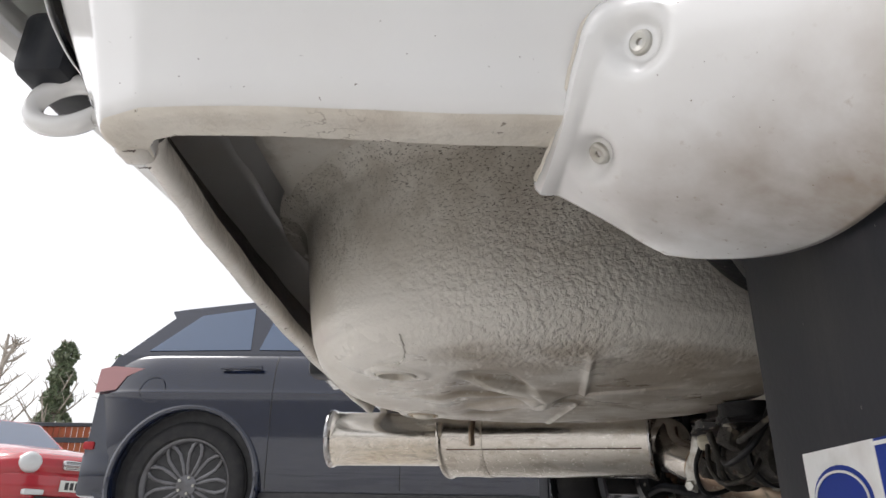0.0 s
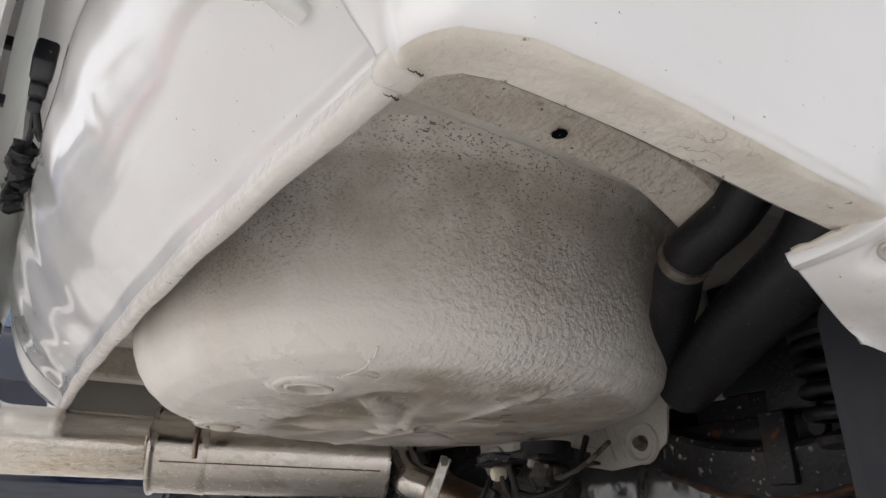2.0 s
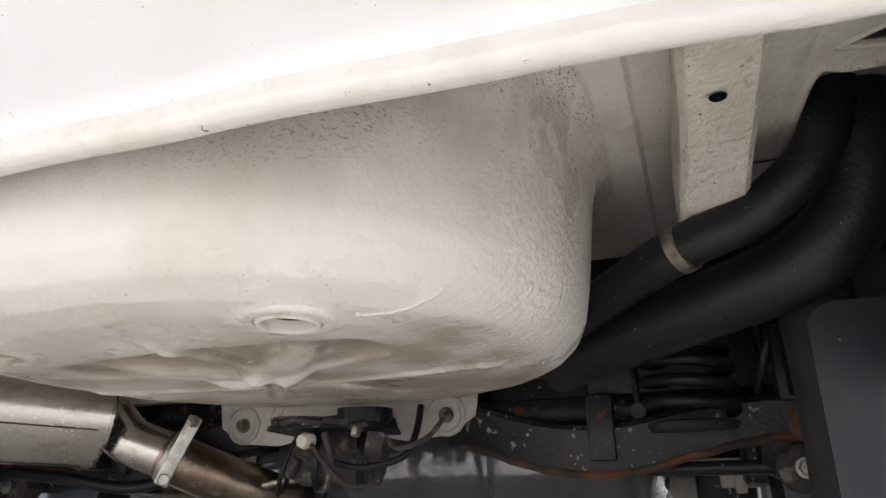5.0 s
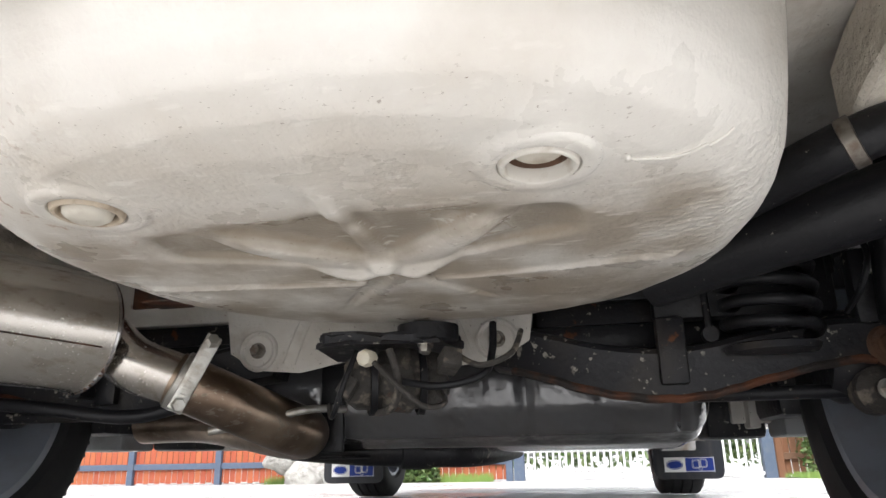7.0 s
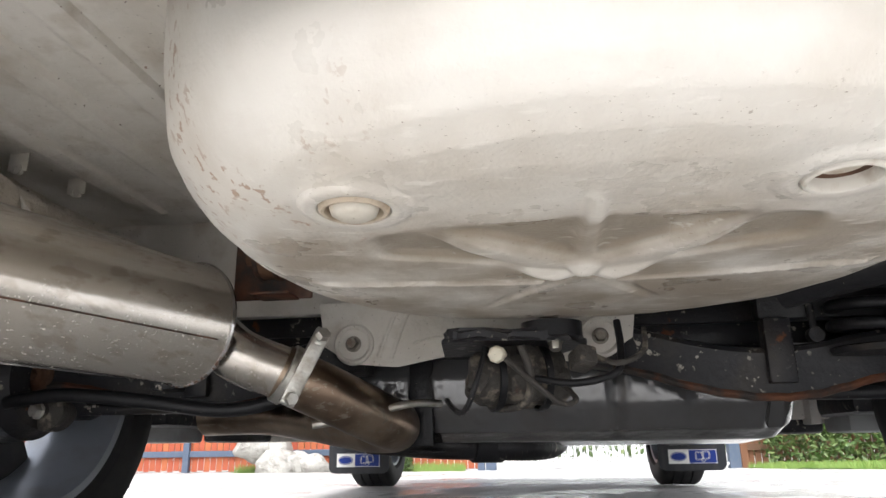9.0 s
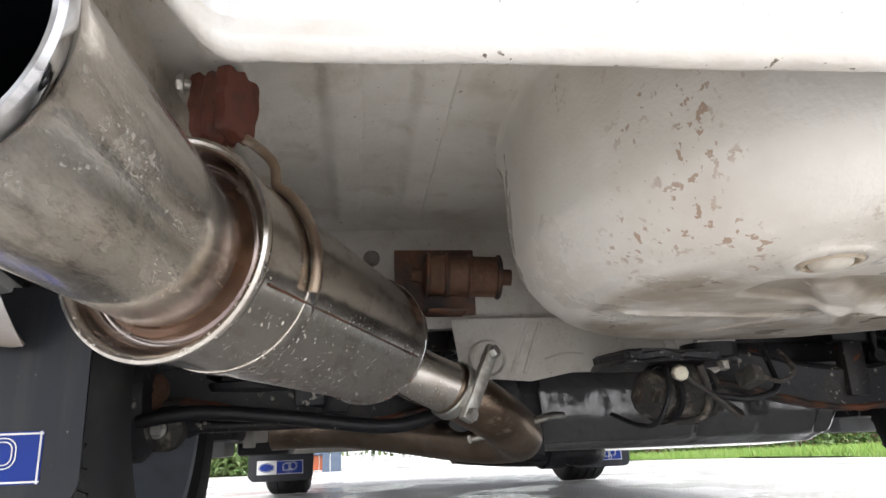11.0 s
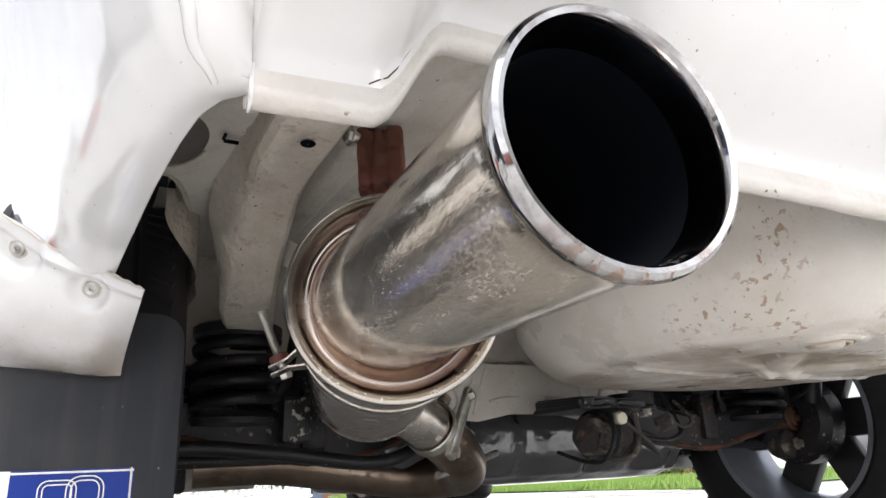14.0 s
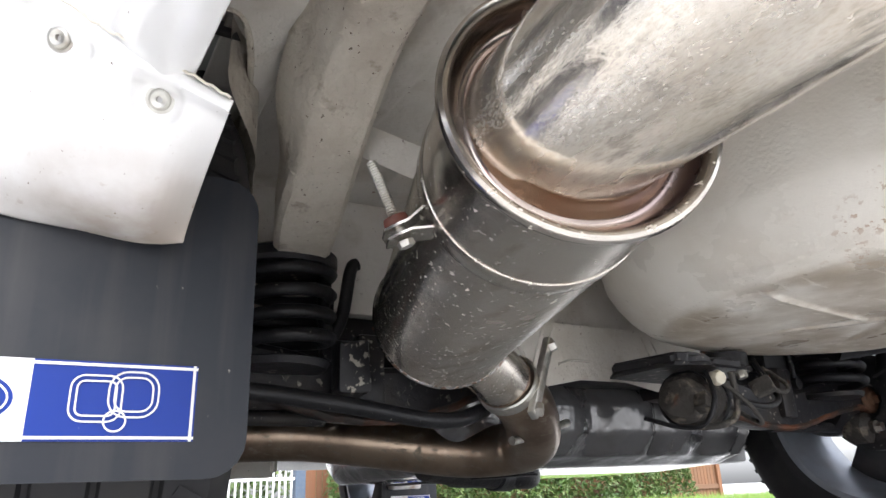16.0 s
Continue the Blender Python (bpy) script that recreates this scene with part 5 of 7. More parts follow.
for y in (0.10,):
    box(bm, 0.650, 0.662, y - 0.02, y + 0.02, 0.19, 0.34, 0.003)
    box(bm, 0.650, 1.15, y - 0.02, y + 0.02, 0.180, 0.184, 0.002)
part("tank_strap", bm, rubber, tank, "black tank strap")

PUMP = Vector((0.40, -0.085, 0.288))
bm = bmesh.new()
lathe(bm, [(0.0005, -0.065), (0.030, -0.065), (0.036, -0.055), (0.036, -0.02), (0.040, -0.015), (0.040, 0.02), (0.036, 0.025), (0.036, 0.06), (0.02, 0.068), (0.0005, 0.068)], aim(PUMP + Vector((0.035, 0.02, -0.012)), (0.35, -0.92, 0.02)), 36)
for v in bm.verts:
    v.co += Vector((noise.noise(v.co * 60), noise.noise(v.co * 60 + Vector((5, 0, 0))), noise.noise(v.co * 60 + Vector((0, 5, 0))))) * 0.0035 + Vector((noise.noise(v.co * 22), noise.noise(v.co * 22 + Vector((3, 0, 0))), noise.noise(v.co * 22 + Vector((0, 3, 0))))) * 0.007
pump = part("fuel_pump", bm, pump_mat, car, "muddy fuel pump in a black cradle")
bm = bmesh.new()
prism(bm, [(0.372, 0.005), (0.385, 0.022), (0.50, 0.035), (0.52, -0.12), (0.43, -0.155), (0.385, -0.135), (0.375, -0.10), (0.385, -0.06), (0.372, -0.03)], 0.020, Matrix.Translation((0, 0, 0.316)))
bmesh.ops.bevel(bm, geom=bm.edges, offset=0.005, segments=3, affect="EDGES")
for w in bm.verts:
    w.co += Vector((noise.noise(w.co * 45), noise.noise(w.co * 45 + Vector((9, 0, 0))), noise.noise(w.co * 45 + Vector((0, 9, 0))))) * 0.008
part("cradle", bm, black_metal, pump, "black pump cradle")
bm = bmesh.new()
lathe(bm, [(0.010, -0.012), (0.0105, -0.006), (0.0115, 0), (0.0115, 0.004), (0.0095, 0.009), (0.004, 0.011), (0.0005, 0.0112)], aim((0.372, -0.045, 0.300), (-0.95, 0.2, -0.1)), 8)
part("cap", bm, cap_mat, pump, "cream plastic cap")
bm = bmesh.new()
tube(bm, curve([(0.37, -0.075, 0.31), (0.375, -0.085, 0.275), (0.38, -0.08, 0.245), (0.40, -0.06, 0.235), (0.44, -0.03, 0.24)], 8), 0.005, 10)
part("hose", bm, pump_mat, pump, "mud-brown hose")
bm = bmesh.new()
tube(bm, curve([(0.38, -0.09, 0.27), (0.37, -0.14, 0.262), (0.38, -0.19, 0.275), (0.40, -0.20, 0.305), (0.42, -0.20, 0.345)], 8), 0.0048, 10)
part("cable", bm, rubber, pump, "black cable loop")
bm = bmesh.new()
lathe(bm, [(0.0005, 0.318), (0.034, 0.318), (0.040, 0.324), (0.040, 0.344), (0.0005, 0.344)], Matrix.Translation((0.415, -0.115, 0)), 28)
part("rubber_pad", bm, rubber, pump, "black rubber mounting pad")
bm = bmesh.new()
bolt(bm, (0.385, -0.118, 0.316), (-0.3, 0, -1), 0.008, 0.012, 0.010)
part("pump_bolt", bm, zinc, pump)
for q in (-0.030, 0.034):
    bm = bmesh.new()
    lathe(bm, [(0.0405, -0.005), (0.0435, -0.004), (0.0435, 0.004), (0.0405, 0.005)], aim(PUMP + Vector((0.035, 0.02, -0.012)) + Vector((0.35, -0.92, 0.02)) * q, (0.35, -0.92, 0.02)), 32)
    part("band", bm, rubber, pump, "black rubber band")
bm = bmesh.new()
box(bm, -0.016, 0.016, -0.012, 0.012, -0.012, 0.012, 0.003, Matrix.Translation((0.375, -0.150, 0.292)) @ pose(0, 0, 0, 10, 20, 30))
part("terminal", bm, pump_mat, pump, "muddy terminal block")
bm = bmesh.new()
box(bm, -0.010, 0.012, -0.010, 0.010, -0.016, 0.010, 0.003, Matrix.Translation((0.380, -0.02, 0.268)) @ pose(0, 0, 0, 30, 10, 10))
part("terminal", bm, pump_mat, pump, "muddy terminal block")
for k, pts in enumerate((((0.372, -0.055, 0.294), (0.360, -0.09, 0.262), (0.366, -0.12, 0.238), (0.395, -0.14, 0.245), (0.42, -0.12, 0.27)), ((0.378, -0.030, 0.31), (0.362, -0.02, 0.27), (0.372, -0.005, 0.235), (0.40, 0.01, 0.232), (0.45, 0.03, 0.25)), ((0.39, -0.16, 0.30), (0.37, -0.19, 0.285), (0.385, -0.225, 0.30), (0.43, -0.235, 0.335)))):
    bm = bmesh.new()
    tube(bm, curve(pts, 7), 0.0036, 8)
    part("fuel_line", bm, pump_mat if k != 1 else rubber, pump, "muddy fuel line")
# filter canister by the bulkhead
bm = bmesh.new()
lathe(bm, [(0.0005, -0.072), (0.012, -0.072), (0.012, -0.06), (0.026, -0.056), (0.030, -0.05), (0.030, -0.015), (0.032, -0.012), (0.030, -0.009), (0.030, 0.02), (0.032, 0.023), (0.030, 0.026), (0.030, 0.05), (0.024, 0.056), (0.010, 0.06), (0.010, 0.075), (0.0005, 0.075)], aim((0.43, 0.245, 0.455), (0.05, 1, 0.05)), 32)
can = part("fuel_filter", bm, rust_mat, car, "rusty brown filter canister")
bm = bmesh.new()
box(bm, 0.445, 0.452, 0.225, 0.345, 0.40, 0.50, 0.002)
box(bm, 0.40, 0.45, 0.245, 0.30, 0.398, 0.402, 0.001)
part("filter_bracket", bm, rusty_black, can, "rusty bracket")
for q in (-0.052, -0.010, 0.024, 0.052):
    bm = bmesh.new()
    lathe(bm, [(0.0295, -0.004), (0.0325, -0.0025), (0.0335, 0.0), (0.0325, 0.0025), (0.0295, 0.004)], aim(Vector((0.43, 0.245, 0.455)) + Vector((0.05, 1, 0.05)).normalized() * q, (0.05, 1, 0.05)), 32)
    part("band", bm, rusty_black, can, "dark rusty band")
bm = bmesh.new()
a, b = Vector((0.282, 0.578, 0.508)), Vector((0.222, 0.500, 0.450))
along = (b - a).normalized()
across = along.cross(Vector((-0.80, 0.38, -0.46))).normalized()
box(bm, 0.0, (b - a).length, -0.016, 0.016, -0.0012, 0.0012, 0.0006, Matrix.Translation(a) @ Matrix((along, across, along.cross(across))).transposed().to_4x4())
part("floor_strut", bm, under_paint, car, "beige-white flat strut with a rusted end")
bm = bmesh.new()
bmesh.ops.create_icosphere(bm, subdivisions=3, radius=0.012)
for w in bm.verts:
    w.co *= 1 + 0.4 * noise.noise(w.co * 120)
    w.co.z *= 0.35
bmesh.ops.translate(bm, vec=a, verts=bm.verts)
part("rust_scab", bm, rust_mat, car, "flaking rust at the strut")

# fuel filler hoses on the kerb side
bm = bmesh.new()
filler = curve([(0.40, -0.40, 0.385), (0.33, -0.50, 0.400), (0.27, -0.59, 0.413), (0.225, -0.68, 0.434), (0.20, -0.732, 0.482), (0.185, -0.746, 0.545), (0.19, -0.742, 0.64)], 10)
tube(bm, filler, 0.036, 28)
hose = part("filler_hose", bm, rubber, car, "thick black rubber filler hose")
bm = bmesh.new()
vent = curve([(0.36, -0.40, 0.412), (0.265, -0.50, 0.440), (0.196, -0.571, 0.455), (0.183, -0.640, 0.478), (0.165, -0.697, 0.52), (0.160, -0.722, 0.58), (0.165, -0.725, 0.66)], 10)
tube(bm, vent, [0.0245 if k < 20 else 0.0235 for k in range(len(vent))], 24)
part("vent_hose", bm, rubber, hose, "black vent hose")
bm = bmesh.new()
p = vent[20]
lathe(bm, [(0.0240, -0.007), (0.0262, -0.006), (0.0262, 0.006), (0.0240, 0.007)], aim(p, vent[21] - vent[19]), 24)
part("hose_clip", bm, steel_dark, hose, "worm-drive hose clip")

# inner wheel arches: a curved skin from the valance to the edge of the arch
for side in (-1, 1):
    bm = bmesh.new()
    def arch(u, v, s=side):
        y = 0.642 + (0.140 if s > 0 else 0.20) * u
        if s > 0:
            xe, ze, swell = 0.187 + 0.26 * max(0.0, 1 - u / 0.46) ** 2, 0.535 + 0.008 * u, 0.012
        else:
            xe, ze, swell = 0.085 + 0.36 * (1 - step(0.15, 0.26, u)), 0.560, 0.006
        x = -0.175 * (1 - v) + xe * v
        z = 0.545 * (1 - v) + ze * v + swell * math.sin(math.pi * v) * (1 - 0.5 * u)
        return (x, s * y, z + 0.001 * noise.noise((x * 30, y * 30, s)))
    sheet(bm, arch, 72, 60)
    if side < 0:
        # an open corner between the side floor and the wing
        corners = [Vector((0.049, -0.707)), Vector((0.010, -0.768)), Vector((0.068, -0.778))]
        def inside(p):
            q = Vector((p.x, p.y))
            turns = [(b - a).cross(q - a) for a, b in zip(corners, corners[1:] + corners[:1])]
            return all(k > 0 for k in turns) or all(k < 0 for k in turns)
        bmesh.ops.delete(bm, geom=[f for f in bm.faces if inside(f.calc_center_median())], context="FACES")
    ia = part("wheel_arch", bm, under_paint, car, "beige-white inner wheel arch")
    solid(ia, 0.004, 0)
    if side < 0:
        bm = bmesh.new()
        tube(bm, curve([arch(0.06, 1.0), arch(0.16, 0.995), arch(0.22, 1.0), arch(0.27, 1.0), arch(0.40, 1.0), arch(0.7, 1.0), arch(1.0, 1.0)], 6), 0.0050, 10)
        part("rolled_edge", bm, rail_paint, ia, "rolled edge of the side floor")
        bm = bmesh.new()
        rim = []
        for a, b in zip(corners, corners[1:] + corners[:1]):
            for k in range(12):
                q = a.lerp(b, k / 12)
                u = (-q.y - 0.642) / 0.20
                rim.append(arch(u, (q.x + 0.175) / (0.260 + 0.36 * (1 - step(0.15, 0.26, u)))))
        tube(bm, rim + rim[:1], 0.0045, 8)
        part("opening_edge", bm, under_paint, ia, "folded edge of the open corner")
        # dark sheet added so that the open corner looks shaded
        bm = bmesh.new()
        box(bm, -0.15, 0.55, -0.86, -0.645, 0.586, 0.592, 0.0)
        part("cavity_shade", bm, cavity_grey, ia, "dark sheet added as shade above the side floor")
    else:
        def on_arch(x, y, down, f=arch):
            u = (y - 0.642) / 0.140
            reach = 0.187 + 0.26 * max(0.0, 1 - u / 0.46) ** 2
            return Vector(f(u, (x + 0.175) / (reach + 0.175))) - Vector((0, 0, down))
        # dark disc laid on the skin paints the shade of a recess
        bm = bmesh.new()
        sheet(bm, lambda u, v: on_arch(0.112 + 0.050 * v * math.cos(2 * math.pi * u), 0.706 + 0.030 * v * math.sin(2 * math.pi * u), 0.0055 - 0.0030 * v ** 4), 40, 8)
        part("recess_shade_disc", bm, cavity_grey, ia, "dark disc painted as a shaded recess in the inner arch")
        bm = bmesh.new()
        tube(bm, [on_arch(0.112 + 0.051 * math.cos(a), 0.706 + 0.031 * math.sin(a), 0.004) for a in [radians(-70 + 150 * k / 24) for k in range(25)]], 0.0016, 8)
        part("rolled_edge", bm, rail_paint, ia, "pale rolled edge of the recess")
        bm = bmesh.new()
        tube(bm, [Vector(arch(0.99 - 0.97 * k / 30, 1.0)) for k in range(31)], 0.0035, 8)
        part("folded_edge", bm, rail_paint, ia, "folded edge of the inner arch")
    bm = bmesh.new()
    def top(u, v, s=side):
        a = radians((37 if s > 0 else 40) + (103 if s > 0 else 100) * v)
        return (0.53 - 0.38 * math.cos(a), s * ((0.69 if s > 0 else 0.655) * (1 - u) + (0.775 if s > 0 else 0.80) * u), 0.31 + 0.38 * math.sin(a))
    sheet(bm, top, 4, 20)
    part("arch_liner", bm, black_metal, car, "dark arch liner")
    bm = bmesh.new()
    x0 = 0.22 if side > 0 else 0.44
    def wall(u, v, s=side, x0=x0):
        x = x0 + (0.62 - x0) * u
        z = 0.385 + 0.30 * v + (0.13 * (1 - u) ** 2 if s > 0 else 0.05 * (1 - u)) * (1 - v)
        fold = 0.006 * math.exp(-((u - 0.30) / 0.03) ** 2) - 0.006 * math.exp(-((u - 0.48 - 0.1 * v) / 0.04) ** 2)
        if s > 0:
            fold -= 0.050 * (1 - step(0.0, 0.24, u))
        return (x, s * (0.650 - fold + 0.0015 * noise.noise((x * 20, z * 20, s))), z)
    sheet(bm, wall, 40, 30)
    # the kerb-side wall is black partly to paint in the shade there
    part("arch_wall", bm, rail_paint if side > 0 else rubber, car, "beige-white folded inner arch wall" if side > 0 else "black inner arch wall, its colour partly shade")


def car_wheel(x, y, side, radius, width, rim, parent, spokes=6, detail=True, rim_mat=None, style="plain", spoke_mat=None):
    """Tyre with a grooved tread, and an alloy rim with spokes."""
    rim_mat = rim_mat or alloy
    spoke_mat = spoke_mat or rim_mat
    half = 0.022 if spoke_mat is rim_mat else 0.042
    m = aim((x, y, radius), (0, side, 0))
    bm = bmesh.new()
    h = width / 2
    prof = [(rim, -h * 0.86), (rim + 0.012, -h * 0.97), ((radius + rim) / 2, -h), (radius - 0.022, -h * 0.96), (radius - 0.006, -h * 0.84)]
    n = 4
    for k in range(n):
        a = -h * 0.80 + 1.6 * h * k / n
        prof += [(radius, a + 0.003), (radius, a + 1.6 * h / n - 0.006), (radius - 0.007, a + 1.6 * h / n - 0.004), (radius - 0.007, a + 1.6 * h / n)]
    prof += [(radius - 0.006, h * 0.84), (radius - 0.022, h * 0.96), ((radius + rim) / 2, h), (rim + 0.012, h * 0.97), (rim, h * 0.86)]
    lathe(bm, prof, m, 72)
    tyre = part("wheel", bm, tyre_mat, parent, "alloy wheel with a grooved black tyre")
    if detail:
        bm = bmesh.new()
        for k in range(72):
            a = 2 * math.pi * k / 72
            for sgn in (-1, 1):
                box(bm, radius - 0.012, radius - 0.0005, -0.004, 0.004, sgn * h * 0.62, sgn * h * 0.9, 0.0, m @ Matrix.Rotation(a + sgn * 0.02, 4, "Z") @ Matrix.Rotation(0.5 * sgn, 4, "X"))
        part("tread", bm, tyre_mat, tyre, smooth=False, kind="stuff")
    bm = bmesh.new()
    lathe(bm, [(rim, -h * 0.86), (rim - 0.012, -h * 0.84), (rim - 0.018, -h * 0.6), (rim - 0.035, 0.0), (rim - 0.035, h * 0.5), (rim - 0.014, h * 0.8), (rim, h * 0.86)], m, 60)
    part("rim", bm, rim_mat, tyre)
    z1 = h * 0.62
    for k in range(spokes):
        bm = bmesh.new()
        a = 2 * math.pi * k / spokes
        if style == "loop":
            for sgn in (-1, 1):
                tube(bm, [m @ Matrix.Rotation(a, 4, "Z") @ Vector((r, sgn * w, z1 - 0.02 * (1 - r / rim))) for r, w in ((0.05, 0.008), (rim * 0.45, 0.030), (rim * 0.68, 0.040), (rim * 0.85, 0.030), (rim - 0.02, 0.014))], 0.0135, 8)
        else:
            box(bm, 0.04, rim - 0.02, -half, half, z1 - 0.03, z1, 0.006, m @ Matrix.Rotation(a, 4, "Z"))
        part("spoke", bm, spoke_mat, tyre)
    bm = bmesh.new()
    lathe(bm, [(0.0005, z1 + 0.004), (0.03, z1 + 0.004), (0.065, z1), (0.07, z1 - 0.03), (0.07, -h * 0.3), (0.0005, -h * 0.3)], m, 32)
    part("hub", bm, spoke_mat, tyre)
    for k in range(5):
        bm = bmesh.new()
        a = 2 * math.pi * k / 5
        bolt(bm, m @ Vector((0.05 * math.cos(a), 0.05 * math.sin(a), z1)), (m.to_3x3() @ Vector((0, 0, 1))), 0.011, 0.016)
        part("wheel_nut", bm, zinc, tyre)
    if detail:
        bm = bmesh.new()
        lathe(bm, [(0.04, -h * 0.70), (0.080, -h * 0.68), (0.098, -h * 0.5), (0.100, -h * 0.1), (0.04, -h * 0.1)], m, 48)
        part("brake_shield", bm, black_metal, tyre, "black brake shield")
    return tyre


for side in (-1, 1):
    car_wheel(0.53, side * 0.762, side, 0.305, 0.205, 0.205, car, spoke_mat=sooty_alloy)
    car_wheel(3.08, side * 0.735, side, 0.305, 0.205, 0.205, car, detail=False)
    mud_flap(2.72, side, 0.60, 0.885, 0.075, 0.30, 1.2)
    bm = bmesh.new()
    box(bm, 2.66, 2.72, side * 0.70 - 0.075, side * 0.70 + 0.075, 0.19, 0.27, 0.012)
    part("flap_bracket", bm, body_paint, car)

# tow loop on the valance
bm = bmesh.new()
loop = []
for k in range(25):
    a = radians(30 + 300 * k / 24)
    loop.append((-0.290 + 0.030 * math.cos(a), -0.664 + 0.006 * math.sin(a), 0.486 + 0.024 * math.sin(a)))
loop = [(-0.240, -0.655, 0.494)] + loop + [(-0.240, -0.662, 0.468)]
tube(bm, loop, 0.0085, 14)
part("towing_eye", bm, body_paint, car, "white painted towing eye")

# rear bumper cover, hanging away from the valance, with loose wiring inside
bumper_inner = Mat("pale_bumper_plastic", (0.58, 0.61, 0.57), 0.45)
bumper_inner.blend(bumper_inner.noise(12, 6, 0.50, 0.75), (0.42, 0.41, 0.37), 0.6)
bm = bmesh.new()


def bumper_point(u, v):
    y = -0.74 + 1.48 * u
    bow = 0.060 * (1 - (abs(y) / 0.74) ** 2.2)
    prof = ((-0.352, 0.640), (-0.350, 0.560), (-0.345, 0.535), (-0.350, 0.528), (-0.362, 0.527), (-0.374, 0.535), (-0.385, 0.56), (-0.392, 0.62), (-0.394, 0.72), (-0.37, 0.77), (-0.28, 0.785))
    k = v * (len(prof) - 1)
    i = min(int(k), len(prof) - 2)
    f = k - i
    x = prof[i][0] * (1 - f) + prof[i + 1][0] * f
    z = prof[i][1] * (1 - f) + prof[i + 1][1] * f
    return (x - bow, y, z + 0.10 * (1 - (abs(y + 0.02) / 0.74) ** 2.0))


sheet(bm, bumper_point, 60, 20)
bumper = part("rear_bumper", bm, body_paint, car, "white rear bumper cover with open underside")
solid(bumper, 0.003, 0)
bm = bmesh.new()
sheet(bm, lambda u, v: (-0.338 - 0.060 * (1 - (abs(-0.72 + 1.44 * u) / 0.74) ** 2.2) + 0.012 * v, -0.72 + 1.44 * u, 0.56 + 0.16 * v + 0.10 * (1 - ((-0.72 + 1.44 * u) / 0.74) ** 2)), 40, 4)
inner = part("bumper_beam", bm, bumper_inner, bumper, "pale inner bumper face")
for y, z in ((-0.655, 0.527), (0.60, 0.548)):
    bm = bmesh.new()
    box(bm, -0.335 - 0.06 * (y > 0), -0.290 - 0.05 * (y > 0), y - 0.03, y + 0.05, z - 0.022, z + 0.040, 0.010)
    part("reflector_box", bm, flap_mat, bumper, "black plastic reflector housing")
bm = bmesh.new()
box(bm, -0.372, -0.352, -0.305, -0.262, 0.618, 0.644, 0.004)
box(bm, -0.370, -0.354, -0.264, -0.236, 0.614, 0.634, 0.003)
box(bm, -0.368, -0.356, -0.238, -0.215, 0.609, 0.624, 0.003)
part("connector", bm, flap_mat, bumper, "black wiring connector")
for k in range(3):
    bm = bmesh.new()
    tube(bm, curve([(-0.362, -0.218, 0.612 + 0.005 * k), (-0.362 + 0.006 * k, -0.185, 0.622 - 0.012 * k), (-0.360, -0.150, 0.618 + 0.006 * k), (-0.362, -0.125, 0.612), (-0.366, -0.10 + 0.02 * k, 0.60)], 8), 0.0030, 8)
    part("wire", bm, rubber, bumper, "black loose wire")
bm = bmesh.new()
bundle = curve([(-0.362, -0.130, 0.612), (-0.366, -0.105, 0.604), (-0.360, -0.080, 0.596), (-0.366, -0.060, 0.584), (-0.362, -0.042, 0.572)], 7)
tube(bm, bundle, [0.010 + 0.004 * math.sin(1.3 * k) ** 2 for k in range(len(bundle))], 12)
for w in bm.verts:
    w.co += Vector((noise.noise(w.co * 130), noise.noise(w.co * 130 + Vector((6, 0, 0))), noise.noise(w.co * 130 + Vector((0, 6, 0))))) * 0.006
part("plug", bm, rubber, bumper, "black taped plug bundle")
for k in range(4):
    bm = bmesh.new()
    tube(bm, curve([(-0.364, -0.125 + 0.012 * k, 0.606), (-0.356 - 0.006 * k, -0.098 + 0.01 * k, 0.622 - 0.016 * k), (-0.362, -0.060, 0.600 - 0.006 * k), (-0.360, -0.040, 0.570 + 0.012 * k)], 6), 0.0028, 7)
    part("wire", bm, rubber, bumper, "black loose wire")
for y, z in ((-0.40, 0.62), (-0.345, 0.652), (-0.245, 0.664), (-0.16, 0.645), (-0.03, 0.632), (0.06, 0.636)):
    bm = bmesh.new()
    box(bm, -0.402, -0.392, y - 0.005, y + 0.005, z - 0.006, z + 0.006, 0.001)
    part("clip", bm, flap_mat, bumper, "small grey clip")
lamp_red = Mat("red_lamp_lens", (0.35, 0.01, 0.015), 0.15)
for side in (-1, 1):
    bm = bmesh.new()
    box(bm, -0.325, -0.26, side * 0.62 - 0.15, side * 0.62 + 0.15, 0.82, 0.97, 0.015)
    part("tail_lamp", bm, lamp_red, car, "red tail lamp")


# ---- the blue estate car beyond ----
suv_paint = Mat("dark_blue_metallic_paint", (0.008, 0.013, 0.032), 0.10, 0.0, coat=1.0)
suv_paint.b.inputs["Specular IOR Level"].default_value = 0.6
suv_paint.blend(suv_paint.noise(3, 6, 0.5, 0.8), (0.02, 0.024, 0.032), 0.6)
glass_dark = Mat("tinted_glass", (0.06, 0.10, 0.18), 0.03, coat=1.0)
glass_dark.b.inputs["Specular IOR Level"].default_value = 0.9
trim_black = Mat("black_plastic_trim", (0.02, 0.02, 0.022), 0.55)
trim_black.blend(trim_black.noise(15, 4, 0.45, 0.7), (0.05, 0.05, 0.05), 0.6)
lamp_clear = Mat("pink_grey_lamp_lens", (0.42, 0.20, 0.20), 0.12, coat=1.0)
dark_alloy = Mat("satin_grey_alloy", (0.17, 0.17, 0.18), 0.35, 0.8)
dark_alloy.blend(dark_alloy.noise(12, 4, 0.45, 0.7), (0.09, 0.085, 0.08), 0.6)


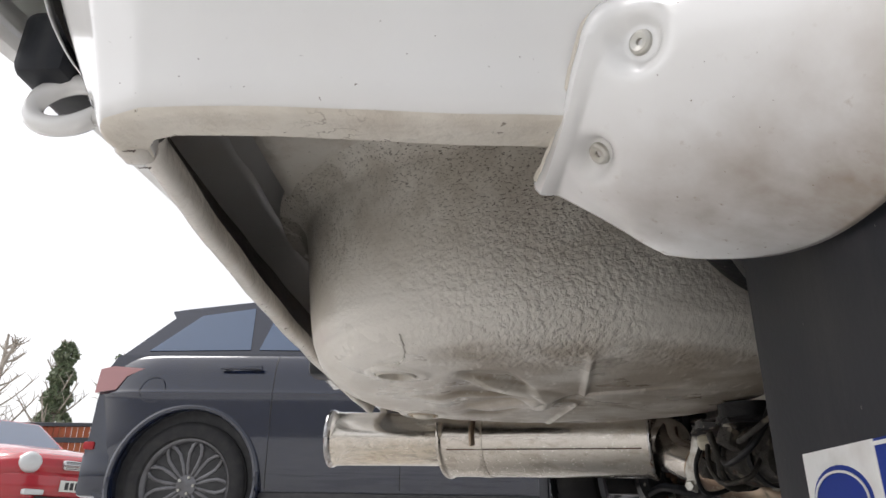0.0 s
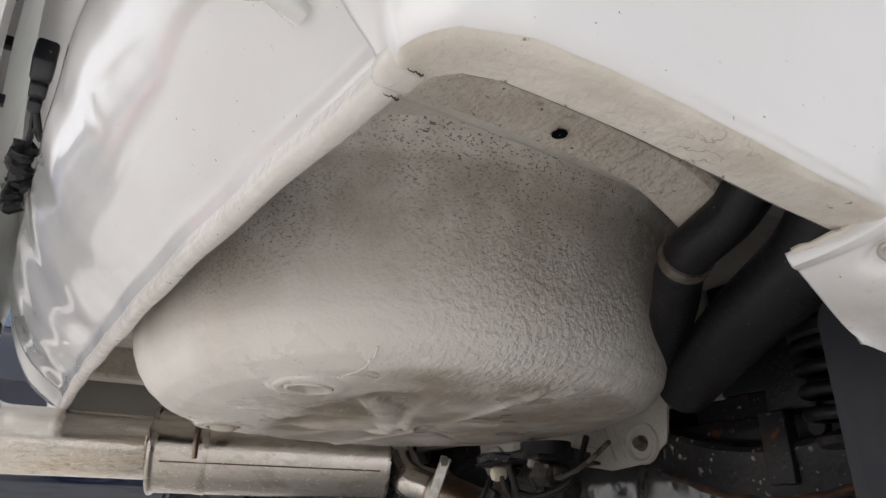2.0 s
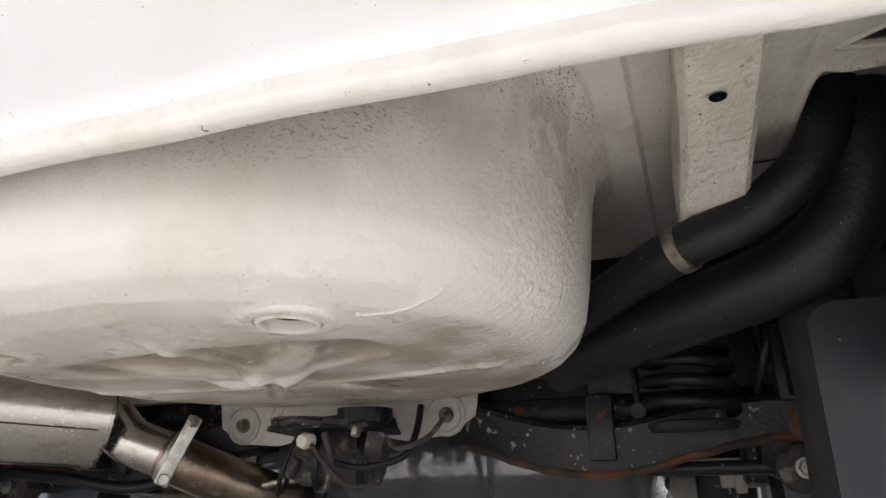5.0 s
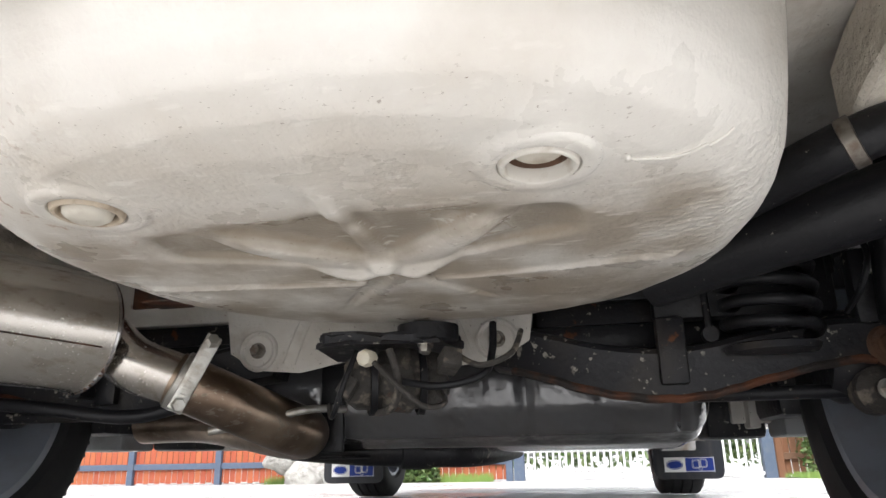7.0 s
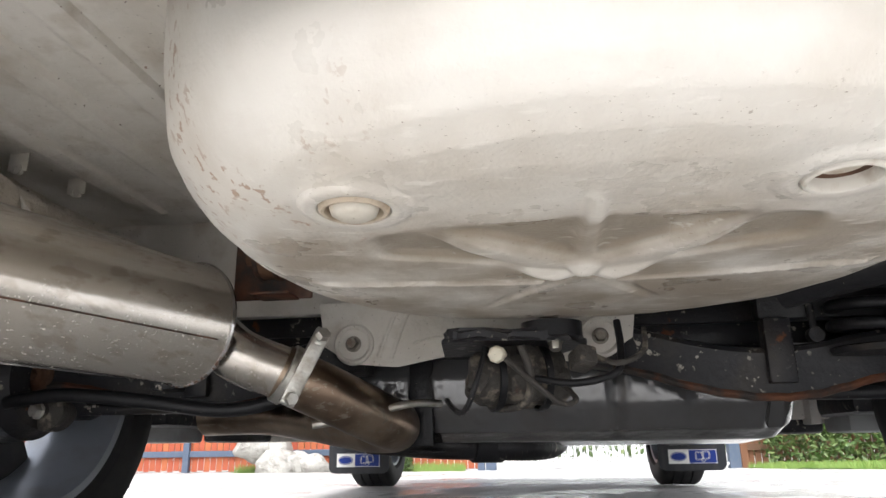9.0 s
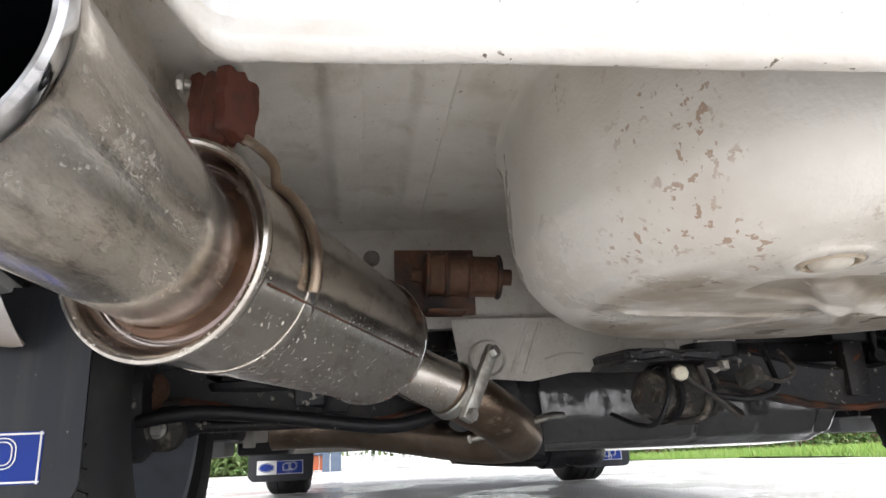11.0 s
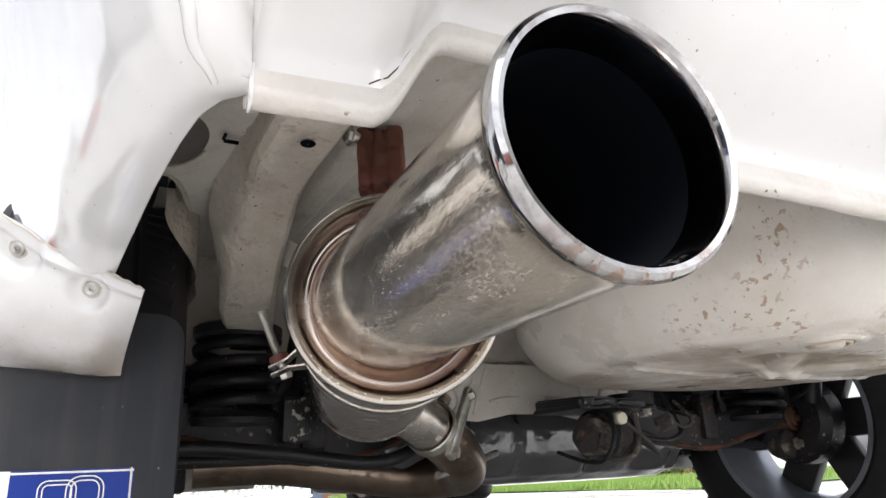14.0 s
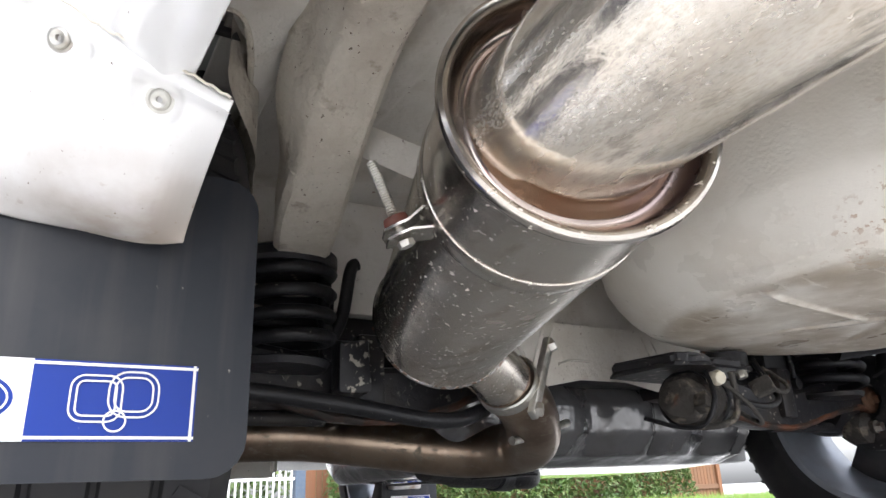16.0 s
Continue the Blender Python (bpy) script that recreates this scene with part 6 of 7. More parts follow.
def side_outline(points, arches, sill, n=14):
    """A closed side outline whose lower edge has round wheel arches."""
    low = []
    for cx, cz, r in sorted(arches):
        a0 = math.asin((sill - cz) / r)
        for k in range(n + 1):
            a = math.pi - a0 - (math.pi - 2 * a0) * k / n
            low.append((cx + r * math.cos(a), cz + r * math.sin(a)))
    return list(points) + list(reversed(low))


def slab(bm, outline, y0, y1, lean=0.0, z0=0.0):
    """A side outline given width along y; lean draws the top inwards."""
    mid = (y0 + y1) / 2
    sides = []
    for y in (y0, y1):
        sides.append([bm.verts.new((x, y + (mid - y) * lean * max(0.0, z - z0), z)) for x, z in outline])
    a, b = sides
    bm.faces.new(a)
    bm.faces.new(b)
    for k in range(len(a)):
        j = (k + 1) % len(a)
        bm.faces.new((a[k], a[j], b[j], b[k]))


def suv():
    y0, y1 = 3.28, 5.10
    t = thing("suv", 0.05, (y0 + y1) / 2, 0, "dark blue estate car parked on the driveway beyond the white car", "car")
    bm = bmesh.new()
    body = side_outline([(-2.36, 0.30), (-2.47, 0.40), (-2.50, 0.62), (-2.485, 0.66), (-2.485, 0.90), (-2.47, 1.10), (-2.40, 1.22), (-1.0, 1.235), (1.05, 1.20), (1.30, 1.16), (2.15, 1.06), (2.34, 0.90), (2.38, 0.55), (2.30, 0.30)], [(-1.82, 0.40, 0.455), (1.10, 0.40, 0.455)], 0.30)
    slab(bm, body, y0, y1, 0.06, 0.75)
    bmesh.ops.bevel(bm, geom=[e for e in bm.edges if e.calc_face_angle(0) > 0.9], offset=0.035, segments=3, affect="EDGES")
    part("body", bm, suv_paint, t, "dark blue metallic body")
    # the bowed flank, with the wheel openings left out
    bm = bmesh.new()
    bow = ((0.36, 0.0), (0.45, 0.022), (0.60, 0.034), (0.80, 0.046), (0.93, 0.056), (0.96, 0.060), (0.99, 0.050), (1.10, 0.030), (1.20, -0.012), (1.225, -0.04))
    def flank(u, v):
        z, o = smooth_at(bow, v)
        x = -2.465 + 4.75 * u
        end = max(0.0, abs(x + 0.05) - 2.0) / 0.45
        return (x, y0 - o + 0.10 * end ** 2.5, z)
    sheet(bm, flank, 150, 40)
    gone = [f for f in bm.faces if min(math.hypot(f.calc_center_median().x - cx, f.calc_center_median().z - 0.40) for cx in (-1.82, 1.10)) < 0.462]
    bmesh.ops.delete(bm, geom=gone, context="FACES")
    part("flank", bm, suv_paint, t, "dark blue bowed flank")
    bm = bmesh.new()
    roof = [(-2.42, 1.20), (-2.12, 1.52), (-2.16, 1.575), (-2.05, 1.595), (-1.55, 1.66), (-0.6, 1.70), (0.25, 1.65), (1.12, 1.19)]
    slab(bm, roof, y0 + 0.03, y1 - 0.03, 0.42, 1.15)
    bmesh.ops.bevel(bm, geom=[e for e in bm.edges if e.calc_face_angle(0) > 0.9], offset=0.03, segments=3, affect="EDGES")
    part("cabin", bm, suv_paint, t, "dark blue roof and pillars")
    def pane(pts, name="window"):
        bm = bmesh.new()
        a, b = [], []
        for x, z in pts:
            y = y0 + 0.03 + 0.42 * (z - 1.15) * (y1 - y0 - 0.06) / 2 - 0.006
            a.append(bm.verts.new((x, y, z)))
            b.append(bm.verts.new((x, y + 0.012, z)))
        bm.faces.new(a)
        bm.faces.new(b)
        for k in range(len(a)):
            j = (k + 1) % len(a)
            bm.faces.new((a[k], a[j], b[j], b[k]))
        part(name, bm, glass_dark, t, "dark tinted side window", smooth=False)
    pane([(-2.22, 1.26), (-1.93, 1.54), (-1.56, 1.60), (-1.52, 1.27)])
    pane([(-1.46, 1.27), (-1.40, 1.52), (-1.05, 1.63), (-0.52, 1.65), (-0.50, 1.26)])
    pane([(-0.42, 1.26), (-0.42, 1.65), (0.22, 1.60), (0.88, 1.24)])
    bm = bmesh.new()
    sheet(bm, lambda u, v: (-2.30 + 0.34 * v, y0 + 0.28 + (y1 - y0 - 0.56) * u, 1.27 + 0.27 * v), 6, 4)
    part("rear_window", bm, glass_dark, t)
    bm = bmesh.new()
    lamp = [(-2.497, 0.96), (-2.485, 1.115), (-2.40, 1.135), (-2.19, 1.12), (-2.30, 1.07), (-2.36, 0.98)]
    prism(bm, lamp, 0.06, Matrix(((1, 0, 0, 0), (0, 0, 1, y0 - 0.020), (0, 1, 0, 0), (0, 0, 0, 1))))
    part("tail_lamp", bm, lamp_clear, t, "pale red tail lamp")
    bm = bmesh.new()
    box(bm, -1.66, -1.38, y0 - 0.068, y0 - 0.043, 1.105, 1.135, 0.010)
    box(bm, -1.64, -1.60, y0 - 0.055, y0 + 0.01, 1.11, 1.13, 0.004)
    box(bm, -1.44, -1.40, y0 - 0.055, y0 + 0.01, 1.11, 1.13, 0.004)
    part("door_handle", bm, suv_paint, t)
    for cx in (-1.82, 1.10):
        bm = bmesh.new()
        ring = []
        for k in range(31):
            a = radians(-12 + 204 * k / 30)
            ring.append((cx + 0.470 * math.cos(a), y0 - 0.034, 0.40 + 0.470 * math.sin(a)))
        tube(bm, ring, 0.022, 8)
        part("arch_trim", bm, suv_paint, t)
        bm = bmesh.new()
        lathe(bm, [(0.0005, 0), (0.46, 0), (0.46, 0.35), (0.0005, 0.36)], aim((cx, y0 + 0.05, 0.40), (0, 1, 0)), 30)
        part("arch_liner", bm, trim_black, t)
        car_wheel(cx, y0 + 0.13, -1, 0.392, 0.27, 0.285, t, spokes=9, detail=False, rim_mat=dark_alloy, style="loop")
    bm = bmesh.new()
    box(bm, -1.34, 0.62, y0 - 0.02, y0 + 0.05, 0.27, 0.36, 0.02)
    part("sill_trim", bm, trim_black, t)
    bm = bmesh.new()
    box(bm, -2.515, -2.30, y0 - 0.006, y1 + 0.006, 0.31, 0.60, 0.04)
    part("rear_bumper", bm, suv_paint, t)
    bm = bmesh.new()
    box(bm, -2.512, -2.44, y0 - 0.008, y0 + 0.12, 0.60, 0.65, 0.01)
    part("reflector", bm, lamp_red, t)
    bm = bmesh.new()
    lathe(bm, [(0.085, 0), (0.088, 0.003), (0.082, 0.004)], aim((-2.10, y0 - 0.052, 0.98), (0, -1, 0)), 28)
    part("filler_flap", bm, suv_paint, t)
    for x in (-1.30, -0.46, 0.62):
        bm = bmesh.new()
        sheet(bm, lambda u, v, x=x: (x - 0.003 + 0.006 * u, y0 - smooth_at(bow, 0.03 + 0.9 * v)[1] - 0.002, smooth_at(bow, 0.03 + 0.9 * v)[0]), 1, 24)
        part("door_gap", bm, trim_black, t)


suv()

# ---- the red hatchback ----
red_paint = Mat("red_car_paint", (0.42, 0.012, 0.022), 0.25, coat=1.0)
red_paint.blend(red_paint.noise(5, 5, 0.5, 0.75), (0.30, 0.02, 0.02), 0.5)
lamp_glass = Mat("clear_headlamp_glass", (0.62, 0.64, 0.64), 0.08, coat=1.0)
chrome_trim = Mat("bright_grille_trim", (0.6, 0.6, 0.6), 0.2, 1.0)
plate_white = Mat("white_number_plate", (0.72, 0.72, 0.68), 0.4)
plate_white.blend(plate_white.noise(30, 4, 0.5, 0.7), (0.5, 0.48, 0.44), 0.5)


def red_car():
    t = thing("car", -5.15, 7.7, 0, "small bright red hatchback with round headlamps, parked by the fence", "car")
    m = Matrix.Translation((-5.05, 7.75, 0)) @ pose(0, 0, 0, 0, 0, -24) @ Matrix.Scale(1.13, 4)
    def p(name, bm, mat, label=""):
        bmesh.ops.transform(bm, matrix=m, verts=bm.verts)
        return part(name, bm, mat, t, label)
    bm = bmesh.new()
    def nose(u, v):
        y = -0.80 + 1.60 * u
        prof = ((-3.6, 0.92), (-1.05, 0.98), (-0.70, 0.955), (-0.35, 0.90), (-0.14, 0.835), (-0.06, 0.78), (-0.03, 0.70), (-0.035, 0.64), (0.02, 0.60), (0.03, 0.48), (0.0, 0.38), (-0.06, 0.27), (-0.3, 0.24), (-3.6, 0.24))
        k = v * (len(prof) - 1)
        i = min(int(k), len(prof) - 2)
        f = k - i
        x = prof[i][0] * (1 - f) + prof[i + 1][0] * f
        z = prof[i][1] * (1 - f) + prof[i + 1][1] * f
        e = abs(y) / 0.80
        return (x - 0.26 * e ** 3.5 * (1 if v > 0.15 else 0), y, z - 0.05 * e ** 4 * (1 if z > 0.6 else 0))
    g = sheet(bm, nose, 40, 52)
    for row in (g[0], g[-1]):
        bm.faces.new(row)
    p("body", bm, red_paint, "bright red body")
    bm = bmesh.new()
    roof = [(-1.35, 0.96), (-1.95, 1.36), (-2.9, 1.38), (-3.55, 0.95)]
    slab(bm, roof, -0.74, 0.74, 0.35, 0.95)
    p("cabin", bm, red_paint)
    bm = bmesh.new()
    sheet(bm, lambda u, v: (-1.38 - 0.54 * v + 0.012, (-0.68 + 1.36 * u) * (1 - 0.12 * v), 0.985 + 0.36 * v), 6, 4)
    p("windscreen", bm, glass_dark)
    for side in (-1, 1):
        bm = bmesh.new()
        lathe(bm, [(0.0005, 0.03), (0.06, 0.025), (0.105, 0.0), (0.118, -0.03), (0.12, -0.08)], aim((-0.105, side * 0.545, 0.735), (1, side * 0.28, 0.18)), 28)
        p("headlamp", bm, lamp_glass, "round clear headlamp")
        bm = bmesh.new()
        box(bm, -0.06, 0.015, side * 0.52 - 0.11, side * 0.52 + 0.11, 0.40, 0.46, 0.015)
        p("fog_lamp", bm, lamp_glass)
    bm = bmesh.new()
    box(bm, -0.09, 0.0, -0.23, 0.23, 0.665, 0.775, 0.03)
    gr = p("grille", bm, chrome_trim, "bright slatted grille")
    for k in range(5):
        bm = bmesh.new()
        box(bm, -0.02, 0.004, -0.205, 0.205, 0.682 + 0.018 * k, 0.689 + 0.018 * k, 0.001)
        bmesh.ops.transform(bm, matrix=m, verts=bm.verts)
        part("slat", bm, trim_black, gr)
    bm = bmesh.new()
    box(bm, 0.028, 0.040, -0.26, 0.26, 0.445, 0.560, 0.003)
    np_ = p("number_plate", bm, plate_white, "white number plate with dark bars")
    for k in range(7):
        bm = bmesh.new()
        y = -0.205 + 0.062 * k + (0.02 if k > 3 else 0)
        box(bm, 0.0405, 0.0425, y, y + 0.042, 0.465, 0.540, 0.0)
        bmesh.ops.transform(bm, matrix=m, verts=bm.verts)
        part("bar", bm, trim_black, np_)
    bm = bmesh.new()
    box(bm, -0.03, 0.032, -0.50, 0.50, 0.30, 0.39, 0.02)
    p("air_intake", bm, trim_black)
    for x in (-0.75, -3.0):
        for side in (-1, 1):
            bm = bmesh.new()
            lathe(bm, [(0.0005, -0.09), (0.19, -0.09), (0.25, -0.095), (0.285, -0.08), (0.285, 0.08), (0.25, 0.095), (0.19, 0.09), (0.0005, 0.08)], aim((x, side * 0.72, 0.285), (0, side, 0)), 36)
            p("wheel", bm, tyre_mat, "dark tyre")


red_car()

# ---- fences, gate, planting ----
fence_red = Mat("red_stained_fence_board", (0.30, 0.055, 0.022), 0.65)
fence_red.random_tint((0.40, 0.13, 0.04), 0.6)
fence_red.blend(fence_red.noise(9, 6, 0.45, 0.75, fence_red.stretch(1, 1, 0.15)), (0.17, 0.05, 0.025), 0.6)
fence_red.relief(fence_red.noise(40, 5, 0.3, 0.7, fence_red.stretch(1, 1, 0.08)), 0.002)
fence_blue = Mat("blue_grey_painted_timber", (0.06, 0.085, 0.13), 0.6)
fence_blue.blend(fence_blue.noise(12, 5, 0.45, 0.75), (0.10, 0.115, 0.14), 0.6)
fence_dark = Mat("dark_fence_capping", (0.035, 0.04, 0.05), 0.6)
gate_white = Mat("white_painted_steel", (0.75, 0.76, 0.76), 0.4)
gate_white.blend(gate_white.noise(14, 4, 0.5, 0.75), (0.55, 0.53, 0.5), 0.5)
brown_fence = Mat("weathered_brown_fence", (0.20, 0.085, 0.04), 0.7)
brown_fence.random_tint((0.13, 0.08, 0.05), 0.7)


def beam(name, x0, x1, y0, y1, z0, z1, mat, parent, bevel=0.006):
    bm = bmesh.new()
    box(bm, x0, x1, y0, y1, z0, z1, bevel, segments=1)
    return part(name, bm, mat, parent, smooth=False)


def board_fence(name, along, start, end, at, base, high, mats, label, width=0.12, spacing=1.83):
    """Upright boards on two rails between posts; along: 'x' or 'y'."""
    board, post, rail = mats
    mid = (start + end) / 2
    pos = (mid, at, base) if along == "x" else (at, mid, base)
    t = thing(name, *pos, label, "fence", "fences round the driveway")
    def lay(nm, a0, a1, d0, d1, z0, z1, mat):
        if along == "x":
            return beam(nm, a0, a1, at + d0, at + d1, z0, z1, mat, t)
        return beam(nm, at + d0, at + d1, a0, a1, z0, z1, mat, t)
    me = None
    n = int((end - start) / width)
    for k in range(n):
        a = start + (k + 0.5) * width
        if me is None:
            ob = lay("board", a - width * 0.46, a + width * 0.46, -0.01, 0.01, base + 0.05, base + high, board)
            first, me = a, ob.data
        else:
            ob = new("board", me)
            ob.parent = t
            ob.matrix_parent_inverse = WORLD_OF[t.name].inverted()
            off = a - first
            ob.location = (off, 0, 0.012 * math.sin(3.1 * k)) if along == "x" else (0, off, 0.012 * math.sin(3.1 * k))
    k = 0
    a = start
    while a <= end + 0.01:
        lay("post", a - 0.06, a + 0.06, -0.09, 0.03, base, base + high + 0.05, post)
        a += spacing
    for z in (0.30, high - 0.35):
        lay("rail", start, end, -0.06, -0.012, base + z, base + z + 0.11, rail)
    return t, lay


FX = 12.0
board_fence("timber_fence", "y", 0.95, 11.93, FX, ground_z(FX, 0) - 0.02, 1.75, (fence_red, fence_blue, fence_blue), "red-stained board fence with blue-grey posts and rails")
t, lay = board_fence("timber_fence", "x", -20.0, 6.0, 14.0, 0.0, 2.12, (fence_red, fence_dark, fence_dark), "tall red-stained board fence with a dark top rail", 0.14, 2.0)
lay("capping", -20.0, 6.0, -0.07, 0.06, 2.12, 2.20, fence_dark)
lay("gravel_board", -20.0, 6.0, -0.03, 0.02, 0.0, 0.22, fence_dark)
board_fence("timber_fence", "y", -14.5, -3.45, FX + 0.25, ground_z(FX, 0) - 0.02, 1.6, (brown_fence, brown_fence, brown_fence), "weathered brown board fence behind a hedge")

gate = thing("steel_gate", FX, -1.3, ground_z(FX, 0), "white painted steel bar gate between blue-grey posts", "gate")
gz = ground_z(FX, 0)
for k in range(36):
    y = 0.62 - 0.108 * k
    bm = bmesh.new()
    tube(bm, [(FX, y, gz + 0.04), (FX, y, gz + 1.35)], 0.017, 8)
    part("bar", bm, gate_white, gate)
for z in (0.05, 0.75, 1.32):
    beam("gate_rail", FX - 0.025, FX + 0.025, -3.22, 0.68, gz + z, gz + z + 0.05, gate_white, gate)
for y in (0.78, -3.30):
    tagged(beam("gate_post", FX - 0.09, FX + 0.09, y - 0.09, y + 0.09, gz - 0.05, gz + 1.9, fence_blue, None), "square blue-grey gate post", "post", "gate posts")

stone = Mat("pale_rockery_stone", (0.38, 0.37, 0.34), 0.8)
stone.blend(stone.noise(6, 6, 0.45, 0.7), (0.16, 0.15, 0.13), 0.8)
stone.relief(stone.noise(14, 5, 0.3, 0.7), 0.02)
for k in range(5):
    bm = bmesh.new()
    bmesh.ops.create_icosphere(bm, subdivisions=3, radius=0.26 + 0.05 * (k % 3))
    for v in bm.verts:
        v.co *= 1 + 0.35 * noise.noise(v.co * 4 + Vector((k * 3.1, 0, 0)))
        v.co.z = v.co.z * 0.8
    ob = part("rock", bm, stone, None)
    ob.location = (11.2 + 0.2 * (k % 2), 3.7 + 0.36 * k - 0.3 * (k > 2), ground_z(11.2, 0) + 0.10 + (0.32 if k > 2 else 0))
    tagged(ob, "pale grey rough rockery stone", "stone", "rockery stones")

leaf = Mat("green_hedge_leaf", (0.055, 0.11, 0.025), 0.5)
leaf.island_tint((0.13, 0.16, 0.05), 0.8)
leaf.blend(leaf.noise(2.0, 4, 0.5, 0.7), (0.03, 0.06, 0.015), 0.6)
ivy = Mat("dark_ivy_leaf", (0.11, 0.16, 0.08), 0.5)
ivy.island_tint((0.24, 0.27, 0.18), 0.9)
grass_mat = Mat("bright_lawn_grass", (0.10, 0.20, 0.025), 0.6)
grass_mat.island_tint((0.20, 0.27, 0.06), 0.9)
bark = Mat("grey_brown_bark", (0.42, 0.38, 0.33), 0.85)
bark.relief(bark.noise(20, 5, 0.3, 0.7, bark.stretch(1, 1, 0.3)), 0.01)
rng = np.random.default_rng(7)


def leaves(name, centres, size, mat, parent=None, label="", category="", kind=""):
    """Many small folded leaves, each an island of two triangles."""
    n = len(centres)
    ax = rng.normal(size=(n, 3))
    ax /= np.linalg.norm(ax, axis=1)[:, None]
    bx = np.cross(ax, rng.normal(size=(n, 3)))
    bx /= np.linalg.norm(bx, axis=1)[:, None]
    sz = size * (0.6 + 0.8 * rng.random(n))[:, None]
    cx = np.cross(ax, bx)
    v = np.stack([centres - ax * sz, centres + bx * sz * 0.45 + cx * sz * 0.15, centres + ax * sz, centres - bx * sz * 0.45 + cx * sz * 0.15], 1).reshape(-1, 3)
    f = [(4 * k, 4 * k + 1, 4 * k + 2, 4 * k + 3) for k in range(n)]
    me = bpy.data.meshes.new(name)
    me.from_pydata(v.tolist(), [], f)
    me.materials.append(mat.m)
    ob = new(name, me)
    if parent is not None:
        ob.parent = parent
        ob.matrix_parent_inverse = WORLD_OF.get(parent.name, Matrix.Identity(4)).inverted()
    return tagged(ob, label, category, "", kind)


n = 14000
hy = -3.7 - 9.0 * rng.random(n)
hz = rng.random(n) ** 0.8
depth = 0.45 + 0.25 * np.sin(hy * 2.3) + 0.15 * np.sin(hy * 7.1 + 2)
pts = np.stack([11.9 - depth * rng.random(n) ** 0.5 * (1 - 0.5 * hz), hy, ground_z(12, 0) + 0.05 + hz * (1.25 + 0.3 * np.sin(hy * 3.1))], 1)
leaves("hedge", pts, 0.055, leaf, None, "loose green hedge of small leaves along the fence", "hedge", "stuff")
n = 9000
hy = -9.0 + 24.0 * rng.random(n)
hz = rng.random(n) ** 0.8
pts = np.stack([24.0 - 0.8 * rng.random(n), hy, -0.2 + hz * (2.1 + 0.4 * np.sin(hy * 1.7) + 0.25 * np.sin(hy * 5.3))], 1)
leaves("far_hedge", pts, 0.14, leaf, None, "tall green hedge across the road", "hedge", "stuff")
n = 1200
a, r = 2 * math.pi * rng.random(n), 0.34 * rng.random(n) ** 0.5
pts = np.stack([11.2 + r * np.cos(a), 2.45 + r * np.sin(a) * 1.2, ground_z(11, 0) + 0.05 + 0.5 * rng.random(n) * (1 - r)], 1)
leaves("shrub", pts, 0.06, leaf, None, "small bright green shrub beside the fence", "shrub", "stuff")

bm = bmesh.new()
g = [[bm.verts.new((x, y, ground_z(x, 0) + 0.012 + 0.01 * noise.noise((x, y, 0)))) for y in (-16, -12, -8, -5.5, -4.2, -3.45 - 0.12 * math.sin(x * 2.0))] for x in [3.2 + 0.45 * k for k in range(20)]]
for a, b in zip(g, g[1:]):
    for k in range(5):
        bm.faces.new((a[k], b[k], b[k + 1], a[k + 1]))
part("lawn", bm, grass_mat, None, "bright green lawn beside the driveway", category="lawn", kind="structure")
n = 16000
gx = 3.2 + 8.6 * rng.random(n)
gy = -3.45 - 8.0 * rng.random(n) ** 1.6
h = 0.05 + 0.07 * rng.random(n)
lean = rng.normal(size=(n, 2)) * 0.03
zb = np.array([ground_z(x, 0) for x in gx])
w = 0.006
v = np.stack([np.stack([gx, gy - w, zb], 1), np.stack([gx, gy + w, zb], 1), np.stack([gx + lean[:, 0], gy + lean[:, 1], zb + h], 1)], 1).reshape(-1, 3)
me = bpy.data.meshes.new("grass")
me.from_pydata(v.tolist(), [], [(3 * k, 3 * k + 1, 3 * k + 2) for k in range(n)])
me.materials.append(grass_mat.m)
tagged(new("grass", me), "bright green mown grass blades", "grass", "", "stuff")
n = 2500
gx = 11.2 + 0.7 * rng.random(n)
gy = 1.2 + 4.0 * rng.random(n)
zb = np.array([ground_z(x, 0) for x in gx])
h = 0.08 + 0.10 * rng.random(n)
v = np.stack([np.stack([gx, gy - w, zb], 1), np.stack([gx, gy + w, zb], 1), np.stack([gx, gy + 0.03 * rng.normal(size=n), zb + h], 1)], 1).reshape(-1, 3)
me = bpy.data.meshes.new("grass")
me.from_pydata(v.tolist(), [], [(3 * k, 3 * k + 1, 3 * k + 2) for k in range(n)])
me.materials.append(grass_mat.m)
tagged(new("grass", me), "rough green grass along the fence foot", "grass", "", "stuff")


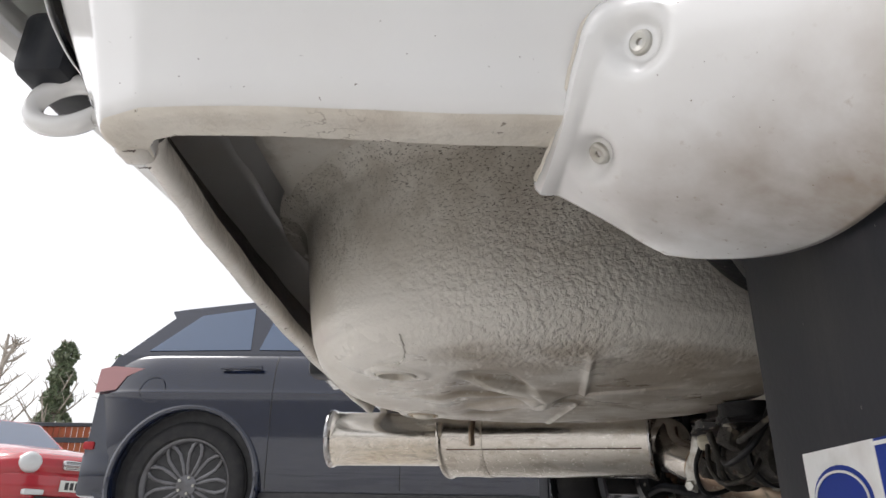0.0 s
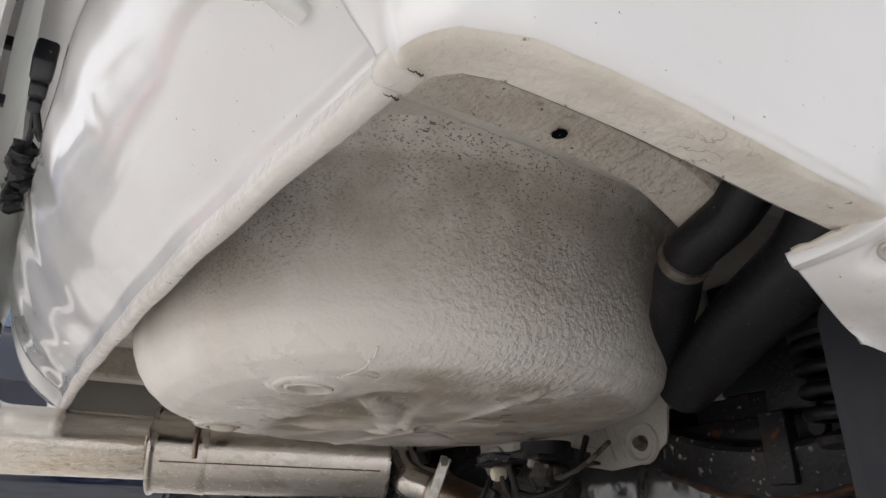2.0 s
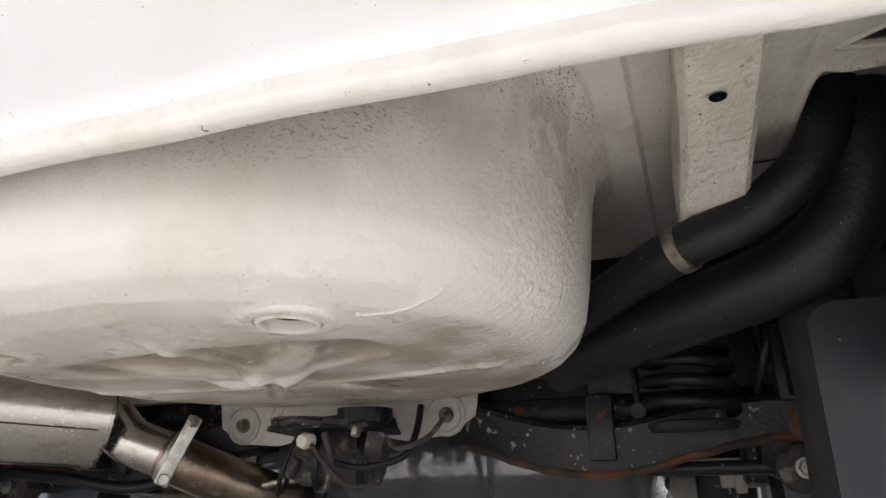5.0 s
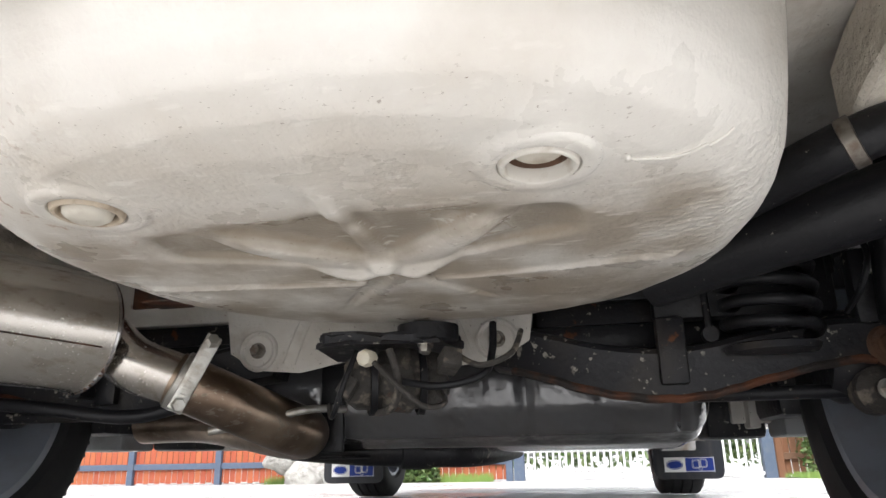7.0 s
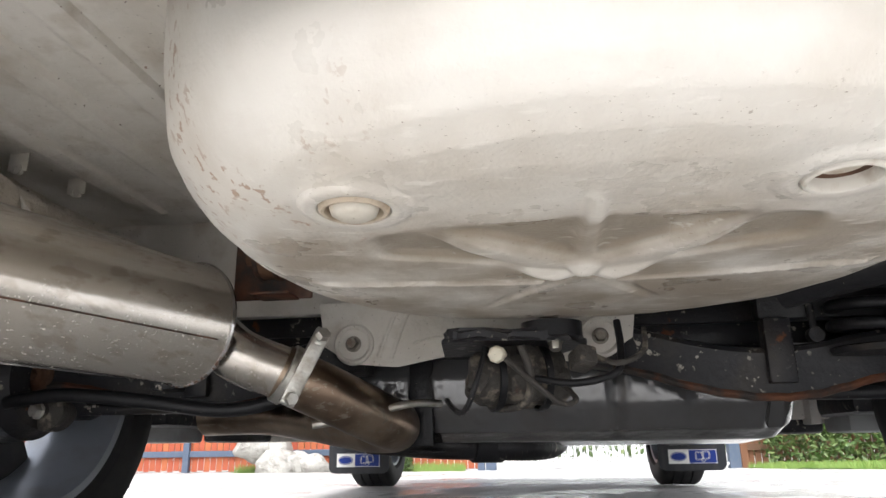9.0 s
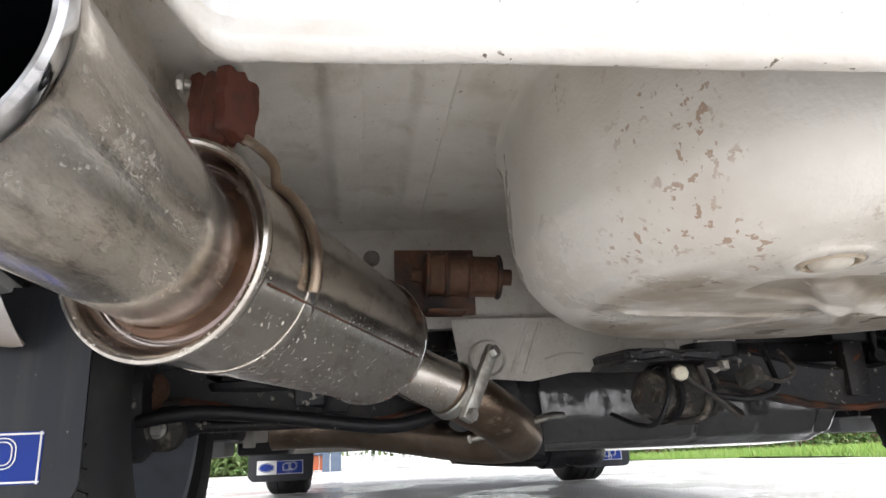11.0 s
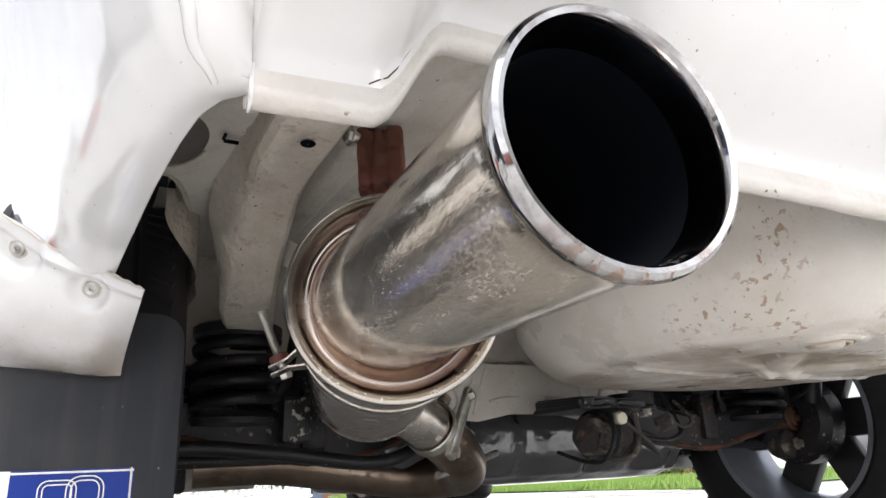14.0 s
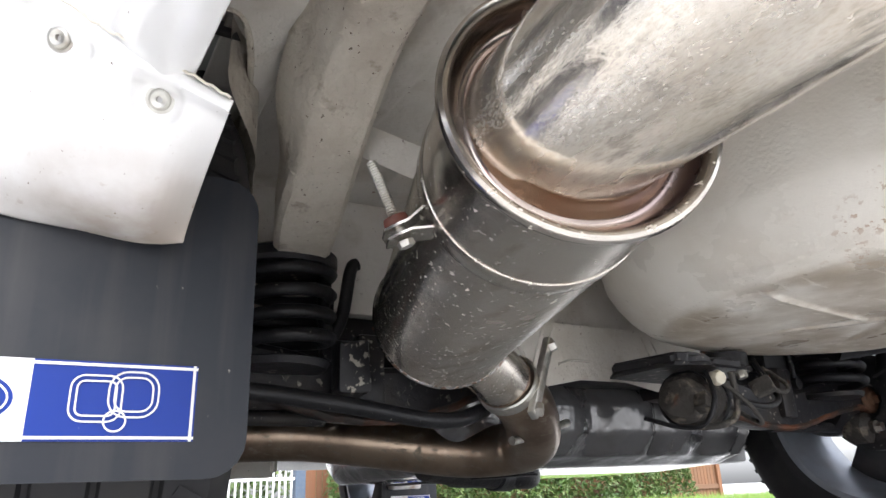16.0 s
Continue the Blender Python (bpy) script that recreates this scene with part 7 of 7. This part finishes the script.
def tree(x, y, high, spread, leafy, seed):
    """A tapered trunk with limbs, and ivy clumps where it is leafy."""
    r = random.Random(seed)
    t = thing("tree", x, y, 0, "bare winter tree with ivy on its trunk" if leafy else "bare grey winter tree", "tree", "trees beyond the fence")
    bm = bmesh.new()
    trunk = curve([(x + 0.25 * r.uniform(-1, 1) * k / 4, y + 0.25 * r.uniform(-1, 1) * k / 4, high * k / 4) for k in range(5)], 5)
    tube(bm, trunk, [0.20 * (1 - 0.85 * k / (len(trunk) - 1)) + 0.015 for k in range(len(trunk))], 10)
    for k in range(26):
        p = trunk[r.randrange(5, len(trunk) - 1)]
        a, l = r.uniform(0, 6.28), r.uniform(0.5, 1.0) * spread * (1.15 - p.z / high)
        q = p + Vector((math.cos(a) * l, math.sin(a) * l, l * r.uniform(0.5, 1.2)))
        mid = p.lerp(q, 0.5) + Vector((0, 0, -0.1 * l))
        tube(bm, curve([p, mid, q], 3), [0.05, 0.045, 0.04, 0.032, 0.025, 0.018, 0.012][:7], 6)
        for b in range(4):
            w0 = mid.lerp(q, 0.25 * b)
            w1 = w0 + Vector((r.uniform(-1, 1), r.uniform(-1, 1), r.uniform(0.2, 1.2))) * l * 0.4
            tube(bm, [w0, w0.lerp(w1, 0.5) + Vector((0.03, 0, 0)), w1], [0.016, 0.012, 0.006], 5)
    part("trunk", bm, bark, t, "grey-brown bark")
    if leafy:
        n = 5000
        zz = high * (0.12 + 0.86 * rng.random(n))
        rr = (0.35 + 0.45 * rng.random(n) ** 0.5) * spread * 0.42 * (1 - 0.6 * zz / high) * (0.7 + 0.5 * np.sin(zz * 4.1) ** 2)
        aa = 2 * math.pi * rng.random(n)
        pts = np.stack([x + rr * np.cos(aa), y + rr * np.sin(aa), zz], 1)
        leaves("crown", pts, 0.10, ivy, t, "dark green ivy")


tree(-15.0, 22.5, 6.3, 2.2, True, 3)
tree(-16.9, 22.0, 6.2, 2.6, False, 5)
tree(-18.2, 23.5, 6.8, 2.6, False, 8)
tree(-13.0, 23.0, 5.9, 2.0, True, 11)
tree(-20.5, 24.0, 6.0, 2.6, False, 21)
